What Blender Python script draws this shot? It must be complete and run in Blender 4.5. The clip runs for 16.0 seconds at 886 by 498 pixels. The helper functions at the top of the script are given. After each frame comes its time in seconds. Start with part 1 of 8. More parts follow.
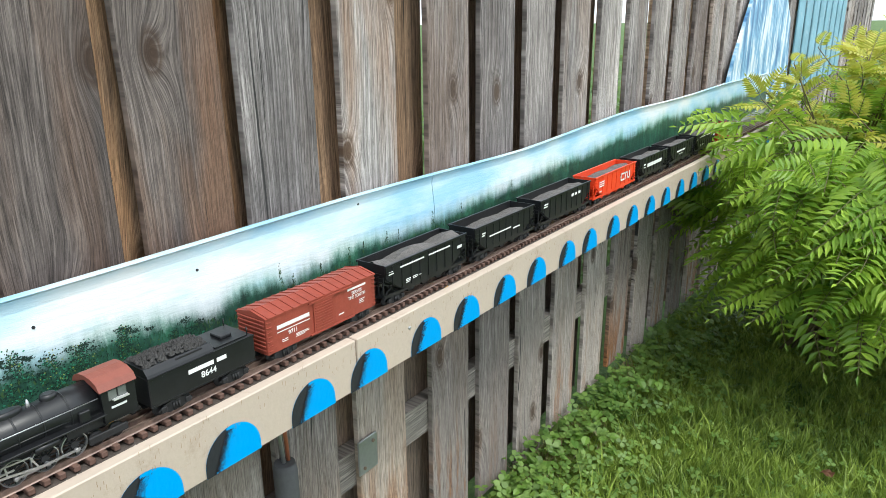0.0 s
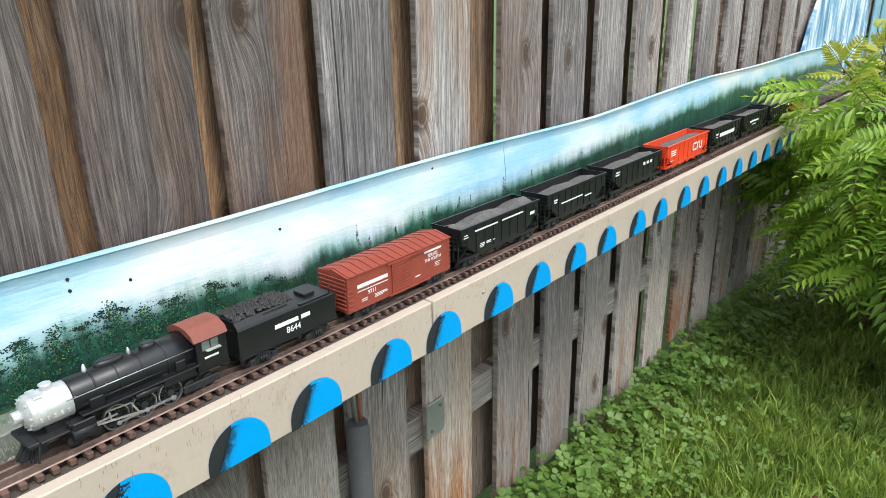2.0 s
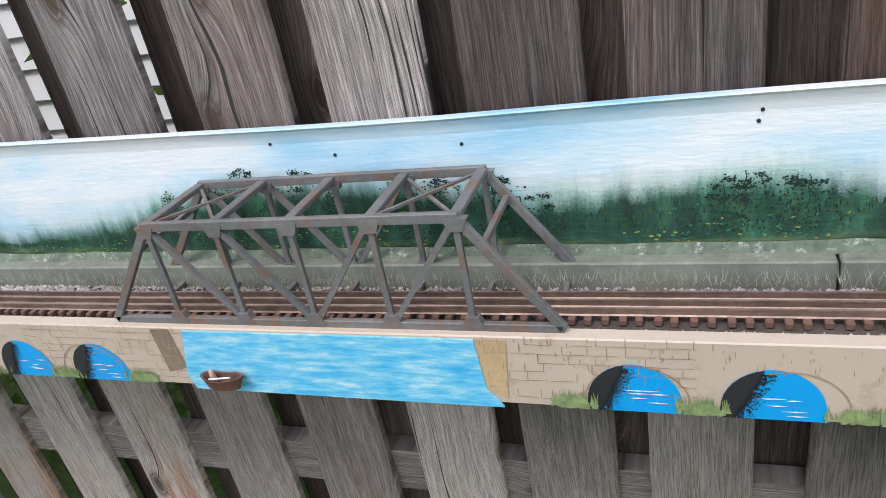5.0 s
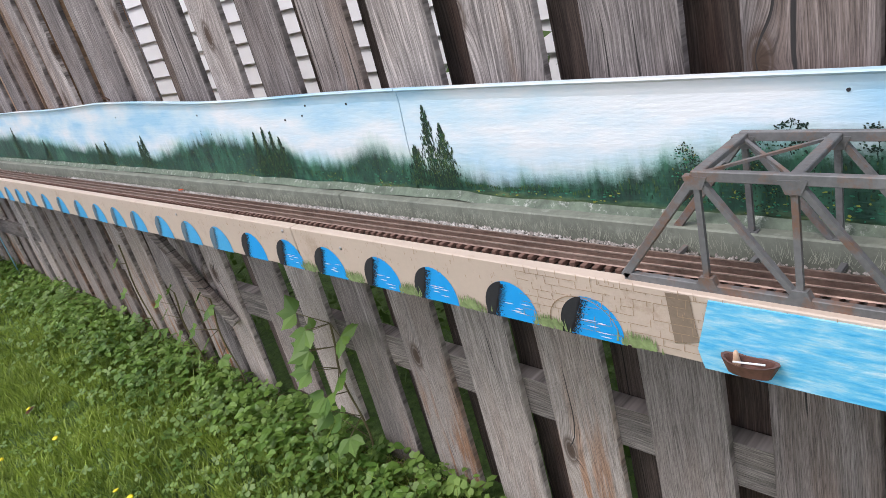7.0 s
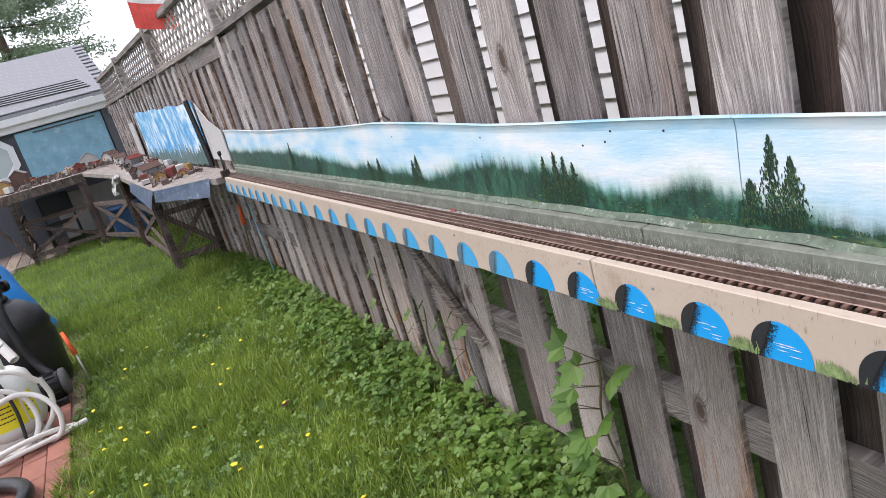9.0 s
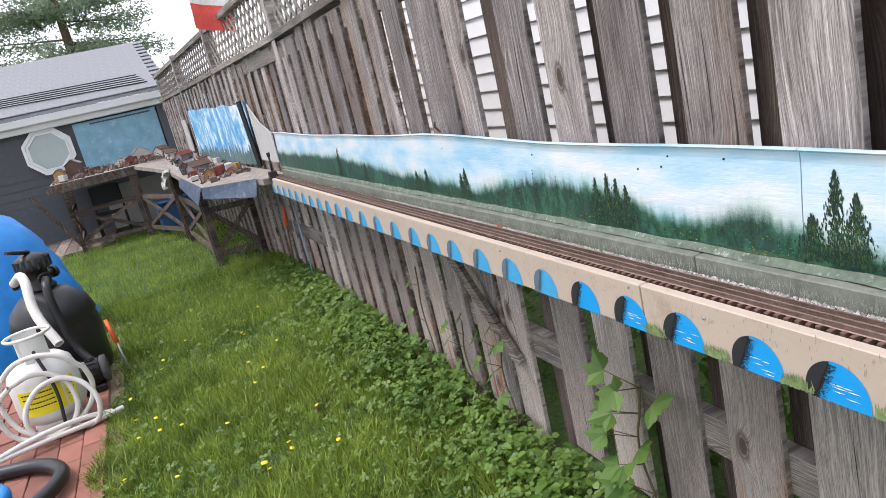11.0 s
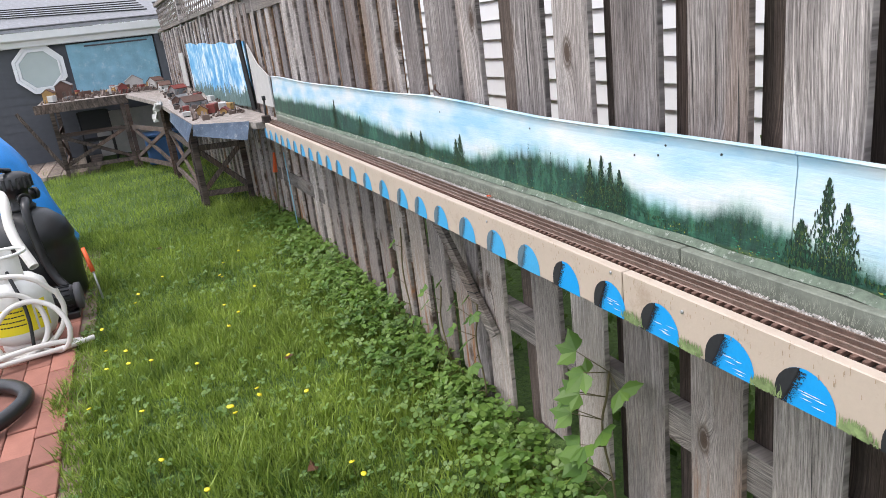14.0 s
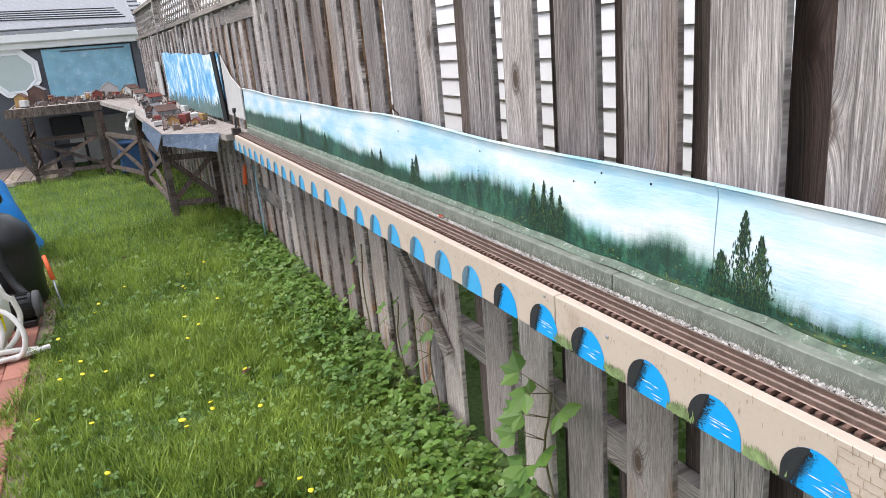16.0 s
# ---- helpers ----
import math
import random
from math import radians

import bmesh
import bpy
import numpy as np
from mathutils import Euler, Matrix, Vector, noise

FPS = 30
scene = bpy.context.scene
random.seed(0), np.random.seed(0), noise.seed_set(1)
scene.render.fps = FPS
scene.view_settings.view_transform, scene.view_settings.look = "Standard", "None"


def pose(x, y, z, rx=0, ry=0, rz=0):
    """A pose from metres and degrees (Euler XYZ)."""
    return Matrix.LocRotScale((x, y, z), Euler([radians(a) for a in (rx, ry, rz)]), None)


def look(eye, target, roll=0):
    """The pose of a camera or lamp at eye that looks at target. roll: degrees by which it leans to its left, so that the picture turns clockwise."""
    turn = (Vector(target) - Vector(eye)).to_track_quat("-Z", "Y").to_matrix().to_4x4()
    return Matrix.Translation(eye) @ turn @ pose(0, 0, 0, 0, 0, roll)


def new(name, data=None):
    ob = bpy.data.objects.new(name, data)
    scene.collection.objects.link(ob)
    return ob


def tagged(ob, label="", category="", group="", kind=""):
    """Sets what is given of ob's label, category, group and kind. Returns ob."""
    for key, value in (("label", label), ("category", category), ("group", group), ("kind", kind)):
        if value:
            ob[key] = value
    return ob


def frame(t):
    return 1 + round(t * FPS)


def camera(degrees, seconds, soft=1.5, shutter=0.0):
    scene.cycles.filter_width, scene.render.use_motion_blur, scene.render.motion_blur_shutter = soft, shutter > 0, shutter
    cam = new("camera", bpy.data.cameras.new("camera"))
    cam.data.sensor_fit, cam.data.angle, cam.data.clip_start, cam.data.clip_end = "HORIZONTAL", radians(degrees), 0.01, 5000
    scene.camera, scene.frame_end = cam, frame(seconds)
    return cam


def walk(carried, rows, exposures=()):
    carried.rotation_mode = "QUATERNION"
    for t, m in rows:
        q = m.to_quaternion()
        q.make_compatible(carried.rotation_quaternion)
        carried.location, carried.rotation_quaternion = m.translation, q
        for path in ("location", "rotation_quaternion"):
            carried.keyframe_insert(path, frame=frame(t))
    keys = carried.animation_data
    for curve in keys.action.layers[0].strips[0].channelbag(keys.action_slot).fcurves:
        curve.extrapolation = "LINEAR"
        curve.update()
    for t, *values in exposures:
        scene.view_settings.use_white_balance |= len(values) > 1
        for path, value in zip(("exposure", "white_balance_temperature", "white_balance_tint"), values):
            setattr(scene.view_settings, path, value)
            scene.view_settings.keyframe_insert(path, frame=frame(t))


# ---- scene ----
cam = camera(64.4, 16.0, 0.62)
PATH = [
    (0, (1.838, -0.728, 1.437), (3.382, 0.388, 0.829), -0.6),
    (0.5, (1.832, -0.719, 1.441), (3.375, 0.39, 0.817), -0.4),
    (1, (1.834, -0.719, 1.435), (3.365, 0.4, 0.8), -0.8),
    (1.5, (1.825, -0.713, 1.431), (3.339, 0.429, 0.796), -0.9),
    (2, (1.807, -0.694, 1.417), (3.248, 0.52, 0.746), -1.1),
    (2.5, (1.752, -0.639, 1.381), (2.961, 0.734, 0.572), -1.6),
    (2.6, (1.742, -0.628, 1.376), (2.854, 0.809, 0.541), -2.0),
    (2.9, (1.668, -0.605, 1.365), (2.506, 1.034, 0.581), -3.7),
    (3, (1.634, -0.585, 1.366), (2.395, 1.063, 0.528), -2.3),
    (3.2, (1.59, -0.581, 1.361), (2.175, 1.103, 0.454), -2.4),
    (3.5, (1.55, -0.568, 1.374), (1.903, 1.167, 0.442), -4.3),
    (4, (1.51, -0.577, 1.362), (1.593, 1.202, 0.453), -5.5),
    (4.2, (1.503, -0.57, 1.382), (1.367, 1.203, 0.466), -6.9),
    (6.3, (1.3, -0.593, 1.346), (0.268, 0.878, 0.468), -14.3),
    (6.5, (1.267, -0.603, 1.347), (0.131, 0.801, 0.488), -14.6),
    (7, (1.194, -0.609, 1.348), (-0.223, 0.579, 0.585), -15.4),
    (7.5, (1.116, -0.657, 1.382), (-0.46, 0.41, 0.765), -14.3),
    (8, (1.079, -0.67, 1.385), (-0.556, 0.304, 0.767), -15.0),
    (8.5, (1.035, -0.692, 1.389), (-0.677, 0.167, 0.813), -15.2),
    (9, (1.019, -0.696, 1.384), (-0.736, 0.085, 0.825), -16.2),
    (9.5, (1.016, -0.7, 1.391), (-0.761, 0.046, 0.858), -16.0),
    (10, (1.008, -0.704, 1.405), (-0.801, -0.006, 0.913), -15.8),
    (10.2, (1.012, -0.715, 1.397), (-0.795, -0.016, 0.9), -14.9),
    (12.3, (0.999, -0.712, 1.391), (-0.801, -0.006, 0.878), -11.4),
    (12.5, (1.003, -0.716, 1.392), (-0.771, 0.019, 0.833), -8.5),
    (13, (0.993, -0.711, 1.392), (-0.78, 0.008, 0.81), -7.3),
    (13.5, (0.998, -0.713, 1.39), (-0.774, 0.002, 0.8), -7.2),
    (14, (0.995, -0.708, 1.393), (-0.772, 0.006, 0.787), -6.9),
    (14.5, (0.998, -0.706, 1.39), (-0.768, 0.001, 0.772), -6.8),
    (15, (1.005, -0.691, 1.385), (-0.747, 0.042, 0.758), -7.1),
    (15.5, (1.017, -0.664, 1.375), (-0.728, 0.086, 0.748), -7.2),
    (16, (1.04, -0.645, 1.4), (-0.712, 0.132, 0.83), -4.9),
]
EXPOSURES = ((0, 1.03, 6400, 5), (2, 1.0, 6400, 7), (3, 0.75, 6450, 10), (4, 0.66, 6400, 11), (6.5, 0.68, 6500, 18), (7.5, 0.7, 6500, 18), (10, 0.82, 6500, 18), (12.5, 0.81, 6500, 14), (14.5, 0.97, 6480, 15), (15.5, 1.0, 6480, 15), (16, 1.04, 6450, 14))
walk(cam, [(t, look(eye, target, roll)) for t, eye, target, roll in PATH], EXPOSURES)

# ---- world and light ----
world = bpy.data.worlds.new("world")
scene.world = world
world.use_nodes = True
wn, wl = world.node_tree.nodes, world.node_tree.links
sky = wn.new("ShaderNodeTexSky")
sky.sky_type, sky.sun_disc = "NISHITA", False
sky.sun_elevation, sky.sun_rotation = radians(62), radians(195)
sky.dust_density, sky.air_density = 4.0, 1.0
hazy = wn.new("ShaderNodeMixRGB")
hazy.inputs[0].default_value = 0.75
hazy.inputs[2].default_value = (7.9, 8.4, 9.1, 1)
wl.new(sky.outputs[0], hazy.inputs[1])
wl.new(hazy.outputs[0], wn["Background"].inputs[0])
wn["Background"].inputs[1].default_value = 0.12
sun = new("sun", bpy.data.lights.new("sun", "SUN"))
sun.data.energy, sun.data.angle, sun.data.color = 1.3, radians(14), (1.0, 0.98, 0.95)
sun.matrix_world = look((-0.8, -3.0, 6.0), (0, 0, 0))


# ---- materials ----
def nodes(name, rough=0.7, metal=0.0, color=(0.5, 0.5, 0.5)):
    m = bpy.data.materials.new(name)
    m.use_nodes = True
    b = m.node_tree.nodes["Principled BSDF"]
    b.inputs["Roughness"].default_value, b.inputs["Metallic"].default_value = rough, metal
    b.inputs["Base Color"].default_value = (*color, 1)
    return m, m.node_tree.nodes, m.node_tree.links, b


def coords(n, l, scale=(1, 1, 1), shift=None, kind="Object"):
    tc, mp = n.new("ShaderNodeTexCoord"), n.new("ShaderNodeMapping")
    mp.inputs["Scale"].default_value = scale
    l.new(tc.outputs[kind], mp.inputs["Vector"])
    if shift is not None:
        l.new(shift, mp.inputs["Location"])
    return mp.outputs[0]


def noise_tex(n, l, vec, scale, detail=4, rough=0.6):
    t = n.new("ShaderNodeTexNoise")
    t.inputs["Scale"].default_value, t.inputs["Detail"].default_value, t.inputs["Roughness"].default_value = scale, detail, rough
    if vec is not None:
        l.new(vec, t.inputs["Vector"])
    return t.outputs["Fac"]


def ramp(n, l, fac, stops):
    r = n.new("ShaderNodeValToRGB")
    e = r.color_ramp.elements
    while len(e) < len(stops):
        e.new(0.5)
    for el, (p, c) in zip(e, stops):
        el.position, el.color = p, (*c, 1) if len(c) == 3 else c
    l.new(fac, r.inputs[0])
    return r.outputs[0]


def mix(n, l, fac, a, b, kind="MIX"):
    m = n.new("ShaderNodeMixRGB")
    m.blend_type = kind
    for sock, v in zip(m.inputs, (fac, a, b)):
        if isinstance(v, (int, float)):
            sock.default_value = v
        elif isinstance(v, tuple):
            sock.default_value = (*v, 1)
        else:
            l.new(v, sock)
    return m.outputs[0]


def bump(n, l, b, height, strength=0.3, dist=0.01):
    u = n.new("ShaderNodeBump")
    u.inputs["Strength"].default_value, u.inputs["Distance"].default_value = strength, dist
    l.new(height, u.inputs["Height"])
    l.new(u.outputs[0], b.inputs["Normal"])


def worn(name, color, rough=0.7, metal=0.0, vary=0.25, scale=12.0, grain=120.0, relief=0.15, dirt=None, island=False, dirt_from=0.55):
    """Plain coat with blotches at two scales and fine relief."""
    m, n, l, b = nodes(name, rough, metal, color)
    vec = coords(n, l)
    big, small = noise_tex(n, l, vec, scale, 5), noise_tex(n, l, vec, grain, 3)
    dark = tuple(c * (1 - vary) for c in color)
    lite = tuple(min(1, c * (1 + vary)) for c in color)
    c1 = ramp(n, l, big, [(0.3, dark), (0.7, lite)])
    c2 = mix(n, l, 0.35, c1, ramp(n, l, small, [(0.3, dark), (0.7, lite)]))
    if dirt:
        c2 = mix(n, l, ramp(n, l, noise_tex(n, l, vec, scale * 2.3, 8, 0.75), [(dirt_from, (0, 0, 0)), (dirt_from + 0.17, (1, 1, 1))]), c2, dirt)
    if island:
        g = n.new("ShaderNodeNewGeometry")
        c2 = mix(n, l, 0.7, c2, ramp(n, l, g.outputs["Random Per Island"], [(0.0, tuple(c * 0.55 for c in color)), (1.0, tuple(min(1, c * 1.5) for c in color))]))
    l.new(c2, b.inputs["Base Color"])
    bump(n, l, b, small, relief, 0.004)
    return m


def weathered_wood(name, base, pale, brown, amount=0.5, axis=2, rough=0.9, low=None, shelf_band=None, rust=0.5):
    """Bare, greyed boards: long grain that bends round small knots, cracks, brown patches and a tone for each board.
    low: the colour of the weathered feet of the boards; a dark grey-green band can be mixed in below the shelf."""
    m, n, l, b = nodes(name, rough)
    info = n.new("ShaderNodeObjectInfo")

    def calc(op, x, y, z=None):
        q = n.new("ShaderNodeMath")
        q.operation = op
        for sock, v in zip(q.inputs, (x, y, z)):
            if v is None:
                continue
            if isinstance(v, (int, float)):
                sock.default_value = v
            else:
                l.new(v, sock)
        return q.outputs[0]

    def plane(u, a, ku, ka):
        c = n.new("ShaderNodeCombineXYZ")
        l.new(calc("MULTIPLY", u, ku), c.inputs[0])
        l.new(seed, c.inputs[1])
        l.new(calc("MULTIPLY", a, ka), c.inputs[2])
        return c.outputs[0]

    seed = calc("MULTIPLY", info.outputs["Random"], 37.0)
    cm = n.new("ShaderNodeCombineXYZ")
    for i in range(3):
        l.new(seed, cm.inputs[i])
    sx, so = n.new("ShaderNodeSeparateXYZ"), n.new("ShaderNodeSeparateXYZ")
    l.new(coords(n, l, (1, 1, 1), cm.outputs[0]), sx.inputs[0])
    l.new(coords(n, l), so.inputs[0])
    along, across = sx.outputs[axis], sx.outputs[2 if axis == 0 else 0]
    # knots
    vo = n.new("ShaderNodeTexVoronoi")
    vo.voronoi_dimensions = "2D"
    vo.inputs["Scale"].default_value = 1.0
    cx = n.new("ShaderNodeCombineXYZ")
    l.new(calc("MULTIPLY", across, 4.4), cx.inputs["X"]); l.new(calc("MULTIPLY", along, 2.1), cx.inputs["Y"])
    l.new(cx.outputs[0], vo.inputs["Vector"])
    dist = calc("MULTIPLY_ADD", noise_tex(n, l, plane(across, along, 30, 14), 1.0, 2), 0.03, calc("SUBTRACT", vo.outputs["Distance"], 0.015))
    near = n.new("ShaderNodeMapRange")
    near.inputs[1].default_value, near.inputs[2].default_value, near.inputs[3].default_value, near.inputs[4].default_value = 0.0, 0.3, 1.0, 0.0
    l.new(dist, near.inputs[0])
    pull = calc("POWER", near.outputs[0], 2.5)
    wander = calc("MULTIPLY", noise_tex(n, l, plane(across, along, 5, 1.3), 1.0, 2), 0.05)
    u = calc("ADD", calc("MULTIPLY_ADD", pull, 0.035, across), wander)
    grain = noise_tex(n, l, plane(u, along, 300, 5), 1.0, 5, 0.65)
    rings = noise_tex(n, l, plane(u, along, 75, 1.1), 1.0, 3, 0.55)
    fine = noise_tex(n, l, plane(u, along, 900, 26), 1.0, 3, 0.75)
    blotch = noise_tex(n, l, plane(across, along, 11, 3.0), 1.0, 4, 0.6)
    col = ramp(n, l, grain, [(0.32, tuple(c * 0.55 for c in base)), (0.47, base), (0.62, pale), (0.76, tuple(min(1, c * 1.2) for c in pale))])
    col = mix(n, l, 0.85, col, ramp(n, l, rings, [(0.32, (0.8, 0.79, 0.78)), (0.5, (1.0, 1.0, 1.0)), (0.66, (1.08, 1.08, 1.08))]), "MULTIPLY")
    col = mix(n, l, 0.7, col, ramp(n, l, blotch, [(0.32, (0.5, 0.49, 0.5)), (0.66, (1.32, 1.32, 1.31))]), "MULTIPLY")
    pick = ramp(n, l, calc("FRACT", calc("MULTIPLY", info.outputs["Random"], 9.7), 0.0), [(0.35, (0.15, 0.15, 0.15)), (0.8, (1, 1, 1))])
    stain = ramp(n, l, noise_tex(n, l, plane(across, along, 9, 0.9), 1.0, 4), [(0.47, (0, 0, 0)), (0.6, (1, 1, 1))])
    sm = mix(n, l, 1.0, mix(n, l, 1.0, stain, pick, "MULTIPLY"), (amount, amount, amount), "MULTIPLY")
    col = mix(n, l, sm, col, mix(n, l, grain, tuple(c * 0.5 for c in brown), tuple(c * 1.5 for c in brown)))
    if low:
        foot = n.new("ShaderNodeMapRange")
        foot.inputs[1].default_value, foot.inputs[2].default_value = -0.25, -0.6
        l.new(calc("MULTIPLY_ADD", blotch, 0.5, calc("SUBTRACT", so.outputs[2], 0.25)), foot.inputs[0])
        col = mix(n, l, calc("MULTIPLY", foot.outputs[0], 0.9), col, mix(n, l, grain, tuple(c * 0.45 for c in low), tuple(c * 1.5 for c in low)))
        wet = n.new("ShaderNodeMapRange")
        wet.inputs[1].default_value, wet.inputs[2].default_value = -0.45, -0.85
        l.new(so.outputs[2], wet.inputs[0])
        rot = ramp(n, l, noise_tex(n, l, plane(across, along, 34, 2.6), 1.0, 5, 0.65), [(rust, (0, 0, 0)), (rust + 0.1, (1, 1, 1))])
        rot = mix(n, l, 1.0, mix(n, l, 1.0, rot, pick if rust > 0.45 else (1, 1, 1), "MULTIPLY"), wet.outputs[0], "MULTIPLY")
        col = mix(n, l, rot, col, mix(n, l, fine, (0.12, 0.05, 0.018), (0.42, 0.19, 0.07)))
    if shelf_band:
        # dark grey-green band, strongest right under the shelf, fading downwards
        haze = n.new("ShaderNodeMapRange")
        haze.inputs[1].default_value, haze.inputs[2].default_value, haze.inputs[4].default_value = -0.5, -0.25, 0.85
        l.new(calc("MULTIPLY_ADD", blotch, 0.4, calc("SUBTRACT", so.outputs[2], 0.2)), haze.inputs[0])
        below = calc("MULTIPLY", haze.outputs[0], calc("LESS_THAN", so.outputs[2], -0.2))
        col = mix(n, l, below, col, shelf_band)
    col = mix(n, l, 0.75, col, ramp(n, l, fine, [(0.36, (0.3, 0.29, 0.29)), (0.5, (0.95, 0.95, 0.95)), (0.64, (1.4, 1.4, 1.4))]), "MULTIPLY")
    tone = ramp(n, l, info.outputs["Random"], [(0.0, (0.62, 0.59, 0.59)), (0.5, (0.98, 0.95, 0.93)), (1.0, (1.36, 1.32, 1.28))])
    col = mix(n, l, 1.0, col, tone, "MULTIPLY")
    ring = ramp(n, l, dist, [(0.0, (0.98, 0.98, 0.98)), (0.04, (0.9, 0.9, 0.9)), (0.05, (0.3, 0.3, 0.3)), (0.058, (0.8, 0.8, 0.8)), (0.09, (0, 0, 0))])
    col = mix(n, l, ring, col, mix(n, l, grain, tuple(c * 0.1 for c in brown), tuple(c * 0.5 for c in brown)))
    # long drying cracks
    crack = ramp(n, l, noise_tex(n, l, plane(u, along, 105, 1.3), 1.0, 2), [(0.70, (0, 0, 0)), (0.715, (1, 1, 1))])
    col = mix(n, l, crack, col, tuple(c * 0.12 for c in base))
    l.new(col, b.inputs["Base Color"])
    bump(n, l, b, mix(n, l, 0.4, grain, fine), 0.9, 0.004)
    return m


M = {}
M["fence"] = weathered_wood("fence_wood", (0.272, 0.252, 0.246), (0.482, 0.452, 0.442), (0.24, 0.15, 0.1), 0.5, low=(0.36, 0.325, 0.3))
M["fence_brown"] = weathered_wood("fence_brown_wood", (0.118, 0.099, 0.092), (0.205, 0.178, 0.166), (0.17, 0.094, 0.056), 0.85, low=(0.40, 0.37, 0.34), shelf_band=(0.05, 0.072, 0.062))
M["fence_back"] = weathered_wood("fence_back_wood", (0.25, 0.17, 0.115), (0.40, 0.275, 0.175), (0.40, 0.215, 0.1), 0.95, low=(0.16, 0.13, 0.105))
M["fence_rust"] = weathered_wood("fence_rust_wood", (0.25, 0.235, 0.23), (0.44, 0.42, 0.415), (0.26, 0.14, 0.07), 0.7, low=(0.4, 0.34, 0.29), rust=0.42)
M["rail_wood"] = weathered_wood("rail_wood", (0.22, 0.205, 0.19), (0.38, 0.35, 0.32), (0.2, 0.12, 0.08), 0.3, axis=0)
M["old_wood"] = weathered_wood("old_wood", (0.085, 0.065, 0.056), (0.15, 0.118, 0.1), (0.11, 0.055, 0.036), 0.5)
M["deck"] = weathered_wood("deck_wood", (0.26, 0.22, 0.19), (0.38, 0.33, 0.28), (0.25, 0.15, 0.1), 0.4, axis=1)
M["sand_paint"] = worn("sand_paint", (0.49, 0.405, 0.33), 0.55, vary=0.07, scale=6, relief=0.12, dirt=(0.36, 0.27, 0.2))
M["arch_blue"] = worn("arch_blue", (0.0, 0.32, 0.74), 0.4, vary=0.05)
M["arch_black"] = worn("arch_black", (0.018, 0.02, 0.024), 0.6, vary=0.3)
M["arch_grey"] = worn("arch_grey", (0.1, 0.17, 0.22), 0.6, vary=0.3)
M["arch_pale"] = worn("arch_pale", (0.05, 0.36, 0.66), 0.45, vary=0.15)
M["mortar_line"] = worn("mortar_line", (0.33, 0.235, 0.15), 0.7)
M["brick_tan"] = worn("brick_tan", (0.47, 0.34, 0.19), 0.7, vary=0.2)
M["brick_grey"] = worn("brick_grey", (0.21, 0.16, 0.115), 0.8, vary=0.25)
M["white_paint"] = worn("white_paint", (0.78, 0.79, 0.8), 0.5, vary=0.05)
M["grass_paint"] = worn("grass_paint", (0.2, 0.27, 0.11), 0.7, vary=0.4, scale=60)
M["strip"] = worn("green_grey_strip", (0.165, 0.18, 0.145), 0.75, vary=0.35, scale=14, dirt=(0.28, 0.31, 0.26))
M["shelf_wood"] = worn("shelf_wood", (0.16, 0.14, 0.12), 0.9, vary=0.3)
M["ballast"] = worn("ballast", (0.36, 0.33, 0.305), 0.95, vary=0.35, scale=60, grain=500, relief=0.5, island=True)
M["tie"] = worn("tie_wood", (0.15, 0.085, 0.064), 0.85, vary=0.35, scale=60, grain=300)
M["rail_steel"] = worn("rail_steel", (0.3, 0.215, 0.175), 0.4, 0.6, vary=0.35, scale=30, dirt=(0.3, 0.22, 0.18))
M["gravel_white"] = worn("gravel_white", (0.5, 0.48, 0.46), 0.9, vary=0.3, island=True)
M["siding_white"] = worn("siding_white", (0.87, 0.88, 0.89), 0.5, vary=0.03)
M["siding_dark"] = worn("siding_dark", (0.062, 0.066, 0.078), 0.6, vary=0.15)
M["shingle"] = worn("shingle", (0.23, 0.235, 0.25), 0.9, vary=0.3, scale=20)
M["green_leaf"] = worn("green_leaf", (0.10, 0.2, 0.035), 0.55, vary=0.3, island=True)


# ---- building helpers ----
def box(bm, x0, x1, y0, y1, z0, z1, bev=0.0, mi=0):
    vs = [bm.verts.new(v) for v in ((x0, y0, z0), (x1, y0, z0), (x1, y1, z0), (x0, y1, z0), (x0, y0, z1), (x1, y0, z1), (x1, y1, z1), (x0, y1, z1))]
    fs = [bm.faces.new([vs[i] for i in q]) for q in ((3, 2, 1, 0), (4, 5, 6, 7), (0, 1, 5, 4), (1, 2, 6, 5), (2, 3, 7, 6), (3, 0, 4, 7))]
    for f in fs:
        f.material_index = mi
    if bev:
        es = list({e for f in fs for e in f.edges})
        bmesh.ops.bevel(bm, geom=es, offset=bev, segments=1, affect="EDGES")
    return vs


def rod(bm, p0, p1, r0, r1=None, seg=8, cap=True):
    p0, p1 = Vector(p0), Vector(p1)
    r1 = r0 if r1 is None else r1
    d = (p1 - p0).normalized()
    a = d.orthogonal().normalized()
    b = d.cross(a)
    rings = []
    for p, r in ((p0, r0), (p1, r1)):
        rings.append([bm.verts.new(p + r * (math.cos(k * 2 * math.pi / seg) * a + math.sin(k * 2 * math.pi / seg) * b)) for k in range(seg)])
    for k in range(seg):
        f = bm.faces.new((rings[0][k], rings[0][(k + 1) % seg], rings[1][(k + 1) % seg], rings[1][k]))
        f.smooth = True
    if cap:
        bm.faces.new(rings[0][::-1])
        bm.faces.new(rings[1])


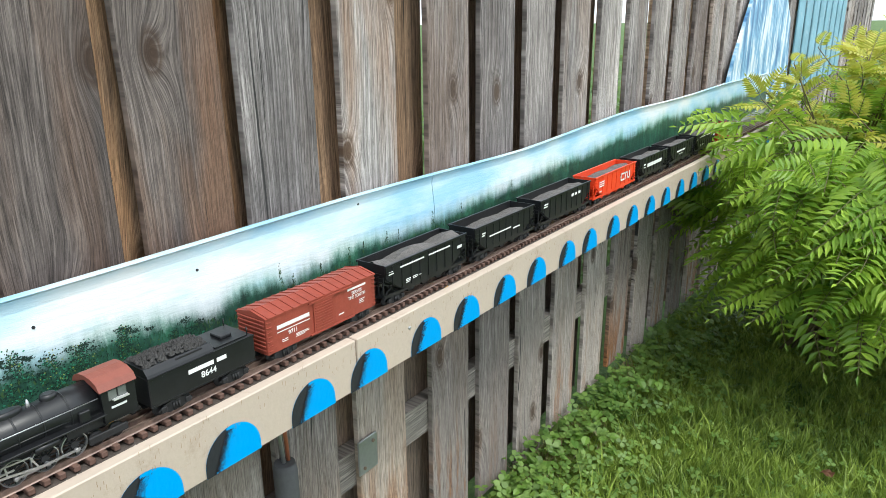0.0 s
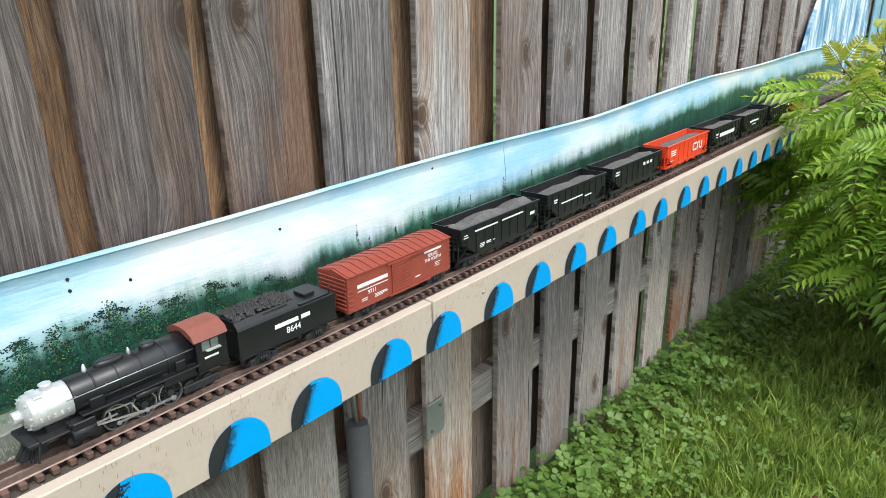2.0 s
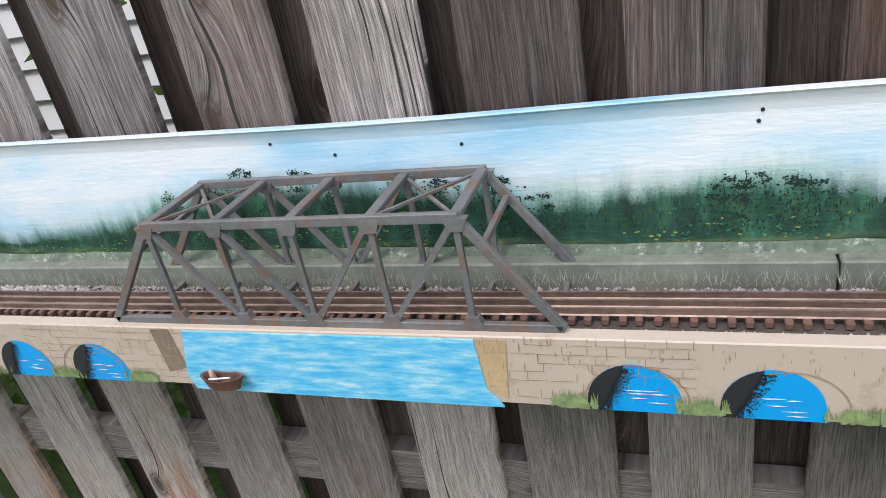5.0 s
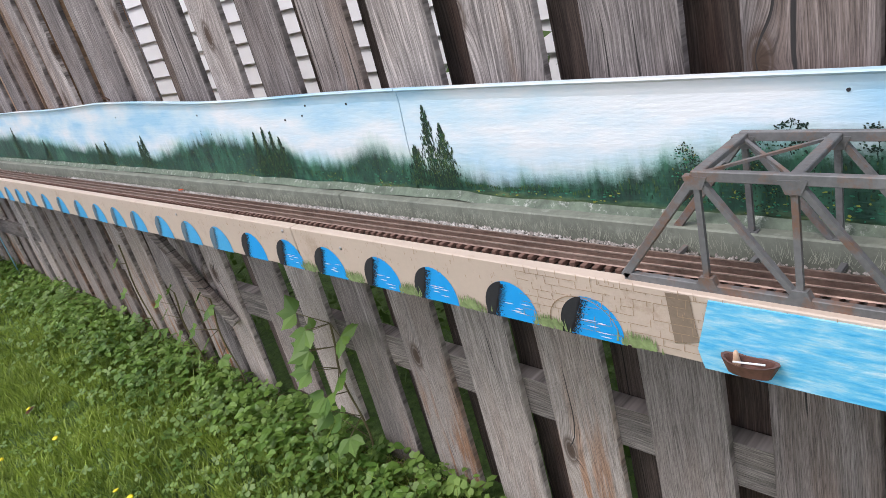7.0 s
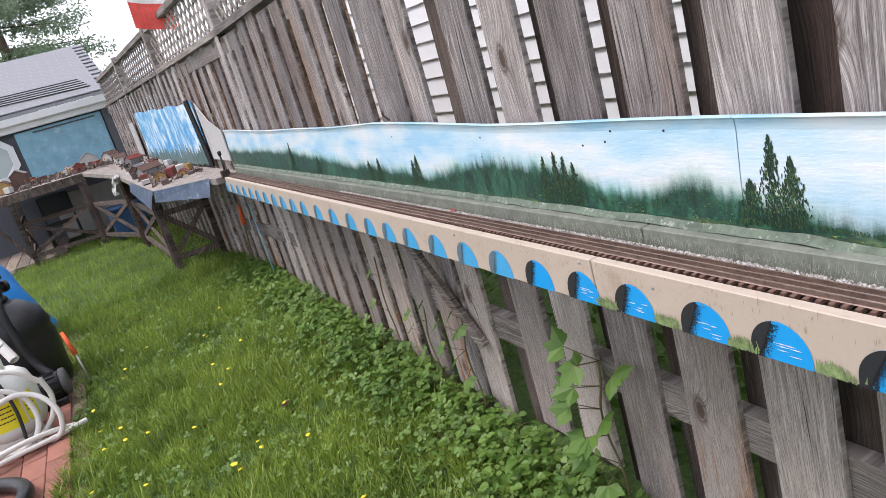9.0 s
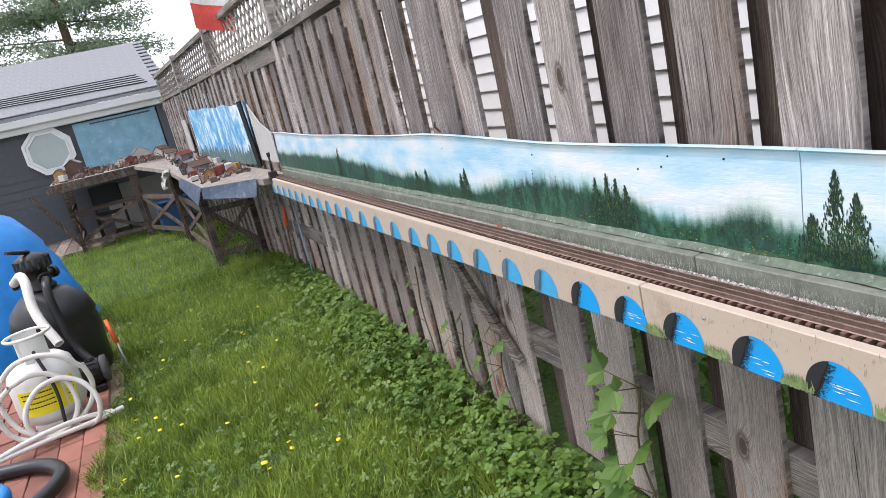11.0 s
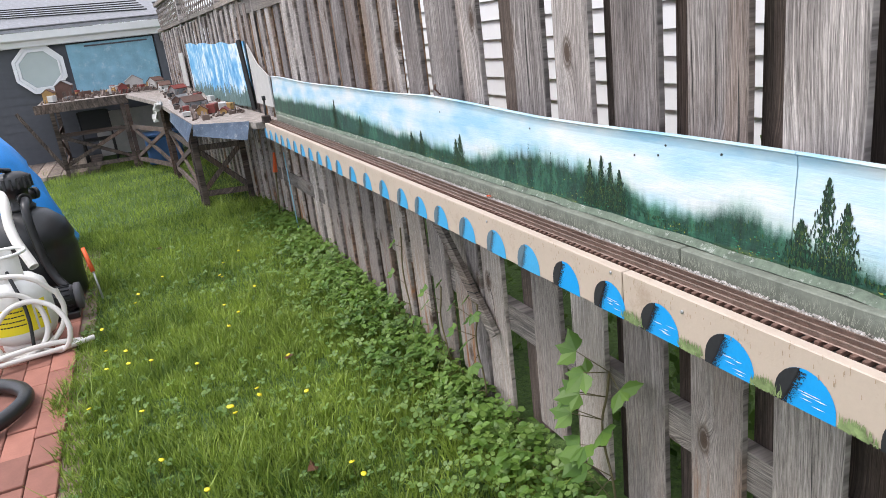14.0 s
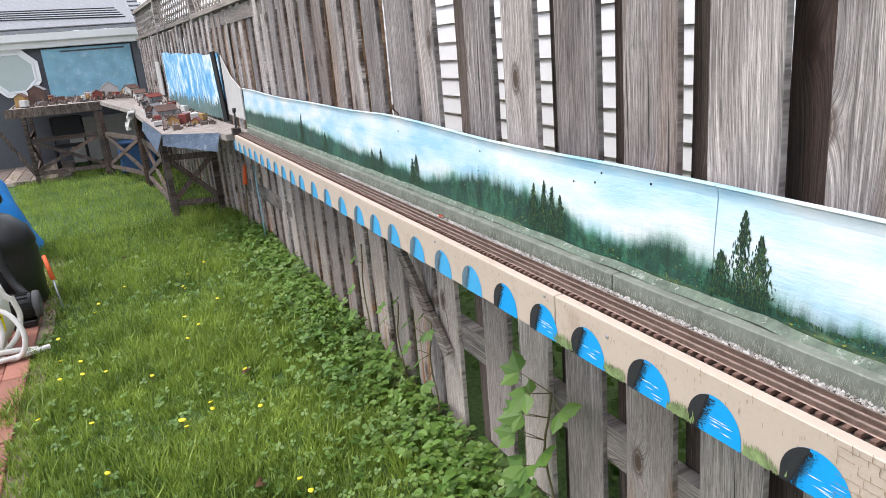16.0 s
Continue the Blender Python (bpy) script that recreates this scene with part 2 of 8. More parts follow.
def beam(bm, p0, p1, w, h, up=(0, 0, 1)):
    """A square bar from p0 to p1, w wide across and h deep."""
    p0, p1 = Vector(p0), Vector(p1)
    d = (p1 - p0).normalized()
    s = d.cross(Vector(up))
    if s.length < 1e-4:
        s = d.cross(Vector((0, 1, 0)))
    s.normalize()
    u = s.cross(d)
    q = [[bm.verts.new(p + s * a * w / 2 + u * b * h / 2) for a, b in ((-1, -1), (1, -1), (1, 1), (-1, 1))] for p in (p0, p1)]
    for k in range(4):
        bm.faces.new((q[0][k], q[0][(k + 1) % 4], q[1][(k + 1) % 4], q[1][k]))
    bm.faces.new(q[0][::-1]); bm.faces.new(q[1])


def lathe(bm, prof, center=(0, 0, 0), axis="z", seg=24, smooth=True):
    """A turned shape from (radius, height) pairs."""
    rings = []
    for r, h in prof:
        ring = []
        for k in range(seg):
            a = 2 * math.pi * k / seg
            u, v = r * math.cos(a), r * math.sin(a)
            p = {"z": (u, v, h), "x": (h, u, v), "y": (v, h, u)}[axis]
            ring.append(bm.verts.new(Vector(center) + Vector(p)))
        rings.append(ring)
    for a, b in zip(rings, rings[1:]):
        for k in range(seg):
            f = bm.faces.new((a[k], a[(k + 1) % seg], b[(k + 1) % seg], b[k]))
            f.smooth = smooth
    bm.faces.new(rings[0][::-1]); bm.faces.new(rings[-1])


def hoop(bm, prof, center, seg=24):
    """An open ring about the y axis, turned from a closed outline of (radius, y) pairs."""
    k = len(prof)
    rings = [[bm.verts.new(Vector(center) + Vector((q * math.sin(2 * math.pi * i / seg), h, q * math.cos(2 * math.pi * i / seg)))) for q, h in prof] for i in range(seg)]
    for i in range(seg):
        a, b = rings[i], rings[(i + 1) % seg]
        for j in range(k):
            bm.faces.new((a[j], a[(j + 1) % k], b[(j + 1) % k], b[j]))


def prism(bm, pts, d0, d1, axis="y"):
    """A flat outline given a depth. pts are (x, z) for axis y, (y, z) for axis x, (x, y) for axis z."""
    def at(p, d):
        return {"y": (p[0], d, p[1]), "x": (d, p[0], p[1]), "z": (p[0], p[1], d)}[axis]
    a = [bm.verts.new(at(p, d0)) for p in pts]
    b = [bm.verts.new(at(p, d1)) for p in pts]
    n = len(pts)
    for k in range(n):
        bm.faces.new((a[k], a[(k + 1) % n], b[(k + 1) % n], b[k]))
    bm.faces.new(a[::-1]); bm.faces.new(b)


def fresh():
    return bmesh.new()


def as_mesh(name, bm, *mats):
    bmesh.ops.recalc_face_normals(bm, faces=bm.faces)
    me = bpy.data.meshes.new(name)
    bm.to_mesh(me)
    bm.free()
    for m in mats:
        me.materials.append(M[m] if isinstance(m, str) else m)
    return me


def part(name, bm, material, parent=None, label=""):
    me = bm if isinstance(bm, bpy.types.Mesh) else as_mesh(name, bm, *(material if isinstance(material, (list, tuple)) else [material]))
    ob = new(name, me)
    ob.parent = parent
    if label:
        ob["label"] = label
    return ob


def thing(name, bm, material, label, category, group="", kind="", m=None):
    ob = new(name) if bm is None else part(name, bm, material)
    if m is not None:
        ob.matrix_world = m
    return tagged(ob, label, category, group, kind)


def raw(name, verts, faces, *mats, smooth=False):
    me = bpy.data.meshes.new(name)
    me.from_pydata([tuple(v) for v in verts], [], [tuple(f) for f in faces])
    for m in mats:
        me.materials.append(M[m] if isinstance(m, str) else m)
    return me


def ground_z(x, y=0.0):
    return 0.11 - 0.012 * max(-6.0, min(5.0, x)) * 0.8 + 0.012 * noise.noise((x * 0.9, y * 0.9, 0)) + 0.01 * noise.noise((x * 3, y * 3, 4))


# ---- ground ----
def build_ground():
    m, n, l, b = nodes("lawn_soil", 0.95)
    vec = coords(n, l)
    c = ramp(n, l, noise_tex(n, l, vec, 2.2, 6, 0.7), [(0.3, (0.02, 0.045, 0.01)), (0.5, (0.045, 0.085, 0.016)), (0.7, (0.08, 0.14, 0.025))])
    c = mix(n, l, 0.5, c, ramp(n, l, noise_tex(n, l, vec, 60, 4, 0.7), [(0.3, (0.02, 0.045, 0.008)), (0.7, (0.13, 0.24, 0.045))]))
    l.new(c, b.inputs["Base Color"])
    bump(n, l, b, noise_tex(n, l, vec, 90, 4, 0.7), 0.8, 0.02)
    xs = [-3000, -400, -60, -20] + [-14 + 0.2 * i for i in range(130)] + [14, 30, 80, 400, 3000]
    ys = [-3000, -300, -40, -12] + [-6 + 0.2 * i for i in range(46)] + [5, 12, 60, 400, 3000]
    v = [(x, y, ground_z(x, y)) for y in ys for x in xs]
    w = len(xs)
    f = [(j * w + i, j * w + i + 1, (j + 1) * w + i + 1, (j + 1) * w + i) for j in range(len(ys) - 1) for i in range(w - 1)]
    me = raw("ground", v, f, m)
    return tagged(new("ground", me), "green lawn with clover along the old fence", "ground", kind="structure")


build_ground()


# ---- fence ----
FY = 0.205
EDGES_FRONT = (-0.97, -0.643, -0.442, -0.237, -0.018, 0.193, 0.405, 0.62, 0.83, 1.03, 1.21, 1.395, 1.6, 1.798, 2.006, 2.19, 2.385, 2.584, 2.815, 3.075, 3.294, 3.511, 3.736, 3.975, 4.21, 4.45)


def board_mesh(k, w, th, z0, z1):
    r = random.Random(k)
    bm = fresh()
    n = 7
    cup = r.uniform(-0.003, 0.004)
    bend = r.uniform(-0.006, 0.006)
    rows = []
    for j in range(n + 1):
        t = j / n
        z = z0 + (z1 - z0) * t
        dx = bend * math.sin(t * 3) + r.uniform(-0.0012, 0.0012)
        a, c = -w / 2 + dx + r.uniform(-0.0015, 0.0015), w / 2 + dx + r.uniform(-0.0015, 0.0015)
        ring = [(a, 0.003, z), (a + 0.004, 0, z), (dx, cup, z), (c - 0.004, 0, z), (c, 0.003, z), (c, th, z), (a, th, z)]
        rows.append([bm.verts.new(p) for p in ring])
    for p, q in zip(rows, rows[1:]):
        for k2 in range(7):
            bm.faces.new((p[k2], p[(k2 + 1) % 7], q[(k2 + 1) % 7], q[k2]))
    bm.faces.new(rows[0][::-1]); bm.faces.new(rows[-1])
    return bm


def build_fence():
    fence = thing("fence", None, None, "weathered grey wooden board-on-board garden fence", "fence", kind="structure")
    r = random.Random(5)
    lefts = [-0.97 - 0.215 * i for i in range(40, 0, -1)] + list(EDGES_FRONT) + [4.45 + 0.235 * i for i in range(1, 30)]
    front = [as_mesh("board", board_mesh(k, 0.139, 0.016, -0.95 + 0.03 * (k % 3), 0.62), "fence") for k in range(8)]
    tall = [as_mesh("board", board_mesh(20 + k, 0.139, 0.016, -0.95 + 0.03 * (k % 3), 0.95), "fence") for k in range(6)]
    back = [as_mesh("back_board", board_mesh(40 + k, 0.139, 0.016, -0.95, 0.62), "fence_back") for k in range(6)]
    tall_back = [as_mesh("back_board", board_mesh(60 + k, 0.139, 0.016, -0.95, 0.95), "fence_back") for k in range(6)]
    rotten = as_mesh("board", board_mesh(77, 0.139, 0.016, -0.95, 0.95), "fence_rust")
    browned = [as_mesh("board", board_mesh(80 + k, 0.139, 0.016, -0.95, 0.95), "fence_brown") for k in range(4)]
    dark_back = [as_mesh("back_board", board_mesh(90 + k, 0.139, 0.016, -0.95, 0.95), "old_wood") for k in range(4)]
    for i, x in enumerate(lefts):
        wide = 1.0 if x < 2.1 else 1.17
        o = part("board", front[r.randrange(8)] if x < -1.0 else tall[r.randrange(6)], None, fence)
        o.scale = (wide, 1, 1)
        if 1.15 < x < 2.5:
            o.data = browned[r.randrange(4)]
        if 2.5 < x < 2.9:
            o.data = rotten
        o.location = (x + 0.069 * wide, fence_y(x) + r.uniform(-0.002, 0.004), 1.09 + 0.03 * r.uniform(-1, 1) - (0.06 if x > 2.5 else 0))
        o.rotation_euler = (0, r.uniform(-0.006, 0.006), r.uniform(-0.012, 0.012))
        nx = lefts[i + 1] if i + 1 < len(lefts) else x + 0.22
        mid = (x + 0.139 * wide + nx) / 2
        o = part("back_board", back[r.randrange(6)] if x < -1.0 else tall_back[r.randrange(6)], None, fence)
        # back boards of this stretch take a darker wood than the rest
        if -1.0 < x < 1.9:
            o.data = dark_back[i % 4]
        o.scale = (0.84 if x < 0.9 else 1.3, 1, 1)
        o.location = (mid + r.uniform(-0.012, 0.012) + (0.02 if x > 2.1 else 0), fence_y(x) + 0.016 + 0.04, 1.09)
        o.rotation_euler = (0, r.uniform(-0.006, 0.006), 0)
    for zc, hh in ((0.5, 0.089), (1.66, 0.089)):
        for k in range(8):
            x0 = -10.0 + 2.44 * k
            bm = fresh()
            y0, y1 = fence_y(x0) + 0.016, fence_y(x0 + 2.43) + 0.016
            beam(bm, (x0, y0 + 0.019, zc), (x0 + 2.43, y1 + 0.019, zc), 0.036, hh)
            part("fence_rail", bm, "rail_wood", fence)
    # top cap and lattice on the stretch towards the garage
    for k in range(4):
        x0, x1 = -9.72 + 2.18 * k, -9.72 + 2.18 * (k + 1)
        ya, yb = fence_y(x0), fence_y(x1)
        bm = fresh()
        beam(bm, (x0, ya + 0.03, 1.74), (x1, yb + 0.03, 1.74), 0.09, 0.036)
        part("cap_rail", bm, "rail_wood", fence)
        bm = fresh()
        beam(bm, (x0, ya + 0.03, 2.07), (x1, yb + 0.03, 2.07), 0.06, 0.04)
        part("lattice_rail", bm, "rail_wood", fence)
        bm = fresh()
        box(bm, x1 - 0.045, x1 + 0.045, yb - 0.01, yb + 0.08, 0.1, 2.12, 0.004)
        part("post", bm, "fence", fence)
        bm = fresh()
        st = 0.125
        for i in range(int((x1 - x0) / st) + 4):
            for sgn in (1, -1):
                a = x0 + i * st - 0.15
                p, q = (a, 1.76), (a + 0.3, 2.05)
                if sgn < 0:
                    p, q = (a, 2.05), (a + 0.3, 1.76)
                (px, pz), (qx, qz) = p, q
                if px < x0:
                    pz += (qz - pz) * (x0 - px) / (qx - px); px = x0
                if qx > x1:
                    qz -= (qz - pz) * (qx - x1) / (qx - px); qx = x1
                if qx - px < 0.02:
                    continue
                dy = 0.03 + 0.005 * sgn
                beam(bm, (px, fence_y(px) + dy, pz), (qx, fence_y(qx) + dy, qz), 0.006, 0.024)
        part("lattice", bm, "rail_wood", fence)
    return fence


def fence_y(x):
    return FY - 0.055 * max(0.0, -3.6 - x)


build_fence()


# ---- railway shelf ----
ZT, ZB = 0.950, 0.861


def build_shelf():
    shelf = thing("railway_shelf", None, None, "sand painted plank shelf carrying a model railway along the fence", "shelf", kind="structure")
    for x0, x1 in ((-3.35, 0.05), (0.053, 2.60), (2.603, 6.2)):
        bm = fresh()
        box(bm, x0, x1, 0.0, 0.019, ZB, ZT, 0.0015)
        part("fascia_board", bm, "sand_paint", shelf, "sand painted fascia board with painted arches")
    bm = fresh()
    box(bm, -3.35, 6.2, 0.0195, 0.2, 0.895, 0.925)
    part("shelf_board", bm, "shelf_wood", shelf)
    return shelf


shelf = build_shelf()


WOOD_LINE = ((-3.7, 1.05), (-2.9, 1.06), (-2.3, 1.06), (-2.0, 1.04), (-1.5, 1.02), (-1.2, 1.02), (-0.85, 1.0), (-0.65, 1.03), (-0.5, 1.06), (-0.25, 1.045), (-0.13, 1.03), (-0.05, 1.002), (0.05, 1.005), (0.15, 1.04), (0.3, 1.005), (0.45, 0.992), (0.65, 1.0), (0.8, 1.035), (1.0, 1.05), (1.2, 1.035), (1.3, 1.012), (1.45, 1.026), (1.6, 1.03), (1.75, 1.012), (1.87, 1.035), (1.95, 1.005), (2.1, 1.03), (2.3, 1.024), (2.45, 1.01), (3.2, 1.026), (3.7, 1.042), (4.5, 1.07))


def build_backdrop():
    bd = thing("painted_backdrop", None, None, "weathered plywood backdrop painted with sky and forest", "backdrop board", kind="structure")
    m, n, l, b = nodes("painted_sky", 0.42)
    vec = coords(n, l)
    sep = n.new("ShaderNodeSeparateXYZ"); l.new(vec, sep.inputs[0])
    cloud = noise_tex(n, l, coords(n, l, (1.6, 1, 4.5)), 2.3, 5, 0.55)
    c = ramp(n, l, cloud, [(0.37, (0.2, 0.5, 0.71)), (0.49, (0.42, 0.63, 0.74)), (0.63, (0.69, 0.73, 0.75))])
    streak = noise_tex(n, l, coords(n, l, (1, 1, 30)), 6, 4)
    c = mix(n, l, 0.25, c, ramp(n, l, streak, [(0.3, (0.5, 0.6, 0.65)), (0.7, (0.8, 0.82, 0.83))]))
    # sprayed wood along the foot of the sky: a pale mist, a denser green below it and a mossy bank
    run = n.new("ShaderNodeMapRange")
    run.inputs[1].default_value, run.inputs[2].default_value = -3.8, 6.2
    l.new(sep.outputs[0], run.inputs[0])
    height = ramp(n, l, run.outputs[0], [((px + 3.8) / 10.0, ((pz - 0.95) * 6.0,) * 3) for px, pz in WOOD_LINE])

    def calc(op, x, y, z=None):
        q = n.new("ShaderNodeMath")
        q.operation = op
        for sock, val in zip(q.inputs, (x, y, z)):
            if val is None:
                continue
            if isinstance(val, (int, float)):
                sock.default_value = val
            else:
                l.new(val, sock)
        return q.outputs[0]

    line = calc("MULTIPLY_ADD", height, 1 / 6.0, 0.95)
    feather = noise_tex(n, l, coords(n, l, (1, 1, 0.18)), 38, 5, 0.65)
    puff = noise_tex(n, l, coords(n, l, (1, 1, 0.6)), 9, 4, 0.55)
    grit = noise_tex(n, l, coords(n, l), 420, 2, 0.7)
    edge = calc("ADD", calc("MULTIPLY_ADD", feather, 0.05, calc("MULTIPLY_ADD", puff, 0.05, line)), -0.036)
    depth = calc("SUBTRACT", calc("MULTIPLY_ADD", grit, 0.016, edge), calc("ADD", sep.outputs[2], 0.008))
    mist, body = n.new("ShaderNodeMapRange"), n.new("ShaderNodeMapRange")
    mist.inputs[1].default_value, mist.inputs[2].default_value, mist.inputs[4].default_value = -0.028, 0.014, 0.85
    body.inputs[1].default_value, body.inputs[2].default_value, body.inputs[4].default_value = -0.008, 0.016, 0.97
    l.new(depth, mist.inputs[0]); l.new(depth, body.inputs[0])
    haze = ramp(n, l, puff, [(0.35, (0.25, 0.33, 0.33)), (0.6, (0.14, 0.38, 0.28))])
    wood = ramp(n, l, noise_tex(n, l, coords(n, l, (1, 1, 0.35)), 30, 6, 0.7), [(0.34, (0.005, 0.02, 0.015)), (0.5, (0.013, 0.062, 0.04)), (0.68, (0.04, 0.155, 0.09))])
    c = mix(n, l, mist.outputs[0], c, haze)
    c = mix(n, l, body.outputs[0], c, wood)
    bank = n.new("ShaderNodeMapRange")
    bank.inputs[1].default_value, bank.inputs[2].default_value = 0.984, 0.976
    l.new(calc("MULTIPLY_ADD", puff, 0.03, calc("SUBTRACT", sep.outputs[2], 0.013)), bank.inputs[0])
    moss = ramp(n, l, noise_tex(n, l, coords(n, l, (1, 1, 3.0)), 22, 5, 0.7), [(0.35, (0.025, 0.055, 0.035)), (0.52, (0.07, 0.125, 0.065)), (0.68, (0.17, 0.22, 0.1))])
    c = mix(n, l, bank.outputs[0], c, moss)
    l.new(c, b.inputs["Base Color"])
    bump(n, l, b, noise_tex(n, l, coords(n, l, (1, 1, 6)), 40, 4), 0.25, 0.003)
    M["painted_sky"] = m
    for x0, x1 in ((-3.75, -2.2), (-2.198, 0.262), (0.264, 3.03), (3.032, 6.2)):
        k = 24
        v, f = [], []
        for i in range(k + 1):
            x = x0 + (x1 - x0) * i / k
            zt = top_z(x)
            yb = bd_y(x)
            prof = ((yb, 0.955), (yb + 0.004, 1.06), (yb + 0.01, zt - 0.02), (yb + 0.0085, zt - 0.004), (yb + 0.003, zt), (yb + 0.004, zt + 0.002), (yb + 0.014, zt + 0.002), (yb + 0.02, 1.06), (yb + 0.012, 0.955))
            v += [(x, y, z) for y, z in prof]
        for i in range(k):
            for j in range(9):
                f.append((i * 9 + j, (i + 1) * 9 + j, (i + 1) * 9 + (j + 1) % 9, i * 9 + (j + 1) % 9))
        f += [tuple(range(9)), tuple(k * 9 + j for j in range(9))[::-1]]
        me = raw("backdrop_panel", v, f, m)
        part("backdrop_panel", me, None, bd)
    return bd


def top_z(x):
    pts = ((-3.8, 1.2), (-2.3, 1.175), (-1.17, 1.18), (-0.45, 1.161), (0.0, 1.157), (0.4, 1.148), (0.82, 1.144), (1.2, 1.136), (2.0, 1.131), (3.4, 1.128), (4.2, 1.152), (5.3, 1.16), (6.3, 1.16))
    return float(np.interp(x, [p[0] for p in pts], [p[1] for p in pts])) + 0.003 * math.sin(x * 5)


def bd_y(x):
    return 0.152 + 0.003 * math.sin(x * 2.1)


backdrop = build_backdrop()


# ---- painted forest on the backdrop ----
def paint_y(x, z):
    yb, zt = bd_y(x), top_z(x)
    return float(np.interp(z, (0.955, 1.06, zt - 0.02), (yb, yb + 0.004, yb + 0.01)))


def tree_z(x):
    return float(np.interp(x, [t[0] for t in WOOD_LINE], [t[1] for t in WOOD_LINE]))


FIRS = ((0.318, 1.122, 0.024), (0.350, 1.092, 0.026), (0.279, 1.055, 0.024), (-0.25, 1.083, 0.022), (-0.21, 1.092, 0.02), (-0.18, 1.084, 0.02), (-0.15, 1.07, 0.022), (-0.9, 1.076, 0.03), (-0.93, 1.06, 0.025), (-1.21, 1.06, 0.03), (-1.3, 1.05, 0.03), (-2.3, 1.115, 0.05), (-1.9, 1.06, 0.04))
LEAFY = ((1.851, 1.088, 0.016), (1.88, 1.09, 0.02), (1.91, 1.06, 0.022), (2.007, 1.03, 0.024), (2.05, 1.05, 0.026), (2.09, 1.052, 0.026), (2.16, 1.058, 0.03), (2.2, 1.04, 0.024), (2.24, 1.04, 0.026), (2.3, 1.042, 0.026), (0.78, 1.055, 0.04), (0.86, 1.06, 0.04), (1.02, 1.065, 0.05), (1.12, 1.06, 0.04))
BUSHES = ((2.044, 1.054), (2.12, 1.049), (2.16, 1.055), (2.248, 1.043), (2.305, 1.044), (2.396, 1.022), (1.511, 1.055), (1.571, 1.048), (1.766, 1.017), (1.804, 1.026), (1.172, 1.068), (1.239, 1.061), (1.27, 1.036), (0.9, 1.09), (0.985, 1.085), (1.49, 1.04))
SAPLINGS = ((2.585, 1.056), (2.613, 1.03), (2.68, 1.03), (2.755, 1.04), (2.796, 1.042), (2.866, 1.048), (2.903, 1.04), (3.022, 1.057), (3.133, 1.048), (3.25, 1.045), (3.364, 1.06), (3.55, 1.045), (3.763, 1.05), (3.943, 1.063), (4.2, 1.08), (4.474, 1.09), (4.7, 1.09), (-0.505, 1.09), (-0.45, 1.082), (-0.404, 1.08), (-0.333, 1.072), (-0.62, 1.05), (-0.56, 1.065))


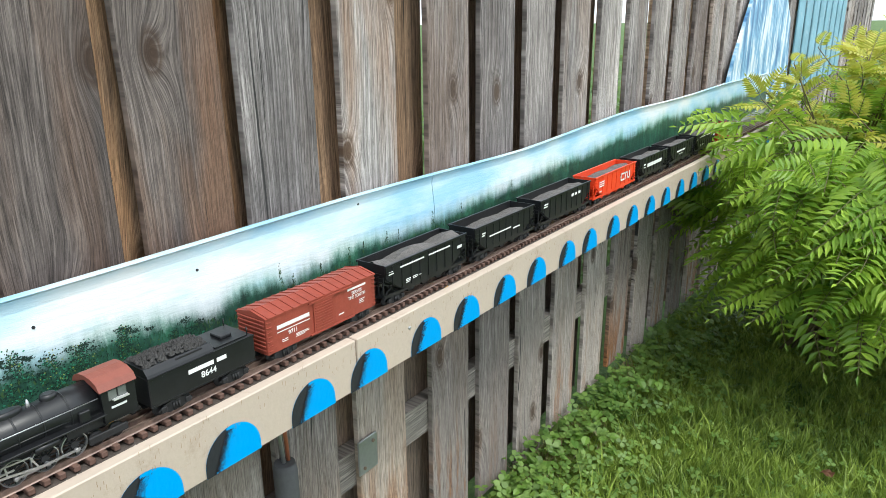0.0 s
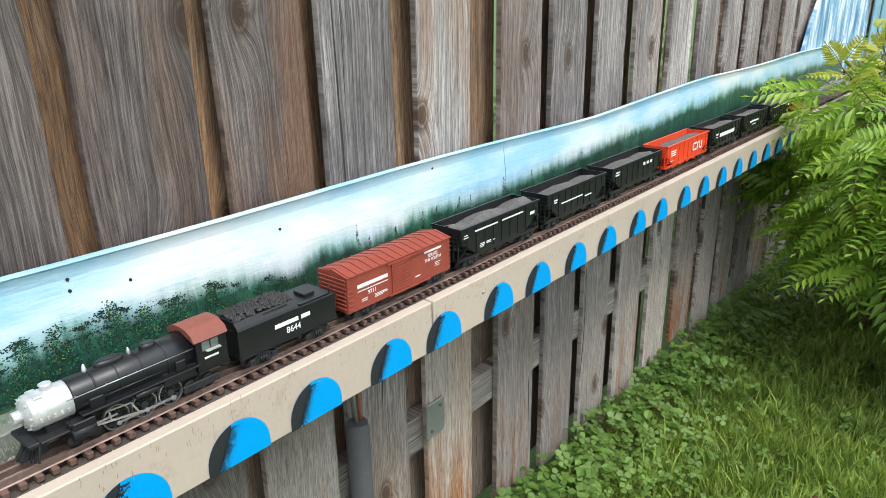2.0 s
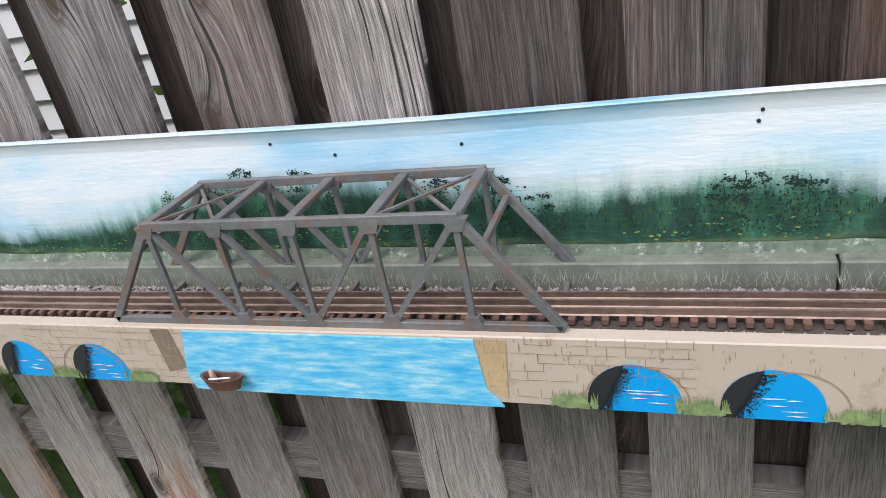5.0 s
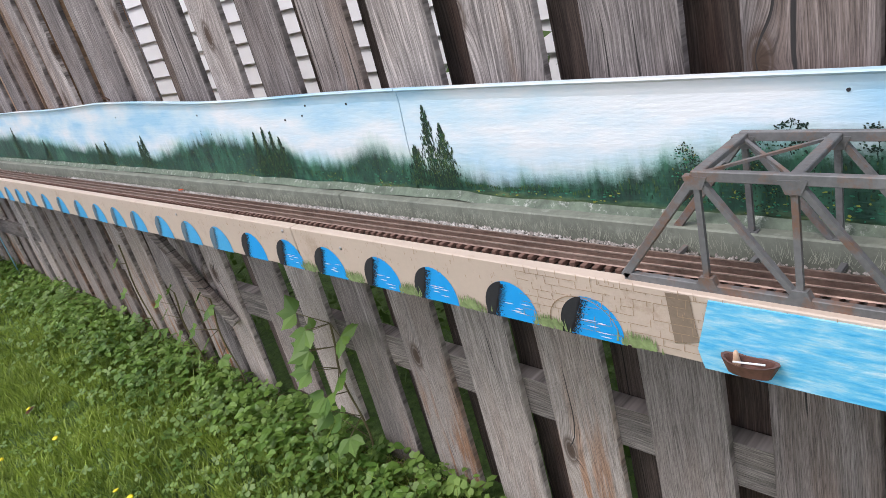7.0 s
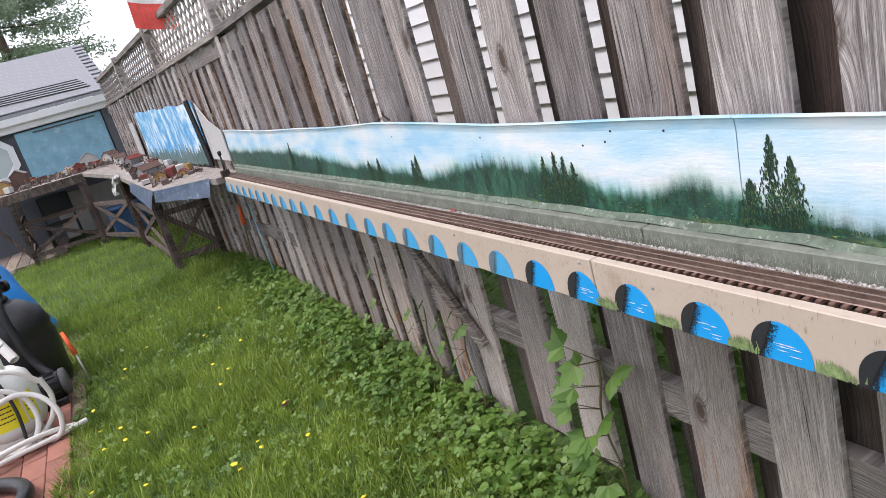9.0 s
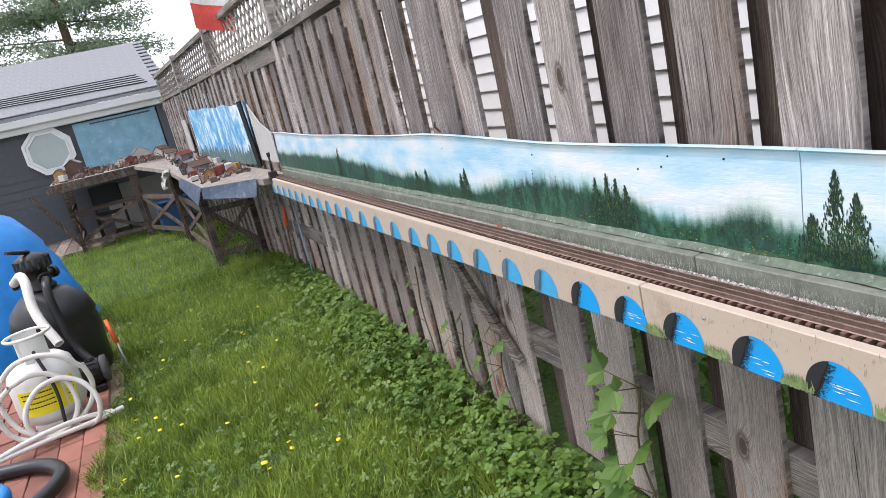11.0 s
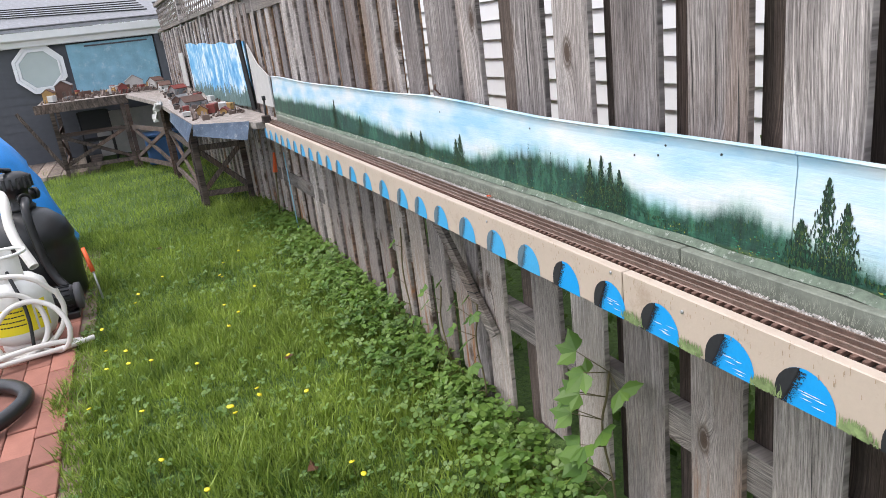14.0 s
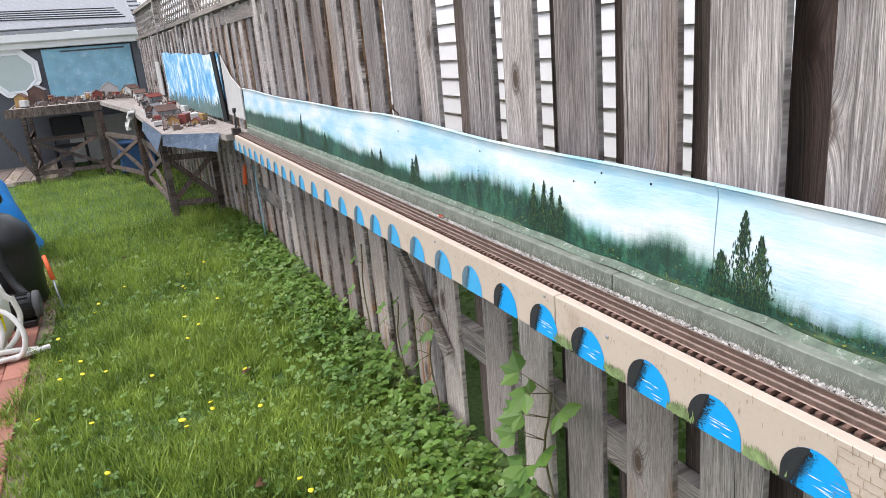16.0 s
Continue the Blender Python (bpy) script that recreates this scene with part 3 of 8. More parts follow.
def paint_forest():
    r = random.Random(11)
    tones = {"paint_dark_green": (0.010, 0.03, 0.022), "paint_green": (0.018, 0.075, 0.038), "paint_moss": (0.05, 0.095, 0.03), "paint_yellow_green": (0.26, 0.29, 0.05), "paint_sea_green": (0.03, 0.2, 0.12)}
    dabs = {k: ([], []) for k in tones}

    def dab(tone, x, z, w, h, lean=0.0):
        """One touch of the brush, w and h its half sizes."""
        if z > top_z(x) - 0.006 or z < 0.962:
            return
        v, f = dabs[tone]
        y = paint_y(x, z) - 0.0006 - 0.0006 * r.random()
        n0 = len(v)
        for j in range(6):
            t = math.pi * j / 3
            q = r.uniform(0.7, 1.1)
            dx, dz = w * q * math.cos(t), h * q * math.sin(t)
            v.append((x + dx + lean * dz, y, z + dz - lean * dx))
        f.append(tuple(range(n0, n0 + 6)))

    foot = 0.985
    for x, top, w in FIRS:
        w *= 1.1
        for _ in range(int(300 + 12000 * w)):
            t = r.random() ** 1.3
            reach = w * (1.0 - t) ** 0.8 + 0.0016
            tone = "paint_dark_green" if r.random() < 0.55 else ("paint_moss" if r.random() < 0.5 else "paint_green")
            dab(tone, x + r.gauss(0, 0.5) * reach, foot + (top - foot) * t, r.uniform(0.0007, 0.0017), r.uniform(0.002, 0.006), r.uniform(-0.3, 0.3))
        for _ in range(25):
            t = r.uniform(0.05, 0.8)
            dab("paint_yellow_green", x + r.gauss(0, 0.4) * w * (1 - t), foot + (top - foot) * t, 0.0009, 0.0012)
    for x, top, w in LEAFY:
        clumps = [(x + r.gauss(0, 0.55) * w * (1.1 - t), foot + (top - foot) * t) for t in [k / 15 for k in range(16)]]
        for cx, cz in clumps:
            for _ in range(26):
                tone = r.choice(("paint_dark_green", "paint_dark_green", "paint_green", "paint_sea_green"))
                dab(tone, cx + r.gauss(0, 0.0055), cz + r.gauss(0, 0.004), r.uniform(0.0007, 0.0018), r.uniform(0.0006, 0.0014), r.uniform(-0.6, 0.6))
            for _ in range(4):
                dab("paint_yellow_green" if r.random() < 0.45 else "paint_moss", cx + r.gauss(0, 0.005), cz + 0.003 + r.gauss(0, 0.003), r.uniform(0.0006, 0.0014), 0.0008, 0.5)
    for x, top in BUSHES:
        for _ in range(7):
            cx, cz = x + r.gauss(0, 0.014), top - abs(r.gauss(0, 0.013))
            for _ in range(22):
                dab("paint_dark_green", cx + r.gauss(0, 0.0045), cz + r.gauss(0, 0.0018), r.uniform(0.0008, 0.002), r.uniform(0.0005, 0.0013), r.uniform(-0.5, 0.3))
        for k in range(14):
            dab("paint_dark_green", x + 0.001 * math.sin(k), top - 0.003 * k, 0.0007, 0.002)
        for _ in range(120):
            dab(r.choice(("paint_dark_green", "paint_green")), x + r.gauss(0, 0.02), r.uniform(foot, top - 0.012), r.uniform(0.0008, 0.002), r.uniform(0.0008, 0.002))
    for x, top in SAPLINGS:
        for _ in range(60):
            t = r.random()
            dab(r.choice(("paint_dark_green", "paint_green", "paint_moss")), x + r.gauss(0, 0.0055) * (1.1 - t), foot + (top - foot) * t, r.uniform(0.0005, 0.0013), r.uniform(0.0008, 0.0026), r.uniform(-0.4, 0.4))
    # undergrowth: upright strokes of young firs along the edge of the wood, and blots of lighter green low down
    for _ in range(5200):
        x = r.uniform(-3.6, 6.0) if r.random() < 0.3 else r.uniform(-1.6, 3.6)
        top = tree_z(x) + 0.012 * noise.noise((x * 24, 1, 2)) - 0.004
        z = foot + (top - foot) * r.random() ** 0.6
        dab(r.choice(("paint_dark_green", "paint_green", "paint_green", "paint_moss")), x, z, r.uniform(0.0005, 0.0012), r.uniform(0.0015, 0.0055), r.uniform(-0.15, 0.15))
    for _ in range(1900):
        x = r.uniform(-1.5, 3.6)
        if noise.noise((x * 5, 2, 9)) < -0.05:
            continue
        z = 0.975 + abs(r.gauss(0, 0.018))
        if z < tree_z(x) - 0.006:
            dab(r.choice(("paint_sea_green", "paint_sea_green", "paint_yellow_green", "paint_moss")), x, z, r.uniform(0.001, 0.0035), r.uniform(0.0006, 0.0018), r.uniform(-0.3, 0.3))
    for name, col in tones.items():
        M[name] = worn(name, col, 0.45, vary=0.3, scale=30)
        v, f = dabs[name]
        tagged(part("painted_trees", raw("painted_trees", v, f, name), None, backdrop, "dabs of green paint"), kind="stuff")
    # dark nail heads
    for k in range(16):
        bm = fresh()
        x, z = r.uniform(-1.2, 3.4), 0
        z = top_z(x) - r.uniform(0.015, 0.05)
        y = paint_y(x, z)
        rod(bm, (x, y + 0.002, z), (x, y - 0.0015, z), 0.0022, seg=7)
        part("nail", bm, "arch_black", backdrop)
    bm = fresh()
    x = -1.0
    rod(bm, (x, 0.15, 1.19), (x + 0.01, 0.13, 1.21), 0.003, seg=6)
    rod(bm, (x + 0.01, 0.13, 1.21), (x + 0.04, 0.12, 1.225), 0.003, seg=6)
    part("bent_nail", bm, "tie", backdrop)


paint_forest()


# ---- fascia paintings ----
def flat(pts, y=-0.0008):
    v = [(px, y, pz) for px, pz in pts]
    return v, [tuple(range(len(pts)))]


def arch_shape(w, h, n=18):
    return [(-w / 2, 0)] + [(-w / 2 * math.cos(math.pi * k / n), 0.012 + (h - 0.012) * math.sin(math.pi * k / n)) for k in range(n + 1)] + [(w / 2, 0)]


def paint_arches():
    r = random.Random(3)
    w, h = 0.093, 0.06
    xs_r = [1.40, 1.528, 1.678, 1.806, 1.948, 2.077, 2.22, 2.348, 2.5, 2.629, 2.789, 2.924, 3.073, 3.216, 3.376, 3.509, 3.667] + [3.81 + 0.147 * i for i in range(14)]
    xs_l = [0.708, 0.576, 0.424, 0.296, 0.146, 0.013, -0.128, -0.274, -0.423, -0.58, -0.745, -0.894, -1.046, -1.22, -1.4, -1.58, -1.77, -1.93] + [-2.09 - 0.16 * i for i in range(9)]
    bl = arch_shape(w, h)
    blue = raw("arch_paint", *flat(bl), "arch_blue")
    # sprayed shade: a solid crescent and a scatter of specks
    def shade(seed, coat):
        q = random.Random(seed)
        out = [p for p in bl if p[0] <= -0.004]
        crescent = out + [(-0.010, h * 0.82), (-0.017, h * 0.6), (-0.022, h * 0.35), (-0.033, 0.0)]
        v, f = flat(crescent, -0.0013)
        for _ in range(700):
            t = q.random()
            z = h * 0.92 * t
            edge = -0.031 + 0.024 * t
            x = edge + abs(q.gauss(0, 0.0065)) - 0.004
            if x < -w / 2 + 0.002 or x * x / (w * w / 4) + (max(0, z - 0.012) / (h - 0.012)) ** 2 > 0.96:
                continue
            s = q.uniform(0.0003, 0.0011)
            n0 = len(v)
            v += [(x - s, -0.0017, z), (x, -0.0017, z - s), (x + s, -0.0017, z), (x, -0.0017, z + s)]
            f.append((n0, n0 + 1, n0 + 2, n0 + 3))
        return raw("arch_shade", v, f, coat)
    shades = [shade(k, "arch_black") for k in range(4)]
    faint = [shade(k + 9, "arch_grey") for k in range(3)]
    pale = raw("arch_paint", *flat(bl), "arch_pale")
    def waves(seed):
        q = random.Random(seed)
        v, f = [], []
        for _ in range(6):
            x, z, a = q.uniform(-0.005, 0.03), q.uniform(0.006, 0.03), q.uniform(0.007, 0.014)
            n0 = len(v)
            v += [(x - a, -0.0017, z), (x, -0.0017, z - 0.0009), (x + a, -0.0017, z + 0.0003), (x, -0.0017, z + 0.0009)]
            f.append((n0, n0 + 1, n0 + 2, n0 + 3))
        return raw("wave_strokes", v, f, "white_paint")
    wv = [waves(k) for k in range(3)]
    for i, x in enumerate(xs_r + xs_l):
        if x > 6.1 or x < -3.4:
            continue
        o = part("painted_arch", blue if x > -0.2 else pale, None, shelf, "bright blue sprayed arch")
        o.location = (x, 0, ZB)
        part("arch_shade", shades[i % 4] if x > -0.2 else faint[i % 3], None, o)
        near_bridge = i < 5 or 31 <= i < 37
        if near_bridge:
            part("wave_strokes", wv[i % 3], None, o)
    # grass tufts
    v, f = [], []
    for cx in (1.34, 1.465, 1.603, 1.742, 1.877, 2.012, 0.775, 0.642, 0.5, 0.36, 0.22, 0.08):
        for _ in range(130):
            x = cx + r.gauss(0, 0.011); z = ZB + r.uniform(0.0005, 0.009); hh = r.uniform(0.004, 0.02)
            n0 = len(v)
            y = -0.0019 - 0.0012 * r.random()
            v += [(x - 0.0016, y, z), (x + 0.0016, y, z), (x + r.uniform(-0.004, 0.004), y, z + hh)]
            f.append((n0, n0 + 1, n0 + 2))
    tagged(part("painted_grass", raw("painted_grass", v, f, "grass_paint"), None, shelf, "painted grass tufts"), kind="stuff")
    # masonry lines round the bridge ends
    v, f = [], []
    def line(x0, z0, x1, z1, t=0.00035):
        n0 = len(v)
        dx, dz = x1 - x0, z1 - z0
        q = math.hypot(dx, dz); nx, nz = -dz / q * t, dx / q * t
        v.extend([(x0 - nx, -0.0012, z0 - nz), (x1 - nx, -0.0012, z1 - nz), (x1 + nx, -0.0012, z1 + nz), (x0 + nx, -0.0012, z0 + nz)])
        f.append((n0, n0 + 1, n0 + 2, n0 + 3))
    for a, b in ((1.25, 1.46), (0.6, 0.868)):
        for k in range(1, 8):
            z = ZB + k * 0.0115
            x = a
            while x < b:
                q = r.uniform(0.015, 0.03)
                if r.random() < 0.8:
                    line(x, z + r.uniform(-0.0006, 0.0006), min(b, x + q), z + r.uniform(-0.0006, 0.0006))
                if r.random() < 0.75:
                    line(x, z, x + 0.0006, z + 0.0105)
                x += q + r.uniform(0, 0.004)
    for cx in (1.4025, 1.543, 0.696):
        pr = None
        for k in range(15):
            t = math.pi * k / 14
            p = (cx - 0.052 * math.cos(t), ZB + 0.012 + 0.046 * math.sin(t))
            if pr:
                line(*pr, *p, 0.0007)
            pr = p
    for _ in range(1500):
        x = r.uniform(-3.3, 6.0); z = r.uniform(ZB + 0.05, ZT - 0.004)
        line(x, z, x + r.uniform(-0.0006, 0.0006), z + r.uniform(0.003, 0.008), 0.00035)
    tagged(part("mortar_lines", raw("mortar_lines", v, f, "mortar_line"), None, shelf, "thin brown painted joints"), kind="stuff")
    # brick pier faces at both ends of the water
    for pts, mat in ((((1.237, ZT - 0.004), (1.275, ZT - 0.004), (1.268, ZB + 0.008), (1.242, ZB + 0.02)), "brick_tan"), (((0.818, ZT - 0.003), (0.846, ZT - 0.002), (0.852, ZB + 0.028), (0.822, ZB + 0.02)), "brick_grey")):
        part("painted_pier", raw("painted_pier", *flat(pts, -0.001), mat), None, shelf)
    # painted river
    m, n, l, b = nodes("river_paint", 0.4)
    c = ramp(n, l, noise_tex(n, l, coords(n, l, (5, 1, 26)), 4.0, 5, 0.65), [(0.36, (0.04, 0.4, 0.72)), (0.5, (0.15, 0.53, 0.77)), (0.62, (0.36, 0.65, 0.79)), (0.71, (0.75, 0.82, 0.84))])
    l.new(c, b.inputs["Base Color"])
    bump(n, l, b, noise_tex(n, l, coords(n, l, (1, 1, 5)), 60, 4), 0.3, 0.002)
    pts = ((0.856, ZB - 0.004), (1.262, ZB - 0.004), (1.246, ZB + 0.02), (1.240, ZT - 0.004), (0.868, ZT - 0.004), (0.85, ZB + 0.02))
    bm = fresh()
    prism(bm, pts, -0.0025, 0.0, "y")
    part("painted_river", bm, m, shelf, "blue painted river with white ripples")


paint_arches()


def build_boat():
    boat = thing("model_boat", None, None, "small brown toy rowing boat fixed to the painted river", "model boat")
    bm = fresh()
    n = 14
    for lvl in (0,):
        top, mid = [], []
        for k in range(n):
            t = 2 * math.pi * k / n
            top.append(bm.verts.new((0.031 * math.cos(t) * (1 + 0.08 * math.cos(t)), 0.012 * math.sin(t), 0.016 + 0.004 * math.cos(t) ** 2)))
            mid.append(bm.verts.new((0.023 * math.cos(t), 0.007 * math.sin(t), 0.0)))
        inn = [bm.verts.new((v.co.x * 0.88, v.co.y * 0.8, v.co.z - 0.001)) for v in top]
        flo = [bm.verts.new((v.co.x * 0.72, v.co.y * 0.6, 0.006)) for v in top]
        for a, b in ((mid, top), (top, inn), (inn, flo)):
            for k in range(n):
                bm.faces.new((a[k], a[(k + 1) % n], b[(k + 1) % n], b[k]))
        bm.faces.new(mid[::-1]); bm.faces.new(flo)
    M["boat_brown"] = worn("boat_brown", (0.13, 0.06, 0.045), 0.6, vary=0.3, scale=80)
    part("hull", bm, "boat_brown", boat)
    bm = fresh()
    rod(bm, (-0.012, -0.008, 0.018), (0.022, -0.01, 0.024), 0.0011, seg=6)
    part("oar", bm, "white_paint", boat)
    M["toy_tan"] = worn("toy_tan", (0.55, 0.36, 0.24), 0.6)
    bm = fresh()
    lathe(bm, [(0.003, 0.006), (0.0045, 0.012), (0.003, 0.02), (0.0028, 0.024), (0.001, 0.027)], (-0.012, 0, 0), seg=10)
    part("figurine", bm, "toy_tan", boat)
    boat.location = (0.91, -0.013, 0.871)


build_boat()


# ---- retaining strip, ballast, track ----
def track_y(x):
    t = max(0.0, min(1.0, (x - 0.6) / 1.0))
    return 0.060 + 0.009 * t * t * (3 - 2 * t)


def build_track():
    strip = thing("retaining_strip", None, None, "grey-green painted wooden strip behind the track", "wood strip", kind="structure")
    cuts = (-3.6, -1.35, 0.06, 1.6, 2.3, 6.2)
    for a, b in zip(cuts, cuts[1:]):
        bm = fresh()
        box(bm, a, b - 0.003, 0.121, 0.146, 0.925, 0.966, 0.002)
        part("strip_board", bm, "strip", strip)
    r = random.Random(8)
    v, f = [], []
    for _ in range(2600):
        x = r.uniform(-1.6, 3.2); h = r.uniform(0.006, 0.022); z = 0.935 + r.random() * 0.012
        n0 = len(v); d = r.uniform(-0.008, 0.008)
        v += [(x - 0.0004, 0.1203, z), (x + 0.0004, 0.1203, z), (x + d, 0.1201, z + h)]
        f.append((n0, n0 + 1, n0 + 2))
    M["pale_stroke"] = worn("pale_stroke", (0.38, 0.4, 0.32), 0.7)
    tagged(part("painted_reeds", raw("painted_reeds", v, f, "pale_stroke"), None, strip, "pale painted reed strokes"), kind="stuff")
    # crumpled lower edge of the backdrop
    v, f = [], []
    k = 400
    for i in range(k + 1):
        x = -3.7 + 9.8 * i / k
        z = 0.976 + 0.003 * noise.noise((x * 9, 0, 0)) + 0.002 * noise.noise((x * 40, 0, 0)) + (0.004 if x < 0.4 else 0)
        v += [(x, 0.1485 + 0.001 * noise.noise((x * 20, 3, 0)), z), (x, 0.138 + 0.004 * noise.noise((x * 14, 7, 0)), z - 0.012), (x, 0.1475, z - 0.018)]
    for i in range(k):
        for j in range(2):
            f.append((i * 3 + j, i * 3 + 3 + j, i * 3 + 4 + j, i * 3 + 1 + j))
    M["lip_paint"] = worn("lip_paint", (0.09, 0.12, 0.085), 0.7, vary=0.6, scale=25, dirt=(0.5, 0.52, 0.48))
    me = raw("lower_edge", v, f, "lip_paint")
    part("lower_edge", me, None, backdrop, "peeling lower edge")
    bed = thing("track_bed", None, None, "grey crushed-stone ballast under the model track", "ballast", kind="structure")
    v, f = [], []
    for i in range(246):
        x = -3.6 + 0.04 * i
        for y, z in ((0.0195, 0.931), (0.034, 0.935), (0.064, 0.9345), (0.096, 0.935), (0.1208, 0.930)):
            v.append((x, y, z + 0.0012 * noise.noise((x * 40, y * 90, 0))))
    for i in range(245):
        for j in range(4):
            f.append((i * 5 + j, i * 5 + 5 + j, i * 5 + 6 + j, i * 5 + 1 + j))
    M["bed_dirt"] = worn("bed_dirt", (0.085, 0.068, 0.058), 0.95, vary=0.4, scale=40, grain=400, relief=0.5)
    part("bed", raw("bed", v, f, "bed_dirt"), None, bed)
    v, f = [], []
    for _ in range(26000):
        x = r.uniform(-1.5, 3.6) if r.random() < 0.8 else r.uniform(-3.5, 6)
        y = r.choice((r.uniform(0.02, 0.04), r.uniform(0.02, 0.036), r.uniform(0.09, 0.12), r.uniform(0.02, 0.038), r.uniform(0.09, 0.12)))
        s = r.uniform(0.0014, 0.0034)
        z = 0.9335
        n0 = len(v)
        q = [r.uniform(0.6, 1.2) for _ in range(5)]
        a = r.uniform(0, 6)
        for j in range(4):
            v.append((x + s * q[j] * math.cos(a + j * 1.571), y + s * q[j] * math.sin(a + j * 1.571), z))
        v.append((x, y, z + s * q[4] * 1.2))
        f += [(n0 + j, n0 + (j + 1) % 4, n0 + 4) for j in range(4)]
    tagged(part("stones", raw("stones", v, f, "ballast"), None, bed), kind="stuff")
    v, f = [], []
    for _ in range(4200):
        x = r.uniform(-1.6, 0.6) if r.random() < 0.6 else r.uniform(1.4, 2.6)
        y = r.uniform(0.092, 0.12) if x < 1 else r.uniform(0.021, 0.038)
        s = r.uniform(0.0015, 0.0035); z = 0.9335
        n0 = len(v); a = r.uniform(0, 6)
        for j in range(4):
            v.append((x + s * math.cos(a + j * 1.571), y + s * math.sin(a + j * 1.571), z))
        v.append((x, y, z + s * 1.2))
        f += [(n0 + j, n0 + (j + 1) % 4, n0 + 4) for j in range(4)]
    tagged(part("white_stones", raw("white_stones", v, f, "gravel_white"), None, bed, "pale gravel"), kind="stuff")

    track = thing("model_track", None, None, "three-rail model railway track with brown wooden ties", "model track", kind="structure")
    tie = fresh()
    box(tie, -0.0039, 0.0039, -0.0255, 0.0255, 0.9365, 0.944, 0.0008)
    tie = as_mesh("tie", tie, "tie")
    sp = 0.0172
    for i in range(290):
        o = part("tie", tie, None, track)
        x = -0.95 + sp * i + r.uniform(-0.0012, 0.0012)
        o.location = (x, track_y(x) + r.uniform(-0.0015, 0.0015), r.uniform(-0.0005, 0.0005))
        o.rotation_euler = (0, 0, r.uniform(-0.04, 0.04))
    bm = fresh()
    for x0, cnt in ((-0.95 - sp * 152, 152), (-0.95 + sp * 290, 120)):
        for i in range(cnt):
            yc = track_y(x0 + i * sp)
            box(bm, x0 + i * sp - 0.0042, x0 + i * sp + 0.0042, yc - 0.0255, yc + 0.0255, 0.9365, 0.944)
    tagged(part("far_ties", bm, "tie", track), kind="stuff")
    shape = ((-0.002, 0.944), (0.002, 0.944), (0.0008, 0.9455), (0.0008, 0.9505), (0.0013, 0.9512), (0.0013, 0.953), (-0.0013, 0.953), (-0.0013, 0.9512), (-0.0008, 0.9505), (-0.0008, 0.9455))
    for dy in (-0.016, 0.0, 0.016):
        v, f = [], []
        k = 160
        for i in range(k + 1):
            x = -3.55 + 9.75 * i / k
            v += [(x, track_y(x) + dy + py, pz) for py, pz in shape]
        for i in range(k):
            for q in range(10):
                f.append((i * 10 + q, i * 10 + 10 + q, i * 10 + 10 + (q + 1) % 10, i * 10 + (q + 1) % 10))
        f += [tuple(range(10))[::-1], tuple(k * 10 + q for q in range(10))]
        part("running_rail", raw("running_rail", v, f, "rail_steel"), None, track)


build_track()


def fallen_leaves():
    M["orange_petal"] = worn("orange_petal", (0.75, 0.12, 0.03), 0.6)
    M["yellow_petal"] = worn("yellow_petal", (0.8, 0.42, 0.03), 0.6)
    r = random.Random(21)
    for x, y, mt in ((2.52, 0.026, "orange_petal"), (2.565, 0.014, "yellow_petal"), (2.29, 0.106, "orange_petal"), (2.24, 0.108, "yellow_petal"), (2.2, 0.025, "yellow_petal"), (1.455, 0.026, "yellow_petal"), (2.95, 0.026, "orange_petal"), (2.9, 0.03, "yellow_petal"), (3.1, 0.02, "yellow_petal"), (-0.66, 0.112, "orange_petal")):
        bm = fresh()
        c = bm.verts.new((0, 0, 0.002))
        ring = [bm.verts.new((r.uniform(0.005, 0.011) * math.cos(t), r.uniform(0.004, 0.008) * math.sin(t), r.uniform(0.0, 0.006))) for t in [k * 0.785 for k in range(8)]]
        for k in range(8):
            bm.faces.new((c, ring[k], ring[(k + 1) % 8]))
        bmesh.ops.solidify(bm, geom=bm.faces[:], thickness=0.0008)
        thing("fallen_petal", bm, mt, ("crumpled orange flower petal lying on the ballast" if mt[0] == "o" else "crumpled yellow flower petal lying on the ballast"), "petal", "petals on the track bed").location = (x, y, 0.9375)


fallen_leaves()


# ---- truss bridge ----
M["bridge_grey"] = worn("bridge_grey", (0.145, 0.148, 0.15), 0.55, 0.1, vary=0.4, scale=9, dirt=(0.19, 0.1, 0.06), dirt_from=0.5)


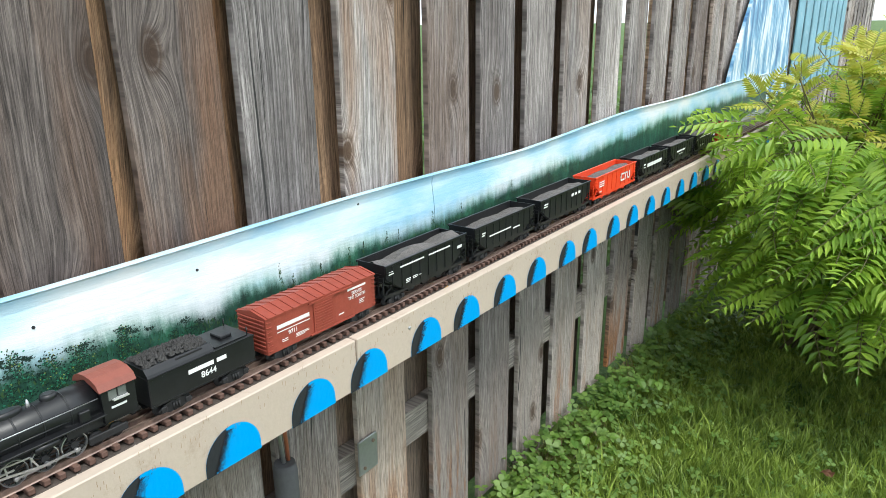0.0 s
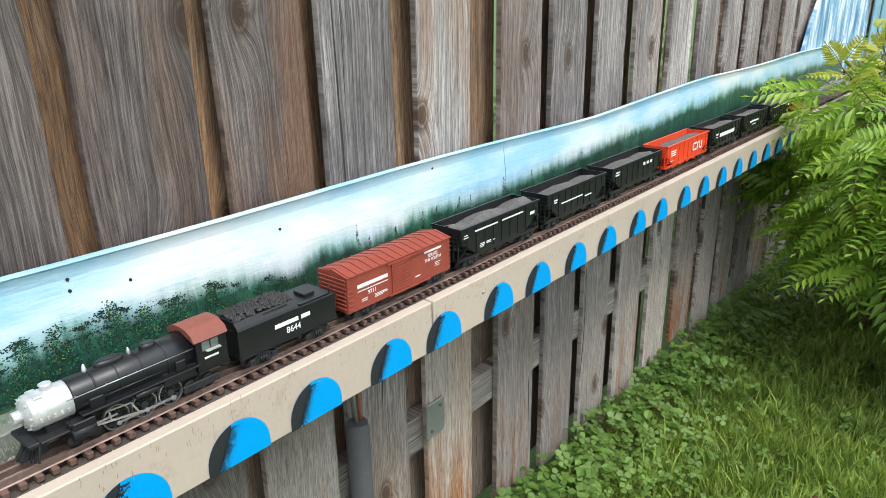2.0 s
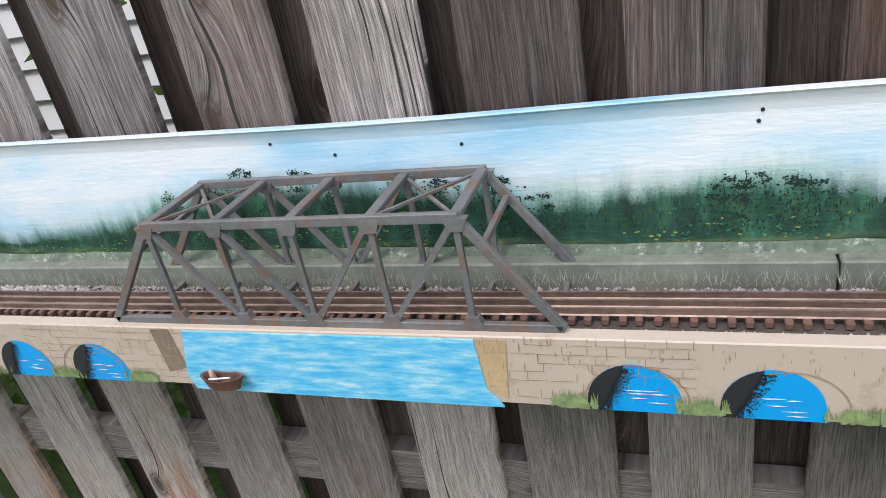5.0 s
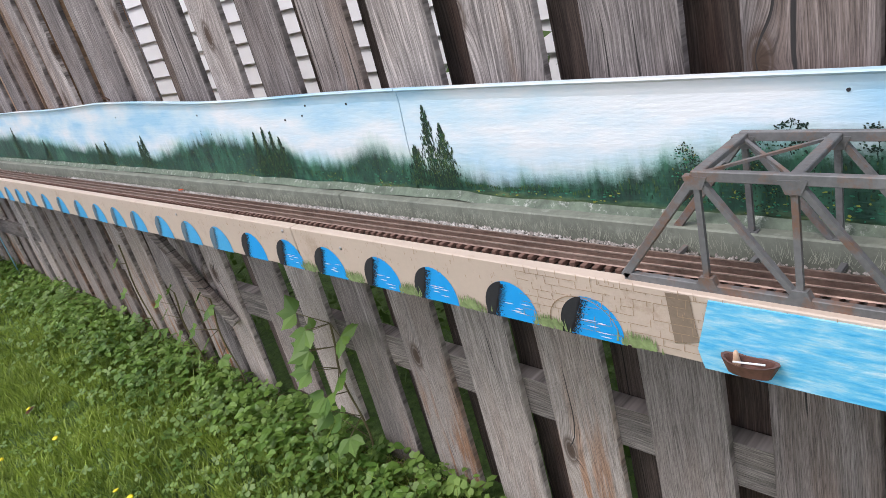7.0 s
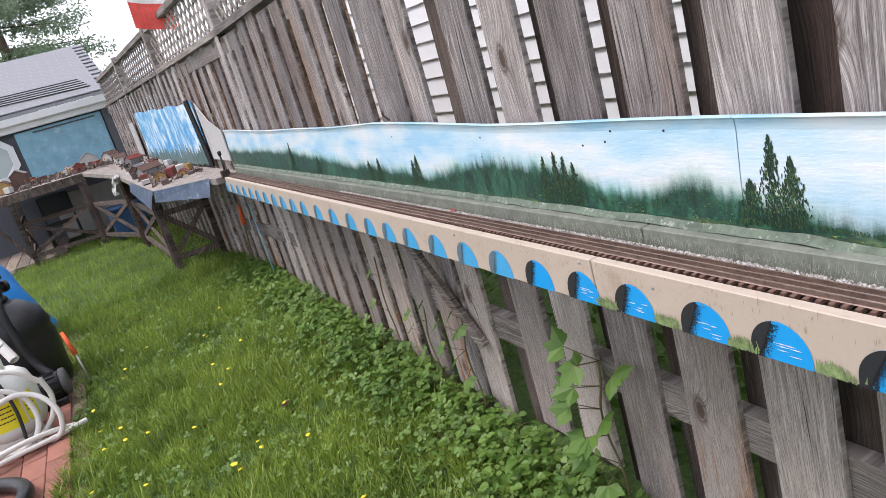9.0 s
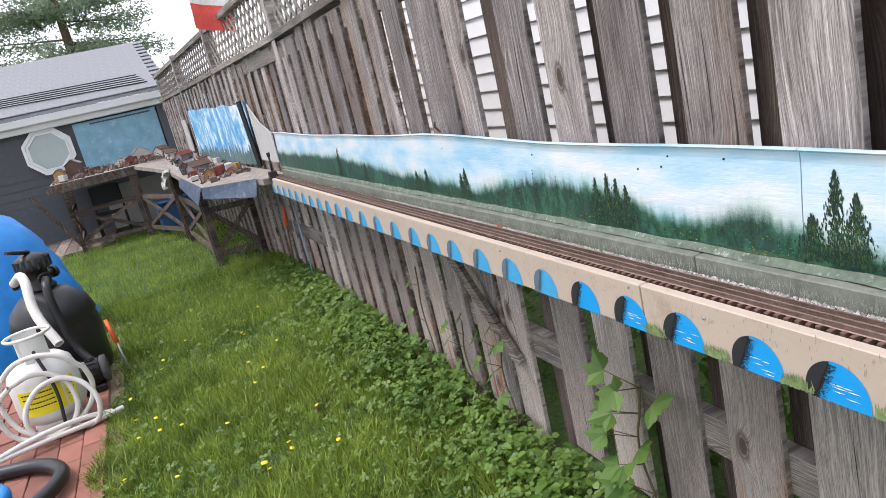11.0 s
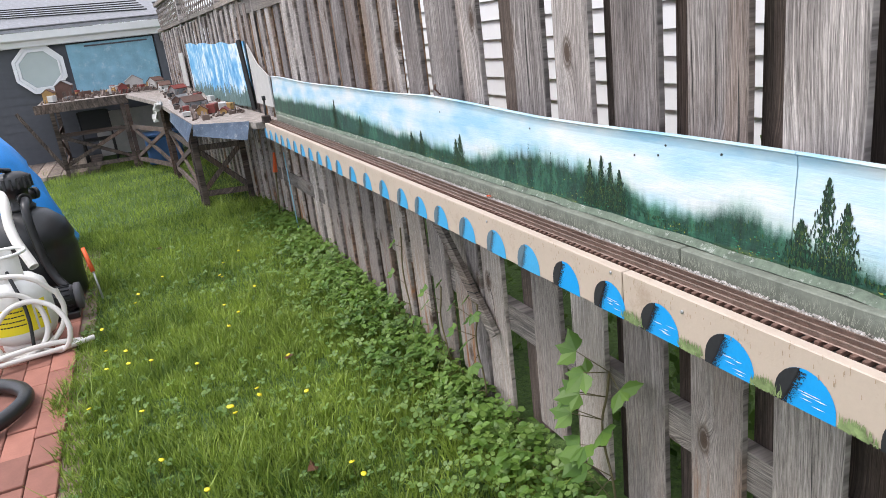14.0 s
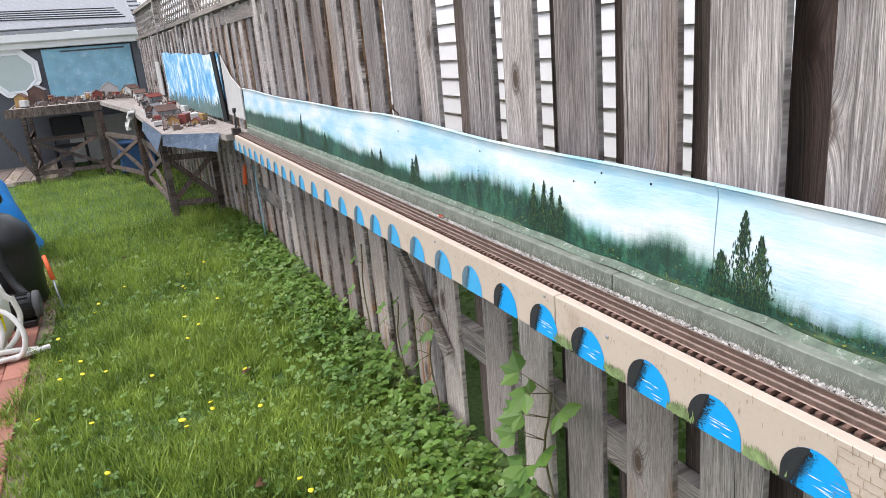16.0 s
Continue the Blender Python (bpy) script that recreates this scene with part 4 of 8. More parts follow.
def build_bridge():
    br = thing("truss_bridge", None, None, "grey rust-flecked model truss bridge over the painted river", "model bridge")
    xb0, xb1, zb, zt = 0.762, 1.335, 0.9535, 1.083
    xt = [0.863, 0.957, 1.052, 1.147, 1.240]
    for y in (0.0125, 0.128):
        for p, q, w, nm in (((xb0, zb), (xb1, zb), 0.011, "bottom_chord"), ((xt[0] - 0.004, zt), (xt[-1] + 0.004, zt), 0.011, "top_chord"), ((xb0, zb), (xt[0], zt), 0.010, "end_post"), ((xb1, zb), (xt[-1], zt), 0.010, "end_post")):
            bm = fresh()
            beam(bm, (p[0], y, p[1]), (q[0], y, q[1]), 0.0075, w)
            bmesh.ops.bevel(bm, geom=bm.edges[:], offset=0.0008, segments=1, affect="EDGES")
            part(nm, bm, "bridge_grey", br)
        for k, x in enumerate(xt):
            bm = fresh()
            beam(bm, (x, y, zb), (x, y, zt), 0.005, 0.0065, (1, 0, 0))
            part("vertical", bm, "bridge_grey", br)
        for a, b in ((0, 1), (1, 2), (3, 2), (4, 3)):
            bm = fresh()
            beam(bm, (xt[a], y, zt), (xt[b], y, zb), 0.0065, 0.0065)
            part("diagonal", bm, "bridge_grey", br)
        for k, x in enumerate(xt):
            for z, sg in ((zt, -1), (zb, 1)):
                bm = fresh()
                s = 0.013
                prism(bm, [(x - s, z), (x + s, z), (x + s * 0.55, z + sg * 0.014), (x - s * 0.55, z + sg * 0.014)], y - 0.0047, y + 0.0047, "y")
                part("gusset", bm, "bridge_grey", br)
    for k, x in enumerate(xt):
        bm = fresh()
        box(bm, x - 0.006, x + 0.006, 0.016, 0.125, zt - 0.003, zt + 0.004, 0.001)
        part("top_strut", bm, "bridge_grey", br)
    for k in range(4):
        bm = fresh()
        beam(bm, (xt[k], 0.016, zt), (xt[k + 1], 0.125, zt), 0.004, 0.003)
        beam(bm, (xt[k + 1], 0.016, zt - 0.002), (xt[k], 0.125, zt - 0.002), 0.004, 0.003)
        if k in (0, 3):
            part("sway_brace", bm, "bridge_grey", br)
        else:
            bm.free()
    for x0, x1 in ((xb0, xt[0]), (xb1, xt[-1])):
        bm = fresh()
        for a in (0.45, 0.75):
            x, z = x0 + (x1 - x0) * a, zb + (zt - zb) * a
            if z > zb + 0.09:
                box(bm, x - 0.003, x + 0.003, 0.016, 0.125, z - 0.003, z + 0.003)
        if bm.verts:
            part("portal_brace", bm, "bridge_grey", br)
        else:
            bm.free()
    for x in [xb0 + 0.02] + [xb0 + 0.02 + 0.09 * k for k in range(1, 7)]:
        bm = fresh()
        box(bm, x - 0.003, x + 0.003, 0.0165, 0.124, 0.9375, 0.9425)
        part("floor_beam", bm, "bridge_grey", br)


build_bridge()


# ---- train ----
M["black_plastic"] = worn("black_plastic", (0.009, 0.0095, 0.011), 0.4, vary=0.35, scale=40, relief=0.05)
M["black_iron"] = worn("black_iron", (0.02, 0.02, 0.021), 0.6, 0.2, vary=0.4, scale=80)
M["silver_paint"] = worn("silver_paint", (0.62, 0.62, 0.61), 0.4, 0.5, vary=0.15, scale=60)
M["rod_steel"] = worn("rod_steel", (0.45, 0.45, 0.46), 0.35, 0.8)
M["cab_red"] = worn("cab_red", (0.22, 0.065, 0.045), 0.55, vary=0.12, scale=40)
M["boxcar_red"] = worn("boxcar_red", (0.27, 0.052, 0.032), 0.5, vary=0.12, scale=30)
M["cn_orange"] = worn("orange_red_body", (0.72, 0.055, 0.015), 0.4, vary=0.05)
M["caboose_red"] = worn("caboose_red", (0.62, 0.03, 0.015), 0.45, vary=0.06)
M["coal"] = worn("coal", (0.03, 0.028, 0.027), 0.7, vary=0.4, scale=200, relief=0.8, island=True)
M["coal_dust"] = worn("coal_dust", (0.13, 0.12, 0.115), 0.95, vary=0.3, scale=60, grain=600, relief=0.6)
M["lettering"] = worn("lettering_white", (0.75, 0.75, 0.74), 0.5, vary=0.06)
ZR, TY = 0.953, 0.069


def words(txt, size, mat, parent, x, y, z, name="lettering"):
    cu = bpy.data.curves.new(name, "FONT")
    cu.body, cu.size, cu.align_x, cu.extrude = txt, size, "CENTER", 0.0002
    cu.offset = size * 0.012
    tmp = new(name, cu)
    me = bpy.data.meshes.new_from_object(tmp.evaluated_get(bpy.context.evaluated_depsgraph_get()))
    bpy.data.objects.remove(tmp)
    bpy.data.curves.remove(cu)
    me.materials.append(M[mat])
    o = part(name, me, None, parent)
    o.location, o.rotation_euler = (x, y, z), (radians(90), 0, 0)
    return o


def bars(rows, mat, parent, y, name="lettering_bar"):
    """Flat painted bars: rows of (x, z, width, height)."""
    for x, z, w, h in rows:
        bm = fresh()
        box(bm, x, x + w, y - 0.0003, y, z, z + h)
        part(name, bm, mat, parent)


def letter_blocks(x, z, n, w, h, gap=0.16):
    """A word as one bar."""
    return [(x, z + 0.14 * h, w, h * 0.72)]


WHEEL = fresh()
lathe(WHEEL, [(0.0035, -0.0022), (0.0085, -0.0022), (0.0085, 0.0006), (0.0098, 0.0008), (0.0098, 0.0022), (0.003, 0.0022)], axis="y", seg=16)
WHEEL = as_mesh("wheel", WHEEL, "black_iron")


def add_truck(parent, x, base=0.036):
    bm = fresh()
    for s in (-1, 1):
        prism(bm, [(-base * 0.72, 0.010), (-base * 0.55, 0.0145), (-0.008, 0.018), (0.008, 0.018), (base * 0.55, 0.0145), (base * 0.72, 0.010), (base * 0.55, 0.0065), (0.009, 0.003), (-0.009, 0.003), (-base * 0.55, 0.0065)], s * 0.0255 - 0.0018, s * 0.0255 + 0.0018, "y")
        for dx in (-base / 2, base / 2):
            box(bm, dx - 0.0045, dx + 0.0045, s * 0.028 - 0.0015, s * 0.028 + 0.0015, 0.006, 0.0145, 0.001)
        for k in (-0.004, 0, 0.004):
            rod(bm, (k, s * 0.0285, 0.005), (k, s * 0.0285, 0.015), 0.0016, seg=6)
    box(bm, -0.006, 0.006, -0.026, 0.026, 0.012, 0.02)
    t = part("truck", bm, "black_iron", parent)
    t.location = (x, 0, 0)
    for dx in (-base / 2, base / 2):
        for s in (-1, 1):
            w = part("wheel", WHEEL, None, t)
            w.location = (dx, s * 0.0165, 0.0086)
            w.rotation_euler = (0, 0, 0 if s < 0 else math.pi)
    return t


def add_coupler(parent, x, s):
    bm = fresh()
    box(bm, min(x, x + s * 0.014), max(x, x + s * 0.014), -0.003, 0.003, 0.011, 0.016, 0.001)
    box(bm, x + s * 0.012 - 0.004, x + s * 0.012 + 0.004, -0.005, 0.005, 0.0095, 0.019, 0.0015)
    part("coupler", bm, "black_iron", parent)


def hopper(x0, length, body, label, marks, coal="coal_dust", level=0.012, bays=3):
    L = length
    c = thing("hopper_wagon", None, None, label, "hopper wagon", "freight wagons in the train", m=pose(x0, TY, ZR))
    W, zt, zb, ze = 0.032, 0.079, 0.019, 0.05
    ins = 0.024
    side = [(0.006, zt), (L - 0.006, zt), (L - 0.006, ze + 0.006), (L - 0.05, zb + 0.008), (L * 0.62, zb), (L * 0.5, zb + 0.006), (L * 0.38, zb), (0.05, zb + 0.008), (0.006, ze + 0.006)]
    for s in (-1, 1):
        bm = fresh()
        prism(bm, side, s * W - 0.0008, s * W + 0.0008, "y")
        part("side_panel", bm, body, c)
        for k in range(9):
            bm = fresh()
            x = ins + (L - 2 * ins) * k / 8
            zlo = np.interp(x, (0, 0.05, L - 0.05, L), (ze, zb + 0.01, zb + 0.01, ze))
            box(bm, x - 0.001, x + 0.001, s * (W + 0.0012) - 0.0009, s * (W + 0.0012) + 0.0009, float(zlo), zt - 0.003)
            part("side_rib", bm, body, c)
        bm = fresh()
        box(bm, 0.003, L - 0.003, s * (W + 0.001) - 0.002, s * (W + 0.001) + 0.002, zt - 0.001, zt + 0.0025, 0.0005)
        part("top_rim", bm, body, c)
        bm = fresh()
        box(bm, 0.002, L - 0.002, s * (W - 0.002) - 0.002, s * (W - 0.002) + 0.002, 0.0195, 0.0245)
        part("side_sill", bm, body, c)
    for x, d in ((0.006, 1), (L - 0.006, -1)):
        bm = fresh()
        box(bm, x - 0.001, x + 0.001, -W + 0.001, W - 0.001, ze, zt + 0.002)
        part("end_panel", bm, body, c)
        bm = fresh()
        beam(bm, (x, 0, ze + 0.004), (x + d * 0.046, 0, zb + 0.006), 2 * W - 0.004, 0.0016, (0, 0, 1))
        part("slope_sheet", bm, body, c)
        bm = fresh()
        for s in (-1, 1):
            beam(bm, (x - d * 0.004, s * (W - 0.003), 0.022), (x - d * 0.004, s * (W - 0.003), ze + 0.01), 0.0025, 0.0025)
            beam(bm, (x - d * 0.004, s * (W - 0.014), 0.022), (x - d * 0.004, s * (W - 0.014), ze + 0.01), 0.002, 0.002)
            beam(bm, (x, s * (W - 0.003), 0.024), (x + d * 0.035, s * (W - 0.003), ze + 0.004), 0.002, 0.002)
        box(bm, min(x - d * 0.006, x + d * 0.03), max(x - d * 0.006, x + d * 0.03), -W + 0.001, W - 0.001, 0.0195, 0.0225)
        part("end_frame", bm, body, c)
        for s in (-1, 1):
            for k in range(6):
                bm = fresh()
                z = 0.026 + k * 0.008
                box(bm, x - d * 0.007 - 0.0006, x - d * 0.007 + 0.0006, s * (W - 0.009) - 0.007, s * (W - 0.009) + 0.007, z, z + 0.0012)
                box(bm, min(x, x + d * 0.014), max(x, x + d * 0.014), s * (W + 0.0022) - 0.0006, s * (W + 0.0022) + 0.0006, z, z + 0.0012)
                part("ladder_rung", bm, body, c)
    for k in range(bays):
        x = L * (0.5 + (k - (bays - 1) / 2) * 0.17)
        bm = fresh()
        prism(bm, [(x - 0.018, zb + 0.008), (x + 0.018, zb + 0.008), (x + 0.007, 0.009), (x - 0.007, 0.009)], -0.024, 0.024, "y")
        part("chute", bm, body, c)
    # load
    r = random.Random(int(x0 * 1000))
    nx, ny = 36, 9
    v, f = [], []
    for j in range(ny):
        for i in range(nx):
            u, w = i / (nx - 1), j / (ny - 1)
            hump = level * (0.45 + 0.55 * abs(math.cos(u * math.pi * 2.0))) * (1 - 0.5 * abs(2 * w - 1))
            v.append((0.0075 + (L - 0.015) * u, (-W + 0.001) + 2 * (W - 0.001) * w, zt - 0.02 + hump + r.uniform(-0.0006, 0.0006)))
    for j in range(ny - 1):
        for i in range(nx - 1):
            f.append((j * nx + i, j * nx + i + 1, (j + 1) * nx + i + 1, (j + 1) * nx + i))
    part("coal_load", raw("coal_load", v, f, coal), None, c, "heap of dusty grey coal")
    if marks:
        bars(marks, "lettering", c, -W - 0.0022)
    add_truck(c, 0.038); add_truck(c, L - 0.038)
    add_coupler(c, 0.004, -1); add_coupler(c, L - 0.004, 1)
    return c


def locomotive(x0):
    c = thing("steam_locomotive", None, None, "black model steam locomotive with a silver smokebox and brown cab roof", "model locomotive", m=pose(x0, TY, ZR))
    zc, R = 0.054, 0.0215
    bm = fresh()
    lathe(bm, [(0.004, 0.0), (0.012, 0.001), (0.0165, 0.004), (0.019, 0.006), (0.0205, 0.007), (0.0208, 0.046), (0.0213, 0.048)], (0, 0, zc), "x", 28)
    smoke = part("smokebox", bm, "silver_paint", c, "silver smokebox")
    bm = fresh()
    lathe(bm, [(0.006, -0.008), (0.007, -0.007), (0.007, 0.0), (0.004, 0.002)], (0, 0, zc), "x", 14)
    part("headlight", bm, "silver_paint", c)
    bm = fresh()
    for k in range(14):
        t = 2 * math.pi * k / 14
        box(bm, 0.003, 0.0062, 0.0175 * math.cos(t) - 0.001, 0.0175 * math.cos(t) + 0.001, zc + 0.0175 * math.sin(t) - 0.001, zc + 0.0175 * math.sin(t) + 0.001)
    part("door_lugs", bm, "silver_paint", c)
    bm = fresh()
    lathe(bm, [(0.0205, 0.048), (0.0215, 0.05), (0.0215, 0.075), (0.0222, 0.076), (0.0225, 0.13), (0.0245, 0.16), (0.0245, 0.195)], (0, 0, zc), "x", 28)
    part("boiler", bm, "black_plastic", c)
    for x in (0.074, 0.1, 0.128, 0.158):
        bm = fresh()
        rr = 0.0228 if x < 0.14 else 0.0248
        lathe(bm, [(rr, x - 0.001), (rr + 0.0004, x), (rr, x + 0.001)], (0, 0, zc), "x", 28)
        part("boiler_band", bm, "black_plastic", c)
    bm = fresh()
    lathe(bm, [(0.006, zc + 0.018), (0.0055, zc + 0.023), (0.007, zc + 0.026), (0.005, zc + 0.0265)], (0.03, 0, 0), "z", 14)
    part("chimney", bm, "silver_paint", c)
    for x, a, b, h in ((0.1, 0.018, 0.008, 0.028), (0.147, 0.010, 0.008, 0.029)):
        bm = fresh()
        n = 18
        prev = None
        for k, (sc, z) in enumerate(((1, zc + 0.016), (1, zc + h - 0.004), (0.92, zc + h - 0.001), (0.6, zc + h))):
            ring = [bm.verts.new((x + a * sc * math.cos(2 * math.pi * j / n), b * sc * math.sin(2 * math.pi * j / n), z)) for j in range(n)]
            if prev:
                for j in range(n):
                    bm.faces.new((prev[j], prev[(j + 1) % n], ring[(j + 1) % n], ring[j])).smooth = True
            prev = ring
        bm.faces.new(prev)
        part("dome", bm, "black_plastic", c)
    for x, mt in ((0.072, "silver_paint"), (0.124, "rod_steel")):
        bm = fresh()
        lathe(bm, [(0.002, zc + 0.02), (0.003, zc + 0.024), (0.0022, zc + 0.027), (0.0008, zc + 0.031)], (x, 0, 0), "z", 10)
        part("bell", bm, mt, c)
    for s in (-1, 1):
        bm = fresh()
        rod(bm, (0.04, s * 0.0235, zc + 0.008), (0.19, s * 0.0262, zc + 0.01), 0.0007, seg=6)
        for x in (0.05, 0.085, 0.12, 0.155):
            rod(bm, (x, s * 0.019, zc + 0.008), (x, s * 0.0245, zc + 0.0085), 0.0006, seg=5)
        part("handrail", bm, "rod_steel", c)
        bm = fresh()
        box(bm, 0.05, 0.195, s * 0.0255 - 0.006, s * 0.0255 + 0.006, zc - 0.0145, zc - 0.012, 0.0005)
        box(bm, 0.035, 0.05, s * 0.0245 - 0.006, s * 0.0245 + 0.006, zc - 0.02, zc - 0.0175, 0.0005)
        part("running_board", bm, "black_plastic", c)
        bm = fresh()
        lathe(bm, [(0.002, 0.036), (0.0085, 0.037), (0.0085, 0.062), (0.002, 0.063)], (0, s * 0.0265, 0.022), "x", 14)
        box(bm, 0.037, 0.062, s * 0.0265 - 0.007, s * 0.0265 + 0.007, 0.028, 0.037, 0.001)
        part("cylinder", bm, "black_plastic", c)
        bm = fresh()
        lathe(bm, [(0.001, 0.11), (0.004, 0.111), (0.004, 0.138), (0.001, 0.139)], (0, s * 0.028, zc - 0.019), "x", 10)
        part("air_tank", bm, "black_plastic", c)
        for x in (0.089, 0.123, 0.157):
            bm = fresh()
            hoop(bm, [(0.0157, -0.0024), (0.0157, 0.0024), (0.0146, 0.0026), (0.0146, -0.0026)], (x, s * 0.018, 0.0158), 26)
            w = part("driving_wheel", bm, "rod_steel", c, "black spoked wheel with a bright rim")
            bm = fresh()
            for k in range(12):
                t = 2 * math.pi * k / 12
                beam(bm, (x, s * 0.018, 0.0158), (x + 0.014 * math.cos(t), s * 0.018, 0.0158 + 0.014 * math.sin(t)), 0.0012, 0.0014, (0, 1, 0))
            lathe(bm, [(0.0045, -0.003), (0.0045, 0.003)], (x, s * 0.018, 0.0158), "y", 10)
            prism(bm, [(x - 0.009, 0.006), (x + 0.009, 0.006), (x + 0.0105, 0.0105), (x - 0.0105, 0.0105)], s * 0.018 - 0.001, s * 0.018 + 0.001, "y")
            part("spokes", bm, "black_iron", w)
        bm = fresh()
        beam(bm, (0.086, s * 0.0238, 0.0105), (0.161, s * 0.0238, 0.0105), 0.0016, 0.003)
        for x in (0.089, 0.123, 0.157):
            rod(bm, (x, s * 0.021, 0.0105), (x, s * 0.026, 0.0105), 0.0026, seg=10)
        part("side_rod", bm, "rod_steel", c)
        bm = fresh()
        beam(bm, (0.064, s * 0.0262, 0.021), (0.123, s * 0.0262, 0.0115), 0.0015, 0.0026)
        beam(bm, (0.062, s * 0.0262, 0.0235), (0.088, s * 0.0262, 0.0235), 0.0018, 0.0018)
        beam(bm, (0.075, s * 0.027, 0.032), (0.105, s * 0.027, 0.03), 0.0013, 0.0018)
        beam(bm, (0.105, s * 0.027, 0.03), (0.112, s * 0.027, 0.0145), 0.0013, 0.002)
        beam(bm, (0.08, s * 0.027, 0.0195), (0.079, s * 0.027, 0.032), 0.0013, 0.0018)
        part("valve_gear", bm, "rod_steel", c)
        bm = fresh()
        for x in (0.042, 0.066):
            lathe(bm, [(0.003, -0.002), (0.0085, -0.002), (0.0085, 0.002), (0.003, 0.002)], (x, s * 0.016, 0.0086), "y", 14)
        part("pilot_wheel", bm, "black_iron", c)
        bm = fresh()
        for x in (0.184, 0.21):
            lathe(bm, [(0.003, -0.002), (0.0095, -0.002), (0.0095, 0.002), (0.003, 0.002)], (x, s * 0.0165, 0.0096), "y", 14)
        box(bm, 0.172, 0.222, s * 0.023 - 0.002, s * 0.023 + 0.002, 0.007, 0.017, 0.001)
        part("trailing_truck", bm, "black_iron", c)
    for s in (-1, 1):
        bm = fresh()
        rod(bm, (0.056, s * 0.0205, zc - 0.006), (0.19, s * 0.0235, zc - 0.004), 0.0011, seg=6)
        part("feed_pipe", bm, "black_plastic", c)
        bm = fresh()
        box(bm, 0.062, 0.078, s * 0.0235 - 0.003, s * 0.0235 + 0.003, zc - 0.012, zc + 0.0, 0.001)
        part("air_pump", bm, "black_plastic", c)
        bm = fresh()
        box(bm, 0.165, 0.178, s * 0.0255 - 0.003, s * 0.0255 + 0.003, zc - 0.012, zc + 0.002, 0.001)
        part("injector", bm, "black_plastic", c)
        bm = fresh()
        for k in range(5):
            box(bm, 0.012 + 0.007 * k, 0.0145 + 0.007 * k, s * 0.0203 - 0.0012, s * 0.0203 + 0.0012, zc - 0.006, zc - 0.002)
        part("smokebox_steps", bm, "silver_paint", smoke)
    bm = fresh()
    box(bm, 0.012, 0.022, -0.012, 0.012, zc + 0.014, zc + 0.0195, 0.001)
    part("feedwater_heater", bm, "silver_paint", smoke)
    bm = fresh()
    for x in (0.012, 0.0215, 0.0405):
        lathe(bm, [(0.0204, x - 0.0006), (0.0213, x), (0.0204, x + 0.0006)], (0, 0, zc), "x", 28)
    part("smokebox_seam", bm, "silver_paint", smoke)
    bm = fresh()
    box(bm, 0.018, 0.2, -0.012, 0.012, 0.018, 0.036)
    box(bm, 0.15, 0.2, -0.022, 0.022, 0.026, 0.05)
    part("frame", bm, "black_iron", c)
    bm = fresh()
    box(bm, 0.006, 0.04, -0.026, 0.026, 0.0255, 0.0285, 0.0008)
    prism(bm, [(0.012, 0.0255), (0.006, 0.0255), (-0.012, 0.005), (-0.006, 0.004), (0.02, 0.006)], -0.008, 0.008, "y")
    box(bm, -0.006, 0.006, -0.024, 0.024, 0.024, 0.029, 0.001)
    pilot = part("pilot", bm, "black_iron", c)
    for k in range(-5, 6):
        bm = fresh()
        beam(bm, (0.005, k * 0.0046, 0.026), (-0.013 + abs(k) * 0.0028, k * 0.0046, 0.0045), 0.0018, 0.002)
        part("pilot_bar", bm, "black_iron", pilot)
    bm = fresh()
    box(bm, 0.193, 0.236, -0.0285, -0.0268, 0.03, 0.073)
    box(bm, 0.193, 0.236, 0.0268, 0.0285, 0.03, 0.073)
    box(bm, 0.193, 0.196, -0.0268, 0.0268, 0.03, 0.073)
    box(bm, 0.193, 0.236, -0.0285, 0.0285, 0.028, 0.031)
    cab = part("cab", bm, "black_plastic", c)
    M["cab_glass"] = worn("cab_glass", (0.12, 0.13, 0.12), 0.2)
    for s in (-1, 1):
        for a, b in ((0.201, 0.2115), (0.2135, 0.224)):
            bm = fresh()
            box(bm, a, b, s * 0.0287 - 0.0006, s * 0.0287 + 0.0006, 0.056, 0.069)
            part("cab_window", bm, "cab_glass", cab)
    bm = fresh()
    prof = [(-0.031, 0.071), (-0.026, 0.0795), (-0.014, 0.085), (0, 0.0865), (0.014, 0.085), (0.026, 0.0795), (0.031, 0.071), (0.029, 0.0705), (0.0, 0.0805), (-0.029, 0.0705)]
    prism(bm, prof, 0.19, 0.238, "x")
    part("cab_roof", bm, "cab_red", c, "brown cab roof")
    bm = fresh()
    box(bm, 0.205, 0.225, -0.034, -0.0285, 0.0555, 0.057)
    part("arm_rest", bm, "silver_paint", cab)
    bars(letter_blocks(0.203, 0.044, 4, 0.02, 0.004), "lettering", c, -0.0286)
    return c


